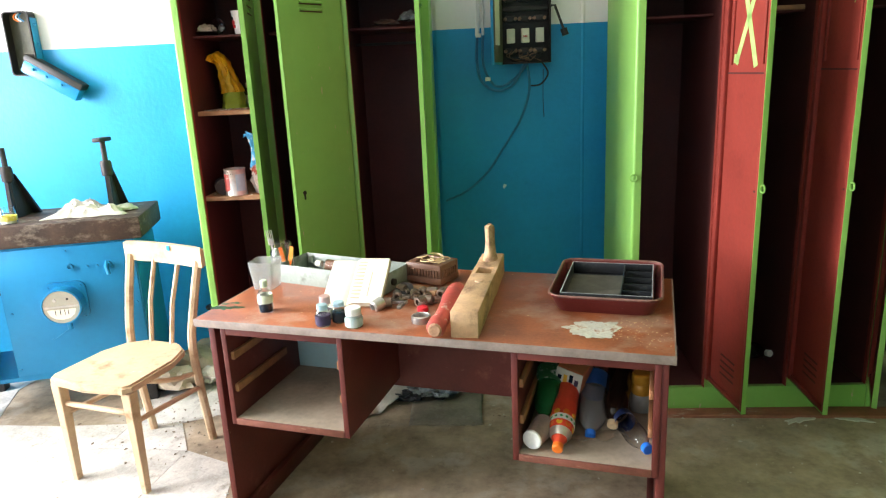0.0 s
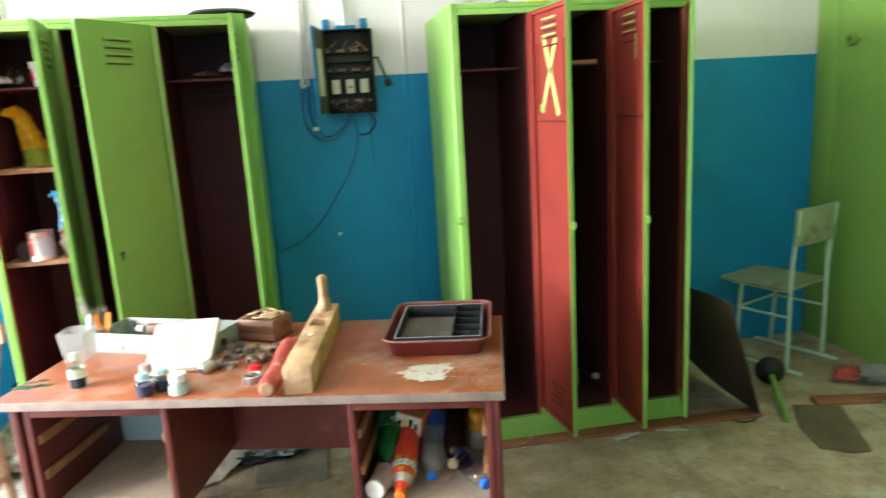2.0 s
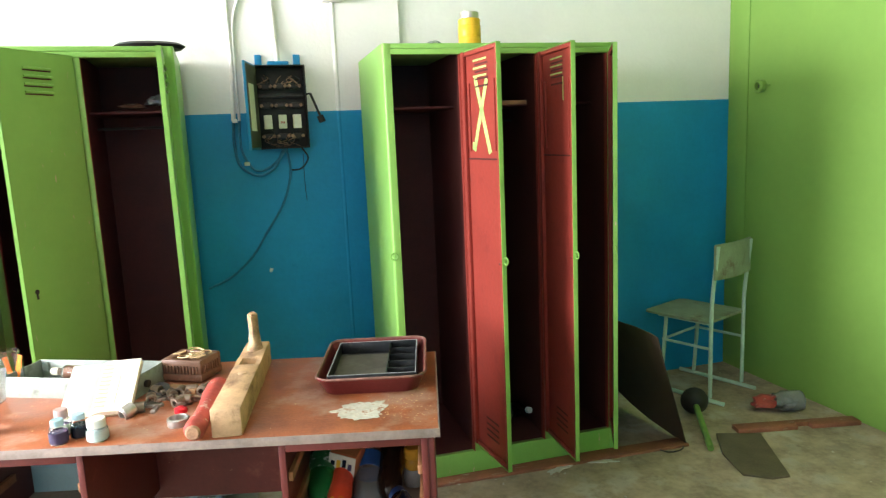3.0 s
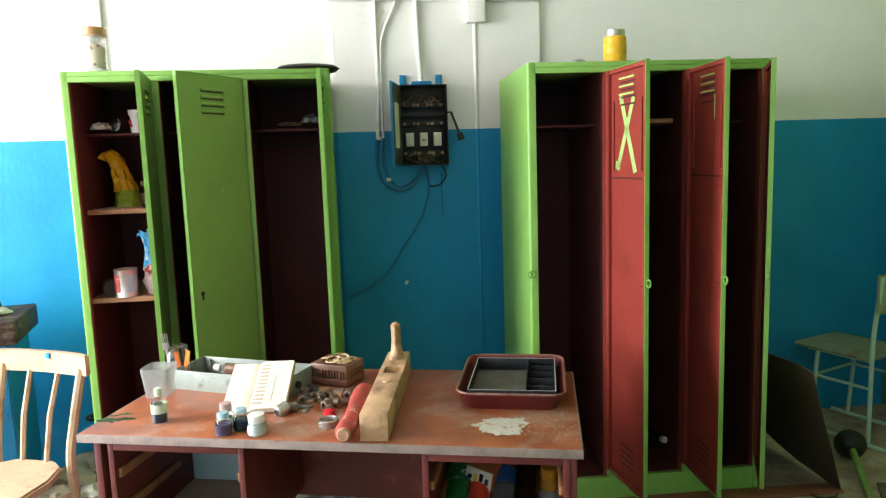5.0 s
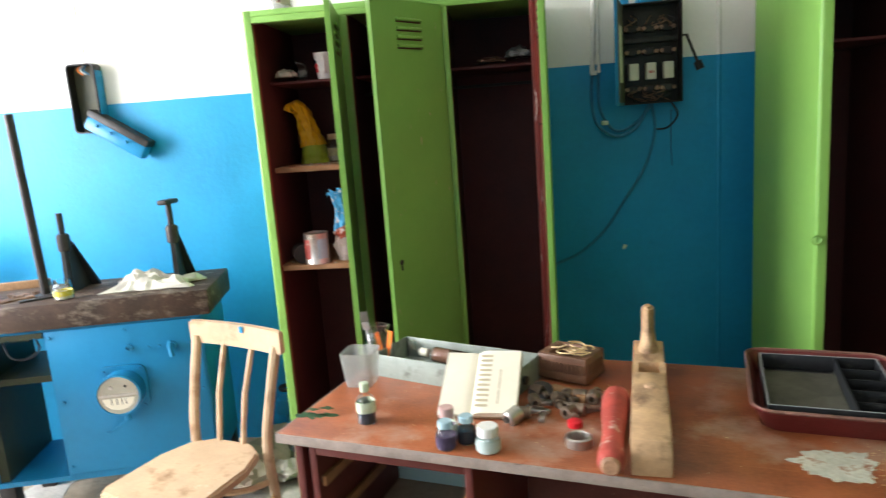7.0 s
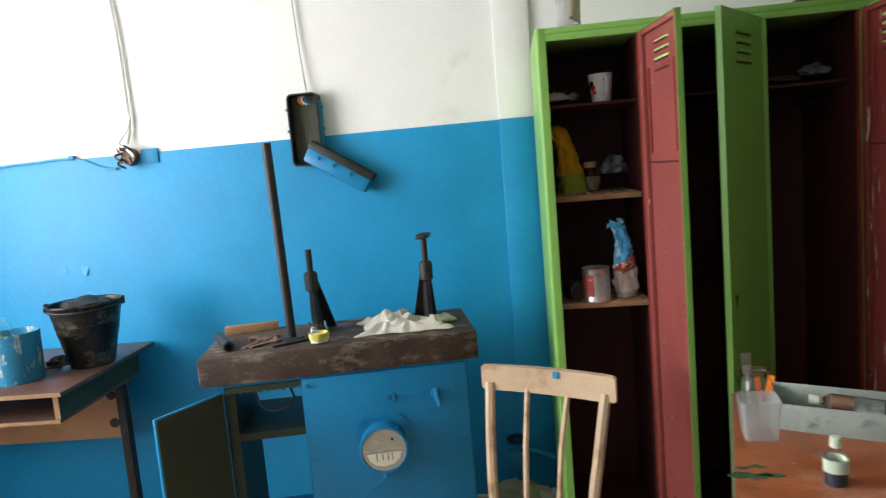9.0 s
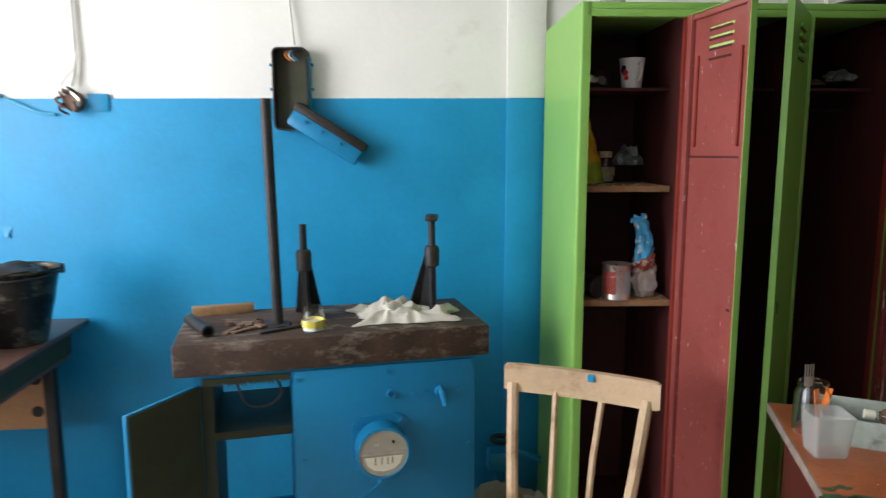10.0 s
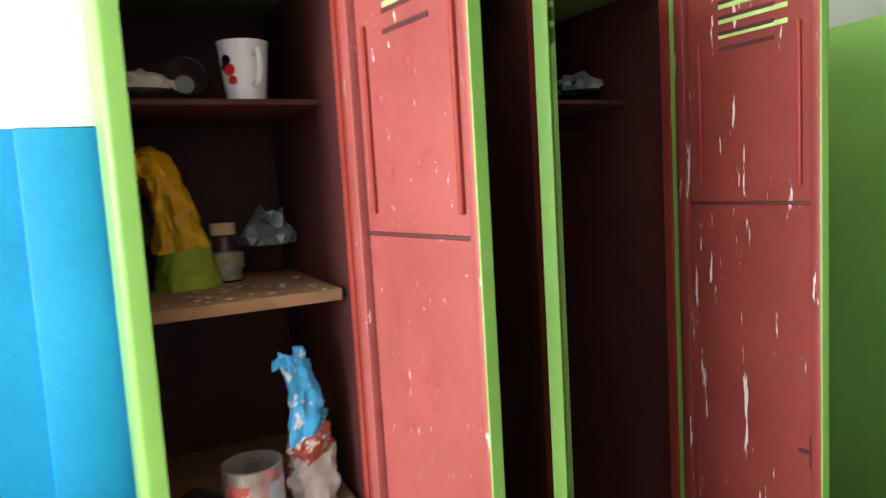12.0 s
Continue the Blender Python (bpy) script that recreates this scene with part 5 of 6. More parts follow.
tape(d_b[0], -0.2, 1.69, -0.075, 1.42, 0.024), tape(d_b[0], -0.1, 1.7, -0.215, 1.41, 0.026)
tape(d_b[0], -0.06, 1.44, -0.095, 1.435, 0.03)
for k in range(3):
    z = 1.838 - 0.072 - k * 0.03
    tape(d_b[0], -0.2, z, -0.085, z, 0.007), tape(d_b[1], -0.21, z, -0.095, z, 0.006)
    tape(d_a[0], -0.215, 1.853 - 0.072 - k * 0.026, -0.1, 1.853 - 0.072 - k * 0.026, 0.007)
tape(d_b[1], -0.215, 1.69, -0.215, 1.6, 0.006)
for k in range(4):
    tape(d_a[2], -0.225, 1.853 - 0.058 - k * 0.026, -0.09, 1.853 - 0.058 - k * 0.026, 0.008)
for door, w in zip(d_b, [b - a + 0.03 for a, b in B_OPENINGS]):
    rg = bmesh.new()
    tube(rg, [(-w - 0.012 + 0.014 * math.cos(a * math.pi / 7), -0.008, 1.008 + 0.014 * math.sin(a * math.pi / 7)) for a in range(15)], 0.003, 6)
    part("lock_ring", rg, GREEN, door)
lr = bmesh.new()
tube(lr, [(0.004 + 0.014 * math.cos(a * math.pi / 7), -0.003, 1.008 + 0.014 * math.sin(a * math.pi / 7)) for a in range(15)], 0.003, 6)
part("lock_ring", lr, GREEN, locker_b)
single("coat_batten", boxed(RIGHT_X + 0.36, RIGHT_X + 0.62, RIGHT_Y + 0.035, RIGHT_Y + 0.055, 1.603, 1.62, bevel=0.002), SHELFWOOD, "pale wooden batten across the locker bay", "batten")
ob = thing("glass_bottle", pose(1.333, 2.784, 0.129, 0, -14, -72), "empty clear bottle lying on the locker floor", "bottle")
glassy(part("shell", lathe(bmesh.new(), [(0, 0), (0.035, 0), (0.036, 0.12), (0.013, 0.17), (0.013, 0.2), (0.011, 0.2), (0.011, 0.17), (0.033, 0.12), (0.033, 0.004), (0, 0.004)], 18, m=Matrix.Rotation(radians(90), 4, "Y")), CLEAR, ob))
part("cap", rod(bmesh.new(), (0.19, 0, 0), (0.21, 0, 0), 0.015), WHITEPL, ob)
single("rag_heap", lumpy(bmesh.new(), (0.09, 0.12, 0.07), 8.3, 0.5, 3, 2.0, (0, 0, 0.05), 0.0), BLACK, "dark heap of rags on the locker floor", "rags", pose(1.27, 2.72, 0.092))

# shallow projection of the wall beside the first locker
for z0, z1, mt in ((0, DADO, BLUE), (DADO, TOP, WHITE)):
    part("wall_projection", boxed(-1.25, -1.1, NORTH - 0.014, NORTH - 0.001, z0, z1, bevel=0.005), mt, bpy.data.objects["wall_north"])

# ---- on top of the lockers ----
tj = thing("plastic_jar", pose(-0.973, 2.75, 1.875), "clear plastic jar with gold lid and torn label", "jar")
TJ = [(0, 0), (0.04, 0), (0.042, 0.005), (0.038, 0.03), (0.036, 0.08), (0.042, 0.135), (0.037, 0.148), (0.037, 0.152)]
glassy(part("shell", lathe(bmesh.new(), TJ + [(max(r - 0.002, 0), max(z, 0.002)) for r, z in TJ[::-1]], 24), PLASTIC, tj))
part("lid", lathe(bmesh.new(), [(0, 0.15), (0.045, 0.15), (0.045, 0.178), (0.042, 0.182), (0, 0.182)], 24), surface("gold_lid", (0.42, 0.25, 0.1), 0.4, metal=0.4, var=0.15), tj, "gold-brown screw lid")
bm = bmesh.new()
vs = [[bm.verts.new(((0.0425 if z > 0.1 else 0.039) * math.cos(radians(-100 + 14 * k)), (0.0425 if z > 0.1 else 0.039) * math.sin(radians(-100 + 14 * k)), z - 0.003 * k)) for k in range(7)] for z in (0.03, 0.06, 0.12)]
for a, b in zip(vs, vs[1:]):
    for k in range(6):
        bm.faces.new((a[k], a[k + 1], b[k + 1], b[k]))
part("label", bm, surface("torn_pale_label", (0.5, 0.46, 0.34), 0.6, var=0.2, scale=40, wear=(0.16, 0.05, 0.04), amount=0.42, wscale=(45, 45, 45), soft=0.05), tj, "torn pale label with maroon print")
single("flat_cap", lathe(bmesh.new(), [(0, 0), (0.12, 0), (0.135, 0.012), (0.12, 0.022), (0.05, 0.03), (0, 0.03)], 26), BLACK, "flat black lid on top of the locker", "lid", pose(-0.13, 2.79, 1.875) @ Matrix.Diagonal((1.0, 0.8, 1, 1)))
yt = thing("tape_wrapped_can", pose(1.155, 2.58, 1.847), "can wrapped in yellow tape with a silver top", "can")
part("wrapping", lathe(bmesh.new(), [(0, 0), (0.047, 0), (0.048, 0.04), (0.0465, 0.043), (0.048, 0.046), (0.048, 0.09), (0.046, 0.093), (0.047, 0.115), (0.043, 0.12), (0, 0.12)], 26), YELLOW, yt)
part("top_end", lathe(bmesh.new(), [(0, 0.12), (0.04, 0.12), (0.041, 0.145), (0.038, 0.147), (0, 0.145)], 24), TIN, yt, "silver top end")
single("paper_scrap", lumpy(bmesh.new(), (0.03, 0.02, 0.012), 2.3, 0.4, 2, 2.0, (0, 0, 0.008), 0.0), FOIL, "small crumpled scrap on the locker top", "scrap", pose(0.97, 2.5, 1.847))

# ---- switchgear on the wall ----
FACE = NORTH - 0.018
fb = thing("fuse_box", pose(0.39, FACE, 1.655), "open black fuse box with blue door and blue brackets", "fuse box")
bw, bh, bd = 0.119, 0.195, 0.085
part("back_plate", boxed(-bw, bw, -0.02, 0, -bh, bh, bevel=0.003), FUSEBLACK, fb)
for a in ((-bw, -bw + 0.005, -bh, bh), (bw - 0.005, bw, -bh, bh), (-bw + 0.005, bw - 0.005, -bh, -bh + 0.005), (-bw + 0.005, bw - 0.005, bh - 0.005, bh)):
    part("case_wall", boxed(a[0], a[1], -bd, -0.02, a[2], a[3], bevel=0.002), FUSEBLACK, fb)
for z in (0.1, 0.01, -0.135):
    for x in (-0.068, 0, 0.068):
        sk = part("fuse_clip", boxed(x - 0.022, x + 0.022, -0.05, -0.02, z - 0.014, z + 0.014, bevel=0.004), FUSEBLACK, fb)
        for dx in (-0.024, 0.024):
            part("contact", rod(bmesh.new(), (x + dx, -0.06, z), (x + dx, -0.02, z), 0.008, seg=10), RUSTY, sk)
for z in (0.055,):
    part("insulator_bar", boxed(-bw + 0.01, bw - 0.01, -0.05, -0.02, z - 0.01, z + 0.01, bevel=0.003), FUSEBLACK, fb)
for k, x in enumerate((-0.068, 0, 0.068)):
    fz = part("fuse", boxed(x - 0.019, x + 0.019, -0.075, -0.04, -0.1, -0.035, bevel=0.003), CREAM, fb, "white porcelain fuse")
    if k == 1:
        for j in range(3):
            part("marking", boxed(x - 0.01 + 0.007 * j, x - 0.005 + 0.007 * j, -0.0765, -0.0748, -0.076, -0.066), REDPAINT, fz)
rnd = random.Random(21)
for k in range(22):
    x, z = -0.08 + rnd.random() * 0.16, (-0.15 if k % 2 else 0.13) + rnd.random() * 0.03
    pts = [(x, -0.03, z), (x + rnd.uniform(-0.03, 0.03), -0.06, z - 0.02), (x + rnd.uniform(-0.04, 0.04), -0.05, z - 0.035), (x + rnd.uniform(-0.05, 0.05), -0.03, z - 0.02 if k % 2 == 0 else -0.185)]
    part("lead", tube(bmesh.new(), curve_pts(pts, 4), 0.0022, 5), RUSTY if k % 3 else WIREBLACK, fb)
dr = part("door", boxed(-0.2, 0, -0.012, 0, -bh, bh, bevel=0.003), BLUEMETAL, fb, "blue hinged door swung open", pose(-bw - 0.002, -bd + 0.006, 0, 0, 0, 76))
part("door_lining", boxed(-0.195, -0.005, -0.015, -0.012, -bh + 0.01, bh - 0.01), OLIVE, dr)
part("wiring_card", boxed(-0.175, -0.075, -0.016, -0.015, -0.11, 0.1), CREAM, dr)
for x in (-0.09, 0.09):
    part("bracket", boxed(x - 0.016, x + 0.016, -0.012, 0, bh, bh + 0.055, bevel=0.002), BLUEMETAL, fb)
part("gland", boxed(-0.05, 0.05, -0.06, -0.01, bh, bh + 0.02, bevel=0.006), BLUEMETAL, fb)
lv = part("lever", tube(bmesh.new(), [(bw, -0.05, 0.06), (bw + 0.02, -0.06, 0.062), (bw + 0.06, -0.075, -0.05)], 0.006, 8), STEEL, fb)
part("lever_knob", rod(bmesh.new(), (bw + 0.058, -0.075, -0.045), (bw + 0.068, -0.078, -0.075), 0.016, seg=14), BLACK, lv)


def cable(name, pts, r, mt, label, n=6):
    return single(name, tube(bmesh.new(), curve_pts(pts, n), r, 7), mt, label, "cable")


Y = FACE - 0.008
cable("supply_cable", [(0.178, Y, TOP), (0.177, Y, 2.4), (0.176, Y, 2.1), (0.178, Y, 1.85), (0.165, Y, 1.6)], 0.011, WIREWHITE, "white painted supply cable down the wall")
cable("supply_cable", [(0.31, Y, 2.6), (0.29, Y, 2.3), (0.21, Y, 2.1), (0.194, Y, 1.95), (0.192, Y, 1.6)], 0.007, WIREWHITE, "thin whitewashed cable beside the supply cable")
cable("supply_cable", [(0.372, Y, TOP), (0.377, Y, 2.3), (0.382, Y, 2.05), (0.39, Y - 0.02, 1.87)], 0.014, WIREWHITE, "thick whitewashed cable entering the fuse box")
cable("loop_cable", [(0.165, Y, 1.61), (0.16, Y, 1.48), (0.182, Y - 0.01, 1.385), (0.255, Y - 0.02, 1.338), (0.335, Y - 0.02, 1.37), (0.385, Y - 0.03, 1.46)], 0.0065, WIREBLUE, "blue painted cable looping under the fuse box")
cable("loop_cable", [(0.192, Y, 1.61), (0.19, Y, 1.47), (0.225, Y - 0.015, 1.385), (0.27, Y - 0.02, 1.358), (0.34, Y - 0.02, 1.392), (0.4, Y - 0.03, 1.46)], 0.006, WIREBLUE, "second blue painted cable looping under the fuse box")
cable("loop_cable", [(0.47, Y - 0.03, 1.465), (0.5, Y - 0.02, 1.41), (0.465, Y, 1.36), (0.41, Y, 1.355)], 0.004, WIREBLACK, "thin dark loop of wire")
cable("hanging_wire", [(0.4, Y - 0.02, 1.46), (0.412, Y, 1.34), (0.368, Y, 1.197), (0.277, Y, 1.056), (0.2, Y, 0.943), (0.095, Y, 0.851), (-0.02, Y, 0.8)], 0.006, surface("dark_blue_wire", (0.022, 0.16, 0.28), 0.45, var=0.2), "blue painted wire trailing across the wall")
for x, z in ((0.21, 1.395), (0.17, 1.6)):
    single("cable_tie", boxed(x - 0.013, x + 0.013, Y - 0.022, Y + 0.008, z - 0.009, z + 0.009, bevel=0.003), WIREWHITE, "strip of pale tape round the blue cables", "tape", None, "cable ties")
cable("dark_drip", [(0.48, FACE - 0.001, 1.43), (0.478, FACE - 0.001, 1.3), (0.482, FACE - 0.001, 1.2)], 0.0016, BLACK, "thin dark dribble on the blue wall")
conduit = thing("conduit", pose(0.67, FACE + 0.008, 0), "painted vertical pipe against the wall", "pipe")
part("lower_pipe", rod(bmesh.new(), (0, 0, 0), (0, 0, DADO), 0.012, seg=10), BLUE, conduit)
part("upper_pipe", rod(bmesh.new(), (0, 0, DADO), (0, 0, 2.15), 0.012, seg=10), WHITE, conduit)
single("junction_box", boxed(0.622, 0.716, FACE - 0.05, FACE, 2.15, 2.3, bevel=0.004), WHITE, "white painted junction box", "junction box")
single("trunking", boxed(-0.05, 0.3, FACE - 0.04, FACE, 2.26, 2.3, bevel=0.005), WHITE, "white painted horizontal trunking", "trunking")
single("trunking", boxed(0.725, 1.007, FACE - 0.025, FACE, 2.255, 2.285, bevel=0.005), WHITE, "white painted horizontal trunking", "trunking")
cable("supply_cable", [(0.3, Y, 2.27), (0.45, Y, 2.26), (0.6, Y, 2.275), (0.66, Y, 2.24)], 0.007, WIREWHITE, "whitewashed cable along the wall")
for k, (x, z, r) in enumerate(((0.281, 0.865, 0.008), (0.39, 0.875, 0.008), (0.382, 0.808, 0.005), (-3.2, 1.13, 0.02), (-3.306, 1.137, 0.012))):
    q = single("paint_peel", prism(bmesh.new(), blot(0, 0, r, r * 1.3, k + 0.2, 18, 0.8), 0, 0.0012), WHITE if k < 1 else BLUE, "flake of peeling paint on the wall", "paint flake", pose(x, FACE if x > -1 else NORTH - 0.003, z, 90 - (6 if k < 3 else 14), 0, 0), "paint flakes")

# switch box with hanging cover
sb = thing("switch_box", pose(-2.066, NORTH, 1.665), "open black switch box with its blue cover hanging loose", "switch box")
part("case_back", prism(bmesh.new(), round_rect(-0.065, 0.065, -0.15, 0.15, 0.02), 0, 0.01), OLIVE, sb, "", pose(0, 0, 0, 90, 0, 0))
bm = bmesh.new()
o, i = round_rect(-0.066, 0.066, -0.152, 0.152, 0.022), round_rect(-0.06, 0.06, -0.146, 0.146, 0.018)
rs = [[bm.verts.new((x, -d, z)) for x, z in q] for q, d in ((o, 0.0), (o, 0.06), (i, 0.06), (i, 0.01))]
for a, b in zip(rs, rs[1:]):
    for k in range(len(a)):
        bm.faces.new((a[k], a[(k + 1) % len(a)], b[(k + 1) % len(a)], b[k]))
part("case_rim", bm, BLACK, sb)
part("case_side", boxed(0.066, 0.07, -0.05, 0, -0.12, 0.12, bevel=0.001), BLUEMETAL, sb)
for x in (-0.072, 0.076):
    for z in (0.09, 0.0, -0.1):
        part("screw_lug", rod(bmesh.new(), (x, -0.035, z), (x + (0.008 if x > 0 else -0.008), -0.035, z), 0.006, seg=8), BLUEMETAL, sb)
cv = part("cover", boxed(0, 0.3, 0, 0.06, 0, 0.066, bevel=0.012), BLUEMETAL, sb, "blue cover hanging askew", pose(-0.02, -0.075, -0.127, 0, 32, 0))
part("cover_gasket", boxed(-0.003, 0.304, -0.004, 0.064, 0.0605, 0.094, bevel=0.008), BLACK, cv, "black open mouth of the cover")
for x in (0.06, 0.13, 0.21):
    part("cover_screw", rod(bmesh.new(), (x, 0.001, 0.042), (x, -0.012, 0.042), 0.007, seg=8), BLUEMETAL, cv)
for k, mt in enumerate((ORANGE, WHITEPL, WIREBLUE)):
    part("lead", tube(bmesh.new(), curve_pts([(-0.01 + 0.012 * k, -0.02, 0.15), (-0.02 + 0.014 * k, -0.04, 0.125), (0.0 + 0.014 * k, -0.035, 0.105)], 4), 0.003, 6), mt, sb)
cable("ceiling_wire", [(-2.08, NORTH - 0.01, TOP), (-2.09, NORTH - 0.012, 2.5), (-2.08, NORTH - 0.01, 2.2), (-2.07, NORTH - 0.012, 2.0), (-2.055, NORTH - 0.02, 1.83)], 0.005, WIREWHITE, "white wire dropping to the switch box")
# junction with wires at the far end
jb = thing("wire_junction", pose(-2.898, NORTH, 1.622), "blackened round wire junction with loose ends", "junction")
part("round_base", rod(bmesh.new(), (0, 0, 0), (0, -0.03, 0), 0.04, 0.034, 18), BAKELITE, jb)
rnd = random.Random(4)
for k in range(16):
    a = rnd.random() * 6.28
    part("wire_end", tube(bmesh.new(), curve_pts([(0.03 * math.cos(a), -0.03, 0.03 * math.sin(a)), (0.045 * math.cos(a + 0.5), -0.055, 0.045 * math.sin(a + 0.5)), (0.02 * math.cos(a + 1.2), -0.05, 0.05 * math.sin(a + 1.2))], 4), 0.005, 6), (TIN, BLACK, BAKELITE)[k % 3], jb)
part("painted_mount", boxed(0.05, 0.13, -0.008, 0, -0.035, 0.03, bevel=0.002), BLUE, jb)
cable("ceiling_wire", [(-2.9, NORTH - 0.01, TOP), (-2.91, NORTH - 0.01, 2.5), (-2.885, NORTH - 0.01, 2.15), (-2.88, NORTH - 0.012, 1.79), (-2.898, NORTH - 0.02, 1.68)], 0.008, WIREWHITE, "white painted wire dropping to the junction")
cable("ceiling_wire", [(-2.868, NORTH - 0.015, 1.8), (-2.89, NORTH - 0.02, 1.74), (-2.935, NORTH - 0.02, 1.69), (-2.915, NORTH - 0.02, 1.66)], 0.005, WIREWHITE, "loose twisted wire end by the junction")
cable("wall_wire", [(-2.97, NORTH - 0.01, 1.575), (-3.04, NORTH - 0.01, 1.585), (-3.18, NORTH - 0.008, 1.637), (-3.38, NORTH - 0.008, 1.636), (-3.56, NORTH - 0.008, 1.628), (-3.645, NORTH - 0.008, 1.585), (-3.672, NORTH - 0.008, 1.5), (-3.675, NORTH - 0.008, 1.38), (-3.685, NORTH - 0.01, 1.25), (-3.72, NORTH - 0.01, 1.18), (-3.8, NORTH - 0.01, 1.05)], 0.006, surface("sky_blue_cable", (0.06, 0.34, 0.52), 0.5, var=0.1), "sky-blue painted wire pinned along the paint line")
for x, z in ((-3.18, 1.642), (-3.562, 1.633), (-3.685, 1.25)):
    single("wire_clip", boxed(x - 0.014, x + 0.014, NORTH - 0.02, NORTH, z - 0.009, z + 0.009, bevel=0.003), WIREBLUE, "small dark clip holding the wire", "clip", None, "wire clips")

# ---- machine cabinet details and what stands on it ----
def on_bench(u, v, z=0.9, turn=0.0):
    return bench_at @ pose(u, v, z, 0, 0, turn)


mt_at = pose(0.592, 0.012, 0.535, 90, 0, 0)
meter = thing("meter", bench_at @ mt_at, "round blue panel meter with a yellowed dial", "meter")
part("flange", prism(bmesh.new(), round_rect(-0.088, 0.088, -0.086, 0.094, 0.035, 6), 0, 0.01, bevel=0.002), BLUEMETAL, meter)
part("housing", lathe(bmesh.new(), [(0.079, 0.01), (0.08, 0.06), (0.083, 0.072), (0.083, 0.082), (0.076, 0.084), (0.074, 0.08)], 32), BLUEMETAL, meter)
part("dial", lathe(bmesh.new(), [(0, 0.08), (0.0745, 0.08), (0.0745, 0.076), (0, 0.076)], 32), DIAL, meter, "yellowed dial behind dirty glass")
part("dial_divider", boxed(-0.07, 0.07, -0.002, 0.006, 0.08, 0.083), TIN, meter)
part("scale_window", prism(bmesh.new(), [(-0.058, -0.01), (0.058, -0.01), (0.05, -0.035), (0.03, -0.052), (0, -0.058), (-0.03, -0.052), (-0.05, -0.035)], 0.08, 0.0815), PAPER, meter)
for x in (-0.026, -0.006, 0.012, 0.026):
    part("scale_mark", boxed(x - 0.0015, x + 0.0015, -0.035, -0.012, 0.0815, 0.0822), BLACK, meter)
part("screw", rod(bmesh.new(), (-0.022, 0.034, 0.08), (-0.022, 0.034, 0.086), 0.007, seg=10), TIN, meter)
part("screw", rod(bmesh.new(), (0.03, 0.036, 0.08), (0.03, 0.036, 0.083), 0.005, seg=10), BLACK, meter)
for a in (48, 132, 228, 312):
    part("bolt", rod(bmesh.new(), (0.1 * math.cos(radians(a)), 0.1 * math.sin(radians(a)), 0.008), (0.1 * math.cos(radians(a)), 0.1 * math.sin(radians(a)), 0.016), 0.007, seg=6), BLUEMETAL, meter)
part("stem", rod(bmesh.new(), (0, -0.085, 0.02), (0, -0.125, 0.02), 0.011), BLUEMETAL, meter)
part("bent_rod", tube(bmesh.new(), curve_pts([(0.012, -0.115, 0.025), (-0.02, -0.135, 0.03), (-0.07, -0.165, 0.035), (-0.075, -0.158, 0.036)], 4), 0.004, 6), BLUEMETAL, meter)
part("socket_hole", lathe(bmesh.new(), [(0.008, 0), (0.015, 0), (0.015, 0.01), (0.008, 0.01), (0.008, 0)], 16, m=pose(0.63, 0.012, 0.695, 90, 0, 0)), BLUEMETAL, bench)
part("switch_lever", tube(bmesh.new(), [(0.785, 0.005, 0.705), (0.787, -0.02, 0.69), (0.795, -0.03, 0.655)], 0.009, 8), BLUEMETAL, bench)
part("switch_base", rod(bmesh.new(), (0.787, 0.012, 0.69), (0.787, -0.008, 0.69), 0.018, seg=14), BLUEMETAL, bench)
for x, z in ((0.35, 0.765), (0.62, 0.77), (0.885, 0.77), (0.35, 0.23), (0.885, 0.23), (0.7, 0.69), (0.74, 0.69), (0.85, 0.69), (0.36, 0.5), (0.88, 0.5)):
    part("bolt_head", rod(bmesh.new(), (x, 0.012, z), (x, 0.006, z), 0.007, seg=6), BLUEMETAL, bench)
part("loose_lead", tube(bmesh.new(), curve_pts([(0.17, 0.04, 0.765), (0.2, 0.02, 0.7), (0.26, 0.02, 0.69), (0.3, 0.03, 0.72), (0.29, 0.04, 0.76)], 5), 0.004, 6), WIREBLACK, bench)

pipe = single("steel_pipe", lathe(bmesh.new(), [(0, 0), (0.0165, 0), (0.0165, 0.34), (0.0175, 0.34), (0.0175, 0.345), (0.0165, 0.346), (0.0165, 0.705), (0.012, 0.705), (0.012, 0.68), (0, 0.68)], 16), STEEL, "dark steel pipe standing upright on the bench", "pipe", pose(-2.028, 2.665, 0.887, 1, -0.9, 0))
single("flange_plate", lathe(bmesh.new(), [(0.018, 0), (0.04, 0), (0.04, 0.006), (0.018, 0.008), (0.018, 0)], 20), STEEL, "round flange at the foot of the pipe", "flange", pose(-2.028, 2.665, 0.887))


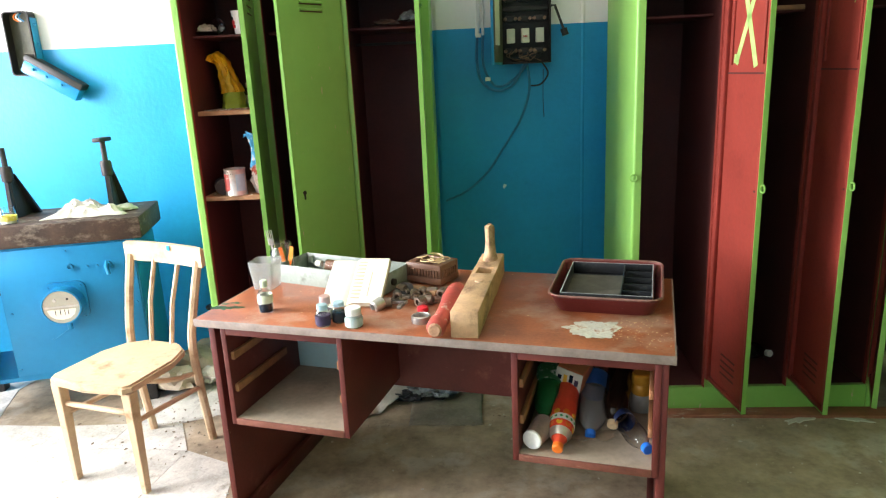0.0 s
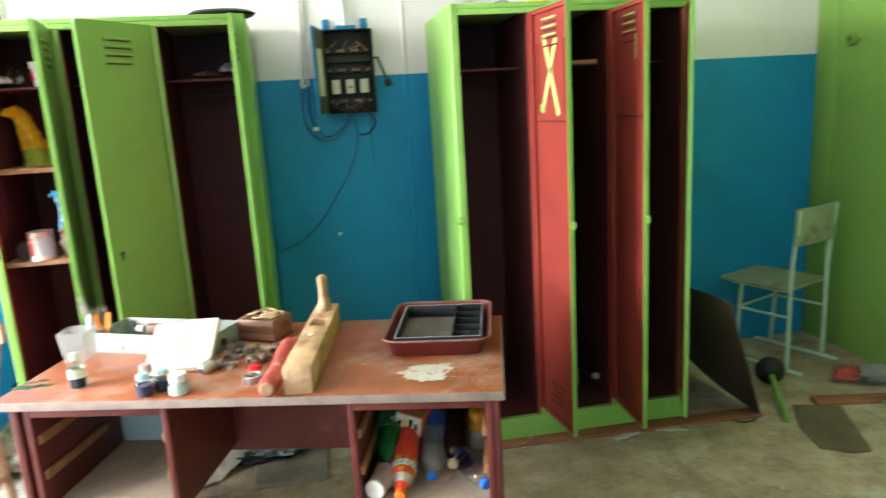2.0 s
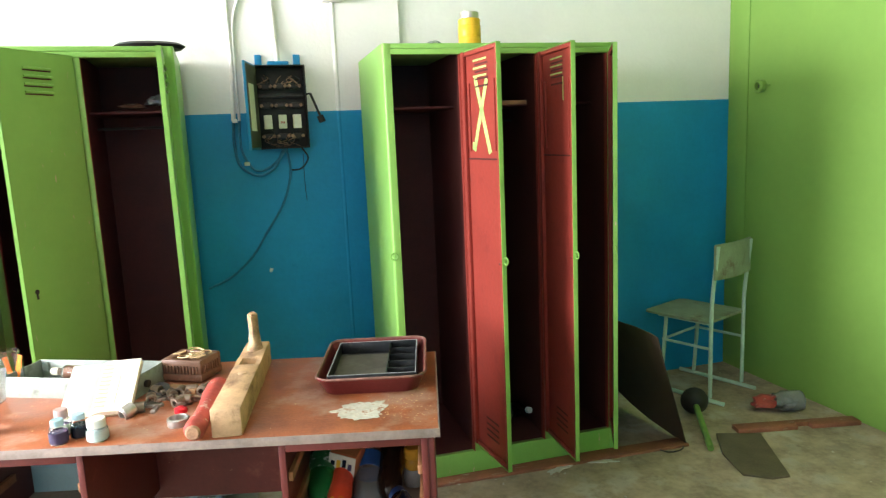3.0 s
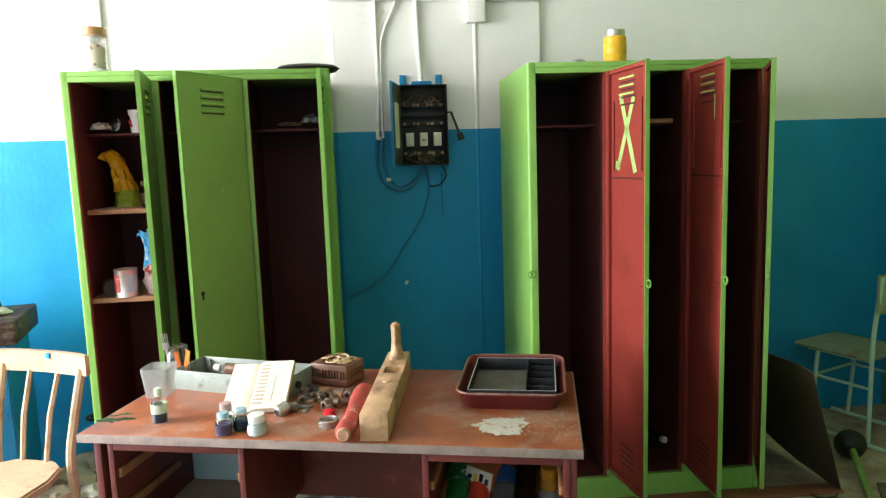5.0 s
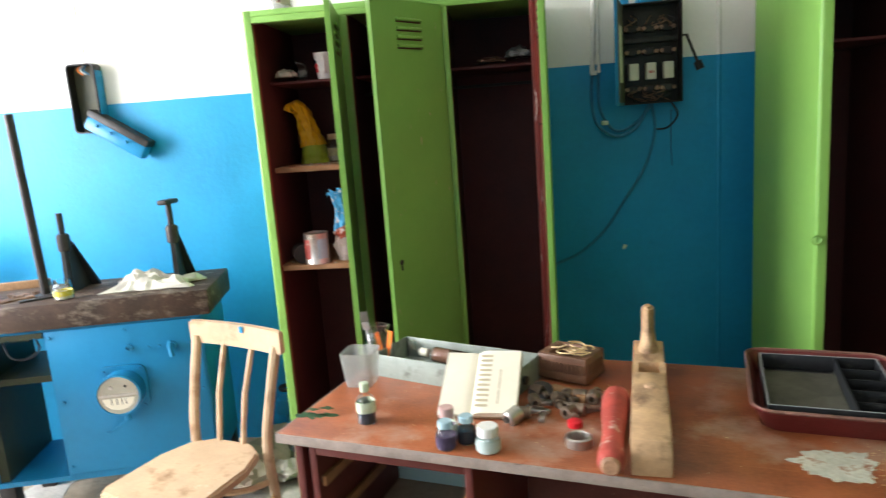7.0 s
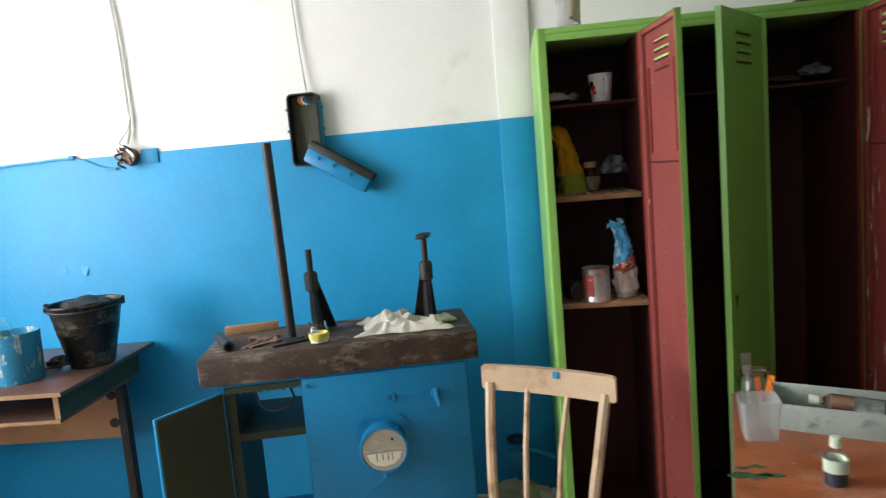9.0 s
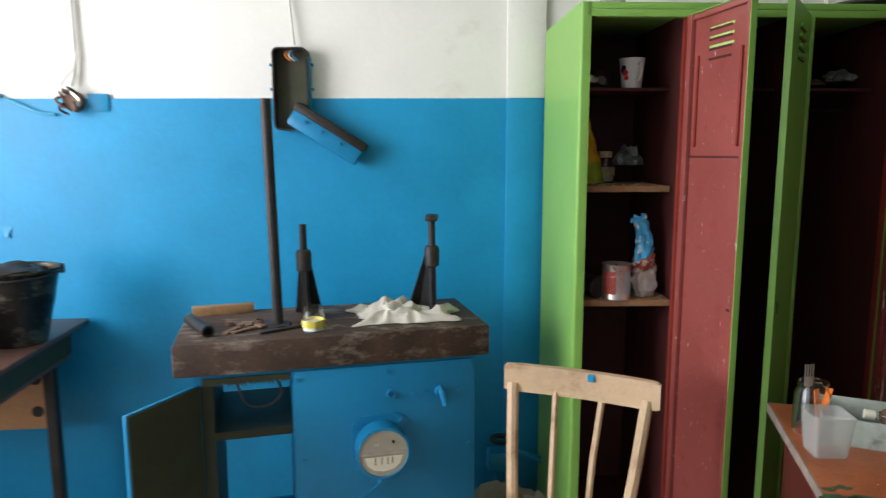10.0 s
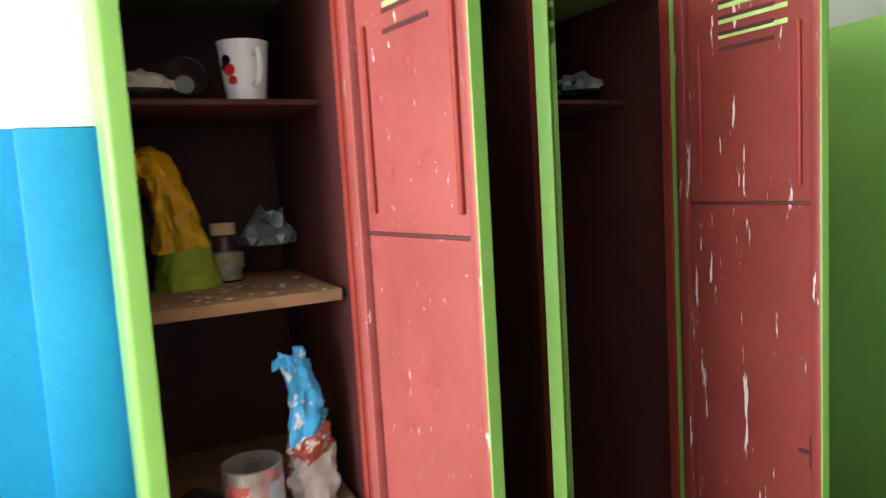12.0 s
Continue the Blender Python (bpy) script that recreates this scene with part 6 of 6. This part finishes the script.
def jack_stand(x, y, high, head, turn):
    js = thing("screw_jack", pose(x, y, 0.887, 0, 0, turn), "dark steel screw jack with a tapered leg", "jack", "screw jacks")
    bm2 = bmesh.new()
    vs = [[bm2.verts.new(p) for p in ((-0.03 + dx, -0.03, 0), (-0.03 + dx, 0.15, 0), (-0.03 + dx, 0.02, 0.2), (-0.03 + dx, -0.016, 0.2))] for dx in (0.022, 0.038)]
    bm2.faces.new(vs[0]), bm2.faces.new(vs[1][::-1])
    for k in range(4):
        bm2.faces.new((vs[0][k], vs[0][(k + 1) % 4], vs[1][(k + 1) % 4], vs[1][k]))
    part("leg", bm2, STEEL, js)
    flare = bmesh.new()
    vs = [[flare.verts.new(p) for p in ((-0.045, y0, 0), (0.045, y0, 0), (0.018, y0 * 0.2, 0.2), (-0.018, y0 * 0.2, 0.2))] for y0 in (0.128, 0.144)]
    flare.faces.new(vs[0]), flare.faces.new(vs[1][::-1])
    for k in range(4):
        flare.faces.new((vs[0][k], vs[0][(k + 1) % 4], vs[1][(k + 1) % 4], vs[1][k]))
    part("web_plate", flare, STEEL, js)
    part("sleeve", lathe(bmesh.new(), [(0.012, 0.16), (0.024, 0.17), (0.025, 0.225), (0.02, 0.235), (0.01, 0.235)], 16), STEEL, js)
    part("screw", rod(bmesh.new(), (0, 0, 0.03), (0, 0, high), 0.0115, seg=14), STEEL, js)
    if head:
        part("swivel_head", boxed(-0.045, 0.045, -0.02, 0.02, high, high + 0.018, bevel=0.005), STEEL, js, "", pose(0, 0, 0, 0, 0, 70))
    return js


jack_stand(-1.95, 2.711, 0.317, False, 5)
jack_stand(-1.539, 2.794, 0.32, True, 17)
yj = thing("ointment_jar", pose(-1.905, 2.6, 0.887), "small glass jar with a yellow label", "jar")
glassy(part("glass", lathe(bmesh.new(), [(0, 0), (0.032, 0), (0.034, 0.004), (0.034, 0.05), (0.03, 0.06), (0.031, 0.075), (0.028, 0.075), (0.027, 0.06), (0.031, 0.05), (0.031, 0.004), (0, 0.004)], 22), CLEAR, yj))
part("label", lathe(bmesh.new(), [(0.0344, 0.014), (0.035, 0.014), (0.035, 0.036), (0.0344, 0.036)], 22), surface("pale_yellow_label", (0.6, 0.5, 0.06), 0.6, var=0.2, scale=40, wear=(0.65, 0.63, 0.5), amount=0.42, wscale=(60, 60, 30), soft=0.1), yj)
part("contents", lathe(bmesh.new(), [(0, 0.004), (0.0305, 0.004), (0.0305, 0.028), (0, 0.028)], 20), CREAM, yj)
rag = bmesh.new()
n = 56
vs = [[None] * n for _ in range(n)]
for i in range(n):
    for j in range(n):
        x, y = (i / (n - 1) - 0.5), (j / (n - 1) - 0.5)
        k = 1 + 0.5 * noise.noise(Vector((x * 3, y * 3, 1.7))) + 0.09 * noise.noise(Vector((x * 8, y * 8, 2.7)))
        ridge = 1 - abs(noise.noise(Vector((x * 3.1 + 2.3, y * 4.4 - x, 3.4)))) * 2.4
        crease = 1 - abs(noise.noise(Vector((x * 7 + y * 2, y * 8 - x * 3, 5.5)))) * 2.6
        h = 0.034 * max(0, ridge) + 0.018 * max(0, crease) + 0.006 * abs(noise.noise(Vector((x * 20, y * 18, 7)))) + 0.05 * (0.6 - x) * (0.5 - abs(y))
        vs[i][j] = rag.verts.new((x * 0.33 * k + 0.01 * noise.noise(Vector((y * 6, x * 6, 8))), y * 0.2 * k, 0.003 + h * max(0, 1 - (2 * max(abs(x), abs(y))) ** 4)))
for i in range(n - 1):
    for j in range(n - 1):
        rag.faces.new((vs[i][j], vs[i + 1][j], vs[i + 1][j + 1], vs[i][j + 1]))
rg = single("rag", rag, RAG, "crumpled white cotton rag on the bench", "rag", pose(-1.625, 2.77, 0.887, 0, 0, 10))
sol = rg.modifiers.new("thickness", "SOLIDIFY")
sol.thickness = 0.002
single("wood_offcut", boxed(-0.1, 0.1, -0.018, 0.018, 0, 0.03, bevel=0.002), SHELFWOOD, "pale wooden batten on the bench", "batten", on_bench(0.12, 0.375, 0.9, 4))
single("tube_offcut", lathe(bmesh.new(), [(0.012, -0.095), (0.018, -0.095), (0.018, 0.095), (0.012, 0.095), (0.012, -0.095)], 14, m=Matrix.Translation((0, 0, 0.018)) @ Matrix.Rotation(radians(90), 4, "X")), STEEL, "short dark steel tube on the bench", "tube", on_bench(0.06, 0.16, 0.9, 22))
for k, (u, v, a, ln) in enumerate(((0.17, 0.14, 60, 0.12), (0.2, 0.12, 40, 0.1), (0.31, 0.1, 25, 0.15), (0.26, 0.16, -10, 0.12))):
    single("rusty_spanner", box(boxed(-ln / 2, ln / 2, -0.009, 0.009, 0, 0.008, bevel=0.002), ln / 2 - 0.01, ln / 2 + 0.018, -0.02, 0.02, 0, 0.01, bevel=0.004), RUSTY if k < 2 else STEEL, "flat rusty hand tool on the bench", "tool", on_bench(u, v, 0.9, a), "rusty tools")
rnd = random.Random(2)
for k in range(6):
    single("nut", rod(bmesh.new(), (0, 0, 0), (0, 0, 0.012), 0.012, seg=6), RUSTY, "rusty hexagonal nut on the bench", "nut", on_bench(0.14 + rnd.random() * 0.1, 0.13 + rnd.random() * 0.09, 0.9, rnd.random() * 60), "rusty nuts")

# ---- on the school desk ----
for z in (0.6, 0.47):
    part("plywood_hole", rod(bmesh.new(), (-0.15, -0.1425, z), (-0.15, -0.139, z), 0.022, seg=16), BLACK, table)
bk = thing("bucket", pose(-2.965, 2.86, 0.78, 0, 0, 20), "tar-blackened metal bucket with a bail handle", "bucket")
part("pail", lathe(bmesh.new(), [(0, 0.006), (0.08, 0.006), (0.083, 0), (0.086, 0.008), (0.109, 0.12), (0.115, 0.14), (0.117, 0.146), (0.116, 0.152), (0.12, 0.168), (0.122, 0.174), (0.121, 0.18), (0.138, 0.25), (0.144, 0.255), (0.143, 0.262), (0.136, 0.258), (0.083, 0.012), (0, 0.012)], 32), BUCKET, bk)
part("bail_handle", tube(bmesh.new(), [(0.147 * math.cos(radians(a)), -0.147 * math.sin(radians(a)), 0.25 - 0.012 * math.sin(radians(a))) for a in range(0, 181, 12)], 0.0035, 6), STEEL, bk)
for x in (-0.145, 0.145):
    part("ear", boxed(x - 0.006, x + 0.006, -0.012, 0.012, 0.235, 0.268, bevel=0.003), STEEL, bk)
single("black_bag_in_bucket", lumpy(bmesh.new(), (0.1, 0.1, 0.045), 1.3, 0.3, 3, 2.0, (0, 0, 0)), BLACK, "black film bulging from the bucket", "film", pose(-2.985, 2.88, 1.01))
pot = thing("paint_pot", pose(-3.145, 2.67, 0.78), "blue pot with peeling white paint runs", "pot")
part("shell", lathe(bmesh.new(), [(0, 0), (0.088, 0), (0.09, 0.004), (0.093, 0.185), (0.095, 0.19), (0.088, 0.19), (0.085, 0.006), (0, 0.006)], 32), BLUEPOT, pot)
vb = thing("vodka_bottle", pose(-3.177, 2.675, 0.79, 4, -5, 0), "clear glass bottle with a gold neck label", "bottle")
glassy(part("glass", lathe(bmesh.new(), [(0, 0), (0.042, 0), (0.043, 0.2), (0.036, 0.225), (0.015, 0.25), (0.014, 0.29), (0.012, 0.29), (0.012, 0.25), (0.033, 0.222), (0.04, 0.198), (0.039, 0.004), (0, 0.004)], 24), CLEAR, vb))
part("neck_label", lathe(bmesh.new(), [(0.0158, 0.243), (0.0165, 0.243), (0.0162, 0.272), (0.0155, 0.272)], 18), YELLOW, vb)
part("cap", lathe(bmesh.new(), [(0, 0.285), (0.0165, 0.285), (0.0165, 0.302), (0, 0.303)], 18), WHITEPL, vb)
single("lime_sponge", lumpy(bmesh.new(), (0.022, 0.018, 0.012), 2.7, 0.3, 2), LIMEFOIL, "lime-green scrap inside the blue pot", "scrap", pose(-3.162, 2.615, 0.965))
single("coal_lump", lumpy(bmesh.new(), (0.052, 0.035, 0.033), 6.1, 0.4, 3, 2.2, (0, 0, 0.026), 0.0), BLACK, "black shrivelled lump on the school desk", "lump", pose(-3.05, 2.775, 0.78))
cable("coiled_cord", [(-3.25, 2.72, 0.786), (-3.18, 2.8, 0.790), (-3.1, 2.83, 0.786), (-3.08, 2.8, 0.788), (-3.15, 2.78, 0.792), (-3.22, 2.84, 0.786), (-3.3, 2.82, 0.786)], 0.006, DUSTY, "grey coiled cord on the school desk")
cable("coiled_cord", [(-3.22, 2.63, 0.786), (-3.3, 2.7, 0.792), (-3.26, 2.76, 0.788), (-3.2, 2.7, 0.796), (-3.3, 2.64, 0.786)], 0.007, DUSTY, "grey coiled cord beside the blue pot")

# ---- clutter by the wall behind the bench ----
vl = thing("floor_valve", pose(-1.27, 3.12, 0), "blue painted pipe valve low on the wall", "valve")
part("riser", rod(bmesh.new(), (0, 0, 0), (0, 0, 0.24), 0.02), BLUEMETAL, vl)
part("valve_body", boxed(-0.05, 0.05, -0.04, 0.04, 0.17, 0.25, bevel=0.012), BLUEMETAL, vl)
part("cross_pipe", tube(bmesh.new(), curve_pts([(-0.05, 0, 0.22), (0.06, 0, 0.24), (0.15, 0, 0.21), (0.22, 0, 0.2)], 4), 0.014), BLUEMETAL, vl)
part("handwheel", lathe(bmesh.new(), [(0.02, 0.29), (0.04, 0.288), (0.043, 0.295), (0.04, 0.302), (0.02, 0.3), (0.02, 0.29)], 16), BLACK, vl)
rnd = random.Random(17)
for k in range(9):
    r = 0.04 + rnd.random() * 0.06
    single("rubble_lump", lumpy(bmesh.new(), (r * 1.3, r, r * 0.9), k * 1.9, 0.5, 3, 2.0, (0, 0, r * 0.6), 0.0), (PLASTERBIT, FOIL, DUSTY)[k % 3], "dusty lump of rubble and film by the locker", "rubble", pose(-1.36 + rnd.random() * 0.24, 2.72 + rnd.random() * 0.32, 0.0), "rubble heap")

# ---- under the desk ----
cb = bmesh.new()
pts = [(0.0, 0.0, 0.0), (0.11, 0.06, 0.0), (0.25, 0.235, 0.055), (0.1, 0.25, 0.06), (0.03, 0.17, 0.02)]
cb.faces.new([cb.verts.new(p) for p in pts])
bmesh.ops.triangulate(cb, faces=cb.faces[:])
bmesh.ops.subdivide_edges(cb, edges=cb.edges[:], cuts=9, use_grid_fill=True)
for v in cb.verts:
    v.co.z += 0.03 * abs(noise.noise(v.co * 8)) + 0.012 * noise.noise(v.co * 25) + 0.006
sh = single("cardboard_sheet", cb, CARDBOARD, "bent grubby cardboard sheet under the desk", "cardboard", pose(-0.43, 2.4, 0, 0, 0, 0))
sh.modifiers.new("thickness", "SOLIDIFY").thickness = 0.003
fs = bmesh.new()
ring = [fs.verts.new((x, y, 0.004)) for x, y in ((-0.186, 2.344), (0.128, 2.344), (0.13, 2.641), (-0.19, 2.65))]
fs.faces.new(ring)
bmesh.ops.subdivide_edges(fs, edges=fs.edges[:], cuts=24, use_grid_fill=True)
for v in fs.verts:
    v.co.z += 0.006 * abs(noise.noise(v.co * 9)) + 0.004 * abs(noise.noise(v.co * 26))
    v.co.x += 0.02 * noise.noise(Vector((v.co.y * 7, v.co.x * 5, 3)))
    v.co.y += 0.015 * noise.noise(Vector((v.co.x * 7, v.co.y * 5, 8)))
single("film_sheet", fs, surface("dusty_dark_film", (0.19, 0.165, 0.125), 0.4, var=0.4, scale=8, bump=0.15, wear=(0.3, 0.28, 0.23), amount=0.4, wscale=(9, 9, 9), soft=0.25), "thin dusty dark plastic film lying on the floor", "film").modifiers.new("thickness", "SOLIDIFY").thickness = 0.0015
single("dark_film", lumpy(bmesh.new(), (0.06, 0.035, 0.03), 9.4, 0.7, 4, 2.6, (0, 0, 0.02), 0.0), WIREBLACK, "crumpled dark film on the floor", "film", pose(-0.2, 2.57, 0))
single("foil_sheet", lumpy(bmesh.new(), (0.1, 0.05, 0.05), 3.9, 0.8, 4, 3.2, (0, 0, 0.03), 0.0), FOIL, "crumpled silvery film on the floor", "film", pose(-0.09, 2.6, 0))
single("foil_sheet", lumpy(bmesh.new(), (0.06, 0.03, 0.06), 5.2, 0.8, 4, 3.2, (0, 0, 0.03), 0.0), FOIL, "crumpled silvery film against the locker plinth", "film", pose(-0.03, 2.615, 0))

# ---- the east corner ----
stub = thing("pipe_stub", pose(EAST, 2.954, 1.688, 0, -90, 0), "short green pipe stub on the green wall", "pipe stub")
part("ring", lathe(bmesh.new(), [(0.018, 0), (0.034, 0), (0.036, 0.03), (0.03, 0.036), (0.02, 0.036), (0.018, 0)], 20), WALL_GREEN, stub)
part("bore", lathe(bmesh.new(), [(0, 0.012), (0.0185, 0.012), (0.0185, 0.01), (0, 0.01)], 16), BLACK, stub)
part("pin", rod(bmesh.new(), (0, -0.035, 0.015), (0, -0.075, 0.015), 0.004, seg=8), WALL_GREEN, stub)
part("corner_strip", boxed(EAST - 0.006, EAST, NORTH - 0.16, NORTH - 0.004, 0.03, TOP, bevel=0.001), WALL_GREEN, ew)


def school_chair(at):
    """A steel-tube chair: local +x points forward, origin under the seat's middle."""
    sc = thing("school_chair", at, "old pale green tube-frame chair with worn plywood", "chair")
    part("seat", prism(bmesh.new(), round_rect(-0.17, 0.235, -0.19, 0.19, 0.03), 0.442, 0.454, bevel=0.003), CHAIR_PLY, sc, "worn greenish plywood seat")
    back = bmesh.new()
    n = 8
    arc = [(-0.19 - 0.02 * math.cos((k / n - 0.5) * math.pi), -0.185 + 0.37 * k / n) for k in range(n + 1)]
    prism(back, [(x - 0.005, y) for x, y in arc] + [(x + 0.005, y) for x, y in arc[::-1]], 0.68, 0.87, bevel=0.003)
    part("backrest", back, CHAIR_PLY, sc, "scuffed pale green plywood backrest")
    for y in (-0.17, 0.17):
        part("rear_post", tube(bmesh.new(), curve_pts([(-0.17, y, 0.03), (-0.17, y, 0.45), (-0.175, y, 0.6), (-0.2, y, 0.86)], 5), 0.011, 8), CHAIR_PALE, sc)
        part("front_leg", rod(bmesh.new(), (0.13, y, 0.02), (0.1, y, 0.45), 0.011, seg=8), CHAIR_PALE, sc)
        part("skid", rod(bmesh.new(), (-0.25, y, 0.013), (0.22, y, 0.013), 0.012, seg=8), CHAIR_PALE, sc)
        part("seat_rail", rod(bmesh.new(), (-0.17, y, 0.44), (0.15, y, 0.44), 0.01, seg=8), CHAIR_PALE, sc)
        part("side_brace", rod(bmesh.new(), (-0.17, y, 0.3), (0.11, y, 0.3), 0.008, seg=8), CHAIR_PALE, sc)
    part("cross_tube", rod(bmesh.new(), (0.12, -0.17, 0.3), (0.12, 0.17, 0.3), 0.008, seg=8), CHAIR_PALE, sc)
    return sc


school_chair(pose(2.593, 2.92, 0, 0, 0, 112))
lp = bmesh.new()
prism(lp, [(0.01, 0.0), (0.15, 0.012), (0.3, 0.02), (0.44, 0.05), (0.6, 0.12), (0.6, 0.64), (0.115, 0.675), (-0.03, 0.69), (-0.158, 0.69), (-0.185, 0.68), (-0.135, 0.524), (-0.07, 0.276)], 0, 0.004)
up = Vector((-0.24, 0, 0.5)).normalized()
lm = Matrix((Vector((0, 1, 0)), up, Vector((0, 1, 0)).cross(up))).transposed().to_4x4()
lm.translation = (2.07, 2.31, 0.0)
single("leaning_sheet", lp, RUSTSHEET, "brown rusty metal sheet leaning on the locker", "metal sheet", lm)
single("floor_sheet", prism(bmesh.new(), [(-0.03, 0.02), (0.16, -0.06), (-0.02, -0.43), (-0.1, -0.42), (-0.19, -0.35), (-0.14, -0.16)], 0, 0.009), surface("dull_brown_sheet", (0.13, 0.1, 0.065), 0.6, metal=0.2, var=0.3, scale=7, bump=0.15), "brown-grey metal sheet lying on the floor", "metal sheet", pose(2.3, 2.34, 0.0))
plg = thing("plunger", pose(2.33, 2.6, 0.0, 0, 0, -118), "rubber plunger with green handle lying on floor", "plunger")
part("rubber_cup", lathe(bmesh.new(), [(0, 0.06), (0.03, 0.055), (0.06, 0.03), (0.07, 0), (0.062, 0), (0.05, 0.03), (0, 0.05)], 22, m=Matrix.Translation((-0.02, 0, 0.068)) @ Matrix.Rotation(radians(80), 4, "Y")), BLACK, plg)
part("handle", rod(bmesh.new(), (0.04, 0, 0.06), (0.43, 0, 0.018), 0.015), surface("green_stick_paint", (0.16, 0.26, 0.06), 0.5, var=0.3, scale=14), plg, "green painted wooden stick")
gj = thing("dusty_jar", pose(2.86, 2.44, 0.0, 0, 0, 160), "dusty glass jar lying on its side", "jar")
part("jar_shell", lathe(bmesh.new(), [(0, 0), (0.05, 0), (0.053, 0.006), (0.053, 0.1), (0.04, 0.12), (0.042, 0.14), (0.036, 0.14), (0.034, 0.12), (0.048, 0.1), (0.048, 0.006), (0, 0.006)], 22, m=Matrix.Translation((0, 0, 0.053)) @ Matrix.Rotation(radians(90), 4, "Y")), PLASTIC, gj)
single("red_rag", lumpy(bmesh.new(), (0.09, 0.06, 0.04), 4.6, 0.5, 3, 2.0, (0, 0, 0.03), 0.0), REDPAINT, "dusty red rag on the floor", "rag", pose(2.72, 2.52, 0))
single("dark_rag", lumpy(bmesh.new(), (0.06, 0.05, 0.04), 5.6, 0.5, 3, 2.0, (0, 0, 0.03), 0.0), BLACK, "dark scrap beside the red rag", "rag", pose(2.78, 2.47, 0))
bd = bmesh.new()
box(bd, 0, 0.3, -0.035, 0.035, 0, 0.022, bevel=0.003), box(bd, 0.37, 0.62, -0.035, 0.035, 0, 0.022, bevel=0.003), box(bd, 0.29, 0.38, 0.0, 0.035, 0, 0.022, bevel=0.003)
single("threshold_board", bd, OLDBOARD, "chipped red-brown threshold board on the floor", "board", pose(2.38, 2.36, 0.0, 0, 0, -13))
single("threshold_board", boxed(0, 1.36, -0.04, 0.04, 0, 0.014, bevel=0.003), OLDBOARD, "chipped red-brown board in front of the locker", "board", pose(0.72, 2.42, 0.0, 0, 0, -3.2))
for k, (x, y, a) in enumerate(((1.42, 2.33, 20), (1.6, 2.33, -25))):
    single("paper_strip", prism(bmesh.new(), blot(0, 0, 0.07, 0.018, k + 4.2, 30, 0.8), 0, 0.004), RAG, "dirty white paper strip on the floor", "paper", pose(x, y, 0.001, 0, 0, a), "paper strips")
cable("floor_wire", [(1.9, 2.36, 0.006), (1.95, 2.28, 0.006), (2.03, 2.29, 0.006), (2.06, 2.36, 0.006)], 0.003, WIREBLACK, "short bent black wire on the floor")

# ---- worn floor covering and debris, last ----
floor_ob = bpy.data.objects["floor"]
rnd = random.Random(31)
NX, NY, STEP = 8, 7, 0.33
corner = {(i, j): (-2.75 + STEP * i + rnd.uniform(-0.1, 0.1), 0.85 + STEP * j + rnd.uniform(-0.1, 0.1)) for i in range(NX + 1) for j in range(NY + 1)}
for i in range(NX):
    for j in range(NY):
        if rnd.random() < 0.22 or corner[i, j][0] > -1.05:
            continue
        quad = [corner[i, j], corner[i + 1, j], corner[i + 1, j + 1], corner[i, j + 1]]
        cx, cy = sum(q[0] for q in quad) / 4, sum(q[1] for q in quad) / 4
        loc = [((x - cx) * 0.993, (y - cy) * 0.993) for x, y in quad]
        part("tile", prism(bmesh.new(), loc, 0, 0.002 + rnd.random() * 0.0015), TILE, floor_ob, "", pose(cx, cy, 0.0, rnd.uniform(-0.12, 0.12), rnd.uniform(-0.12, 0.12), rnd.uniform(-0.4, 0.4)))
bm = bmesh.new()
for k in range(700):
    x, y = rnd.uniform(-2.6, 2.9), rnd.uniform(0.9, 3.1)
    r = 0.0015 + 0.005 * rnd.random() ** 4
    bmesh.ops.create_icosphere(bm, subdivisions=1, radius=r, matrix=Matrix.Translation((x, y, 0.004 + r * 0.3)) @ Matrix.Rotation(rnd.random() * 3, 4, "Z") @ Matrix.Diagonal((1.4, 0.9, 0.5, 1)))
tagged(single("floor_grit", bm, PLASTERBIT, "scattered plaster grit on the floor", "grit"), kind="stuff")

bm = bmesh.new()
for k in range(420):
    x, y = (rnd.gauss(-1.15, 0.22), rnd.gauss(2.45, 0.2)) if k % 3 else (rnd.uniform(-0.9, 2.0), rnd.gauss(2.42, 0.07))
    if y > 2.64 or y < 1.7:
        continue
    r = 0.0012 + 0.005 * rnd.random() ** 4
    bmesh.ops.create_icosphere(bm, subdivisions=1, radius=r, matrix=Matrix.Translation((x, y, 0.004 + r * 0.3)) @ Matrix.Rotation(rnd.random() * 3, 4, "Z") @ Matrix.Diagonal((1.6, 0.9, 0.5, 1)))
tagged(single("floor_dirt", bm, surface("dark_crumbs", (0.17, 0.13, 0.09), 0.95, var=0.4, scale=30), "dark crumbs of dirt strewn before the lockers", "dirt"), kind="stuff")
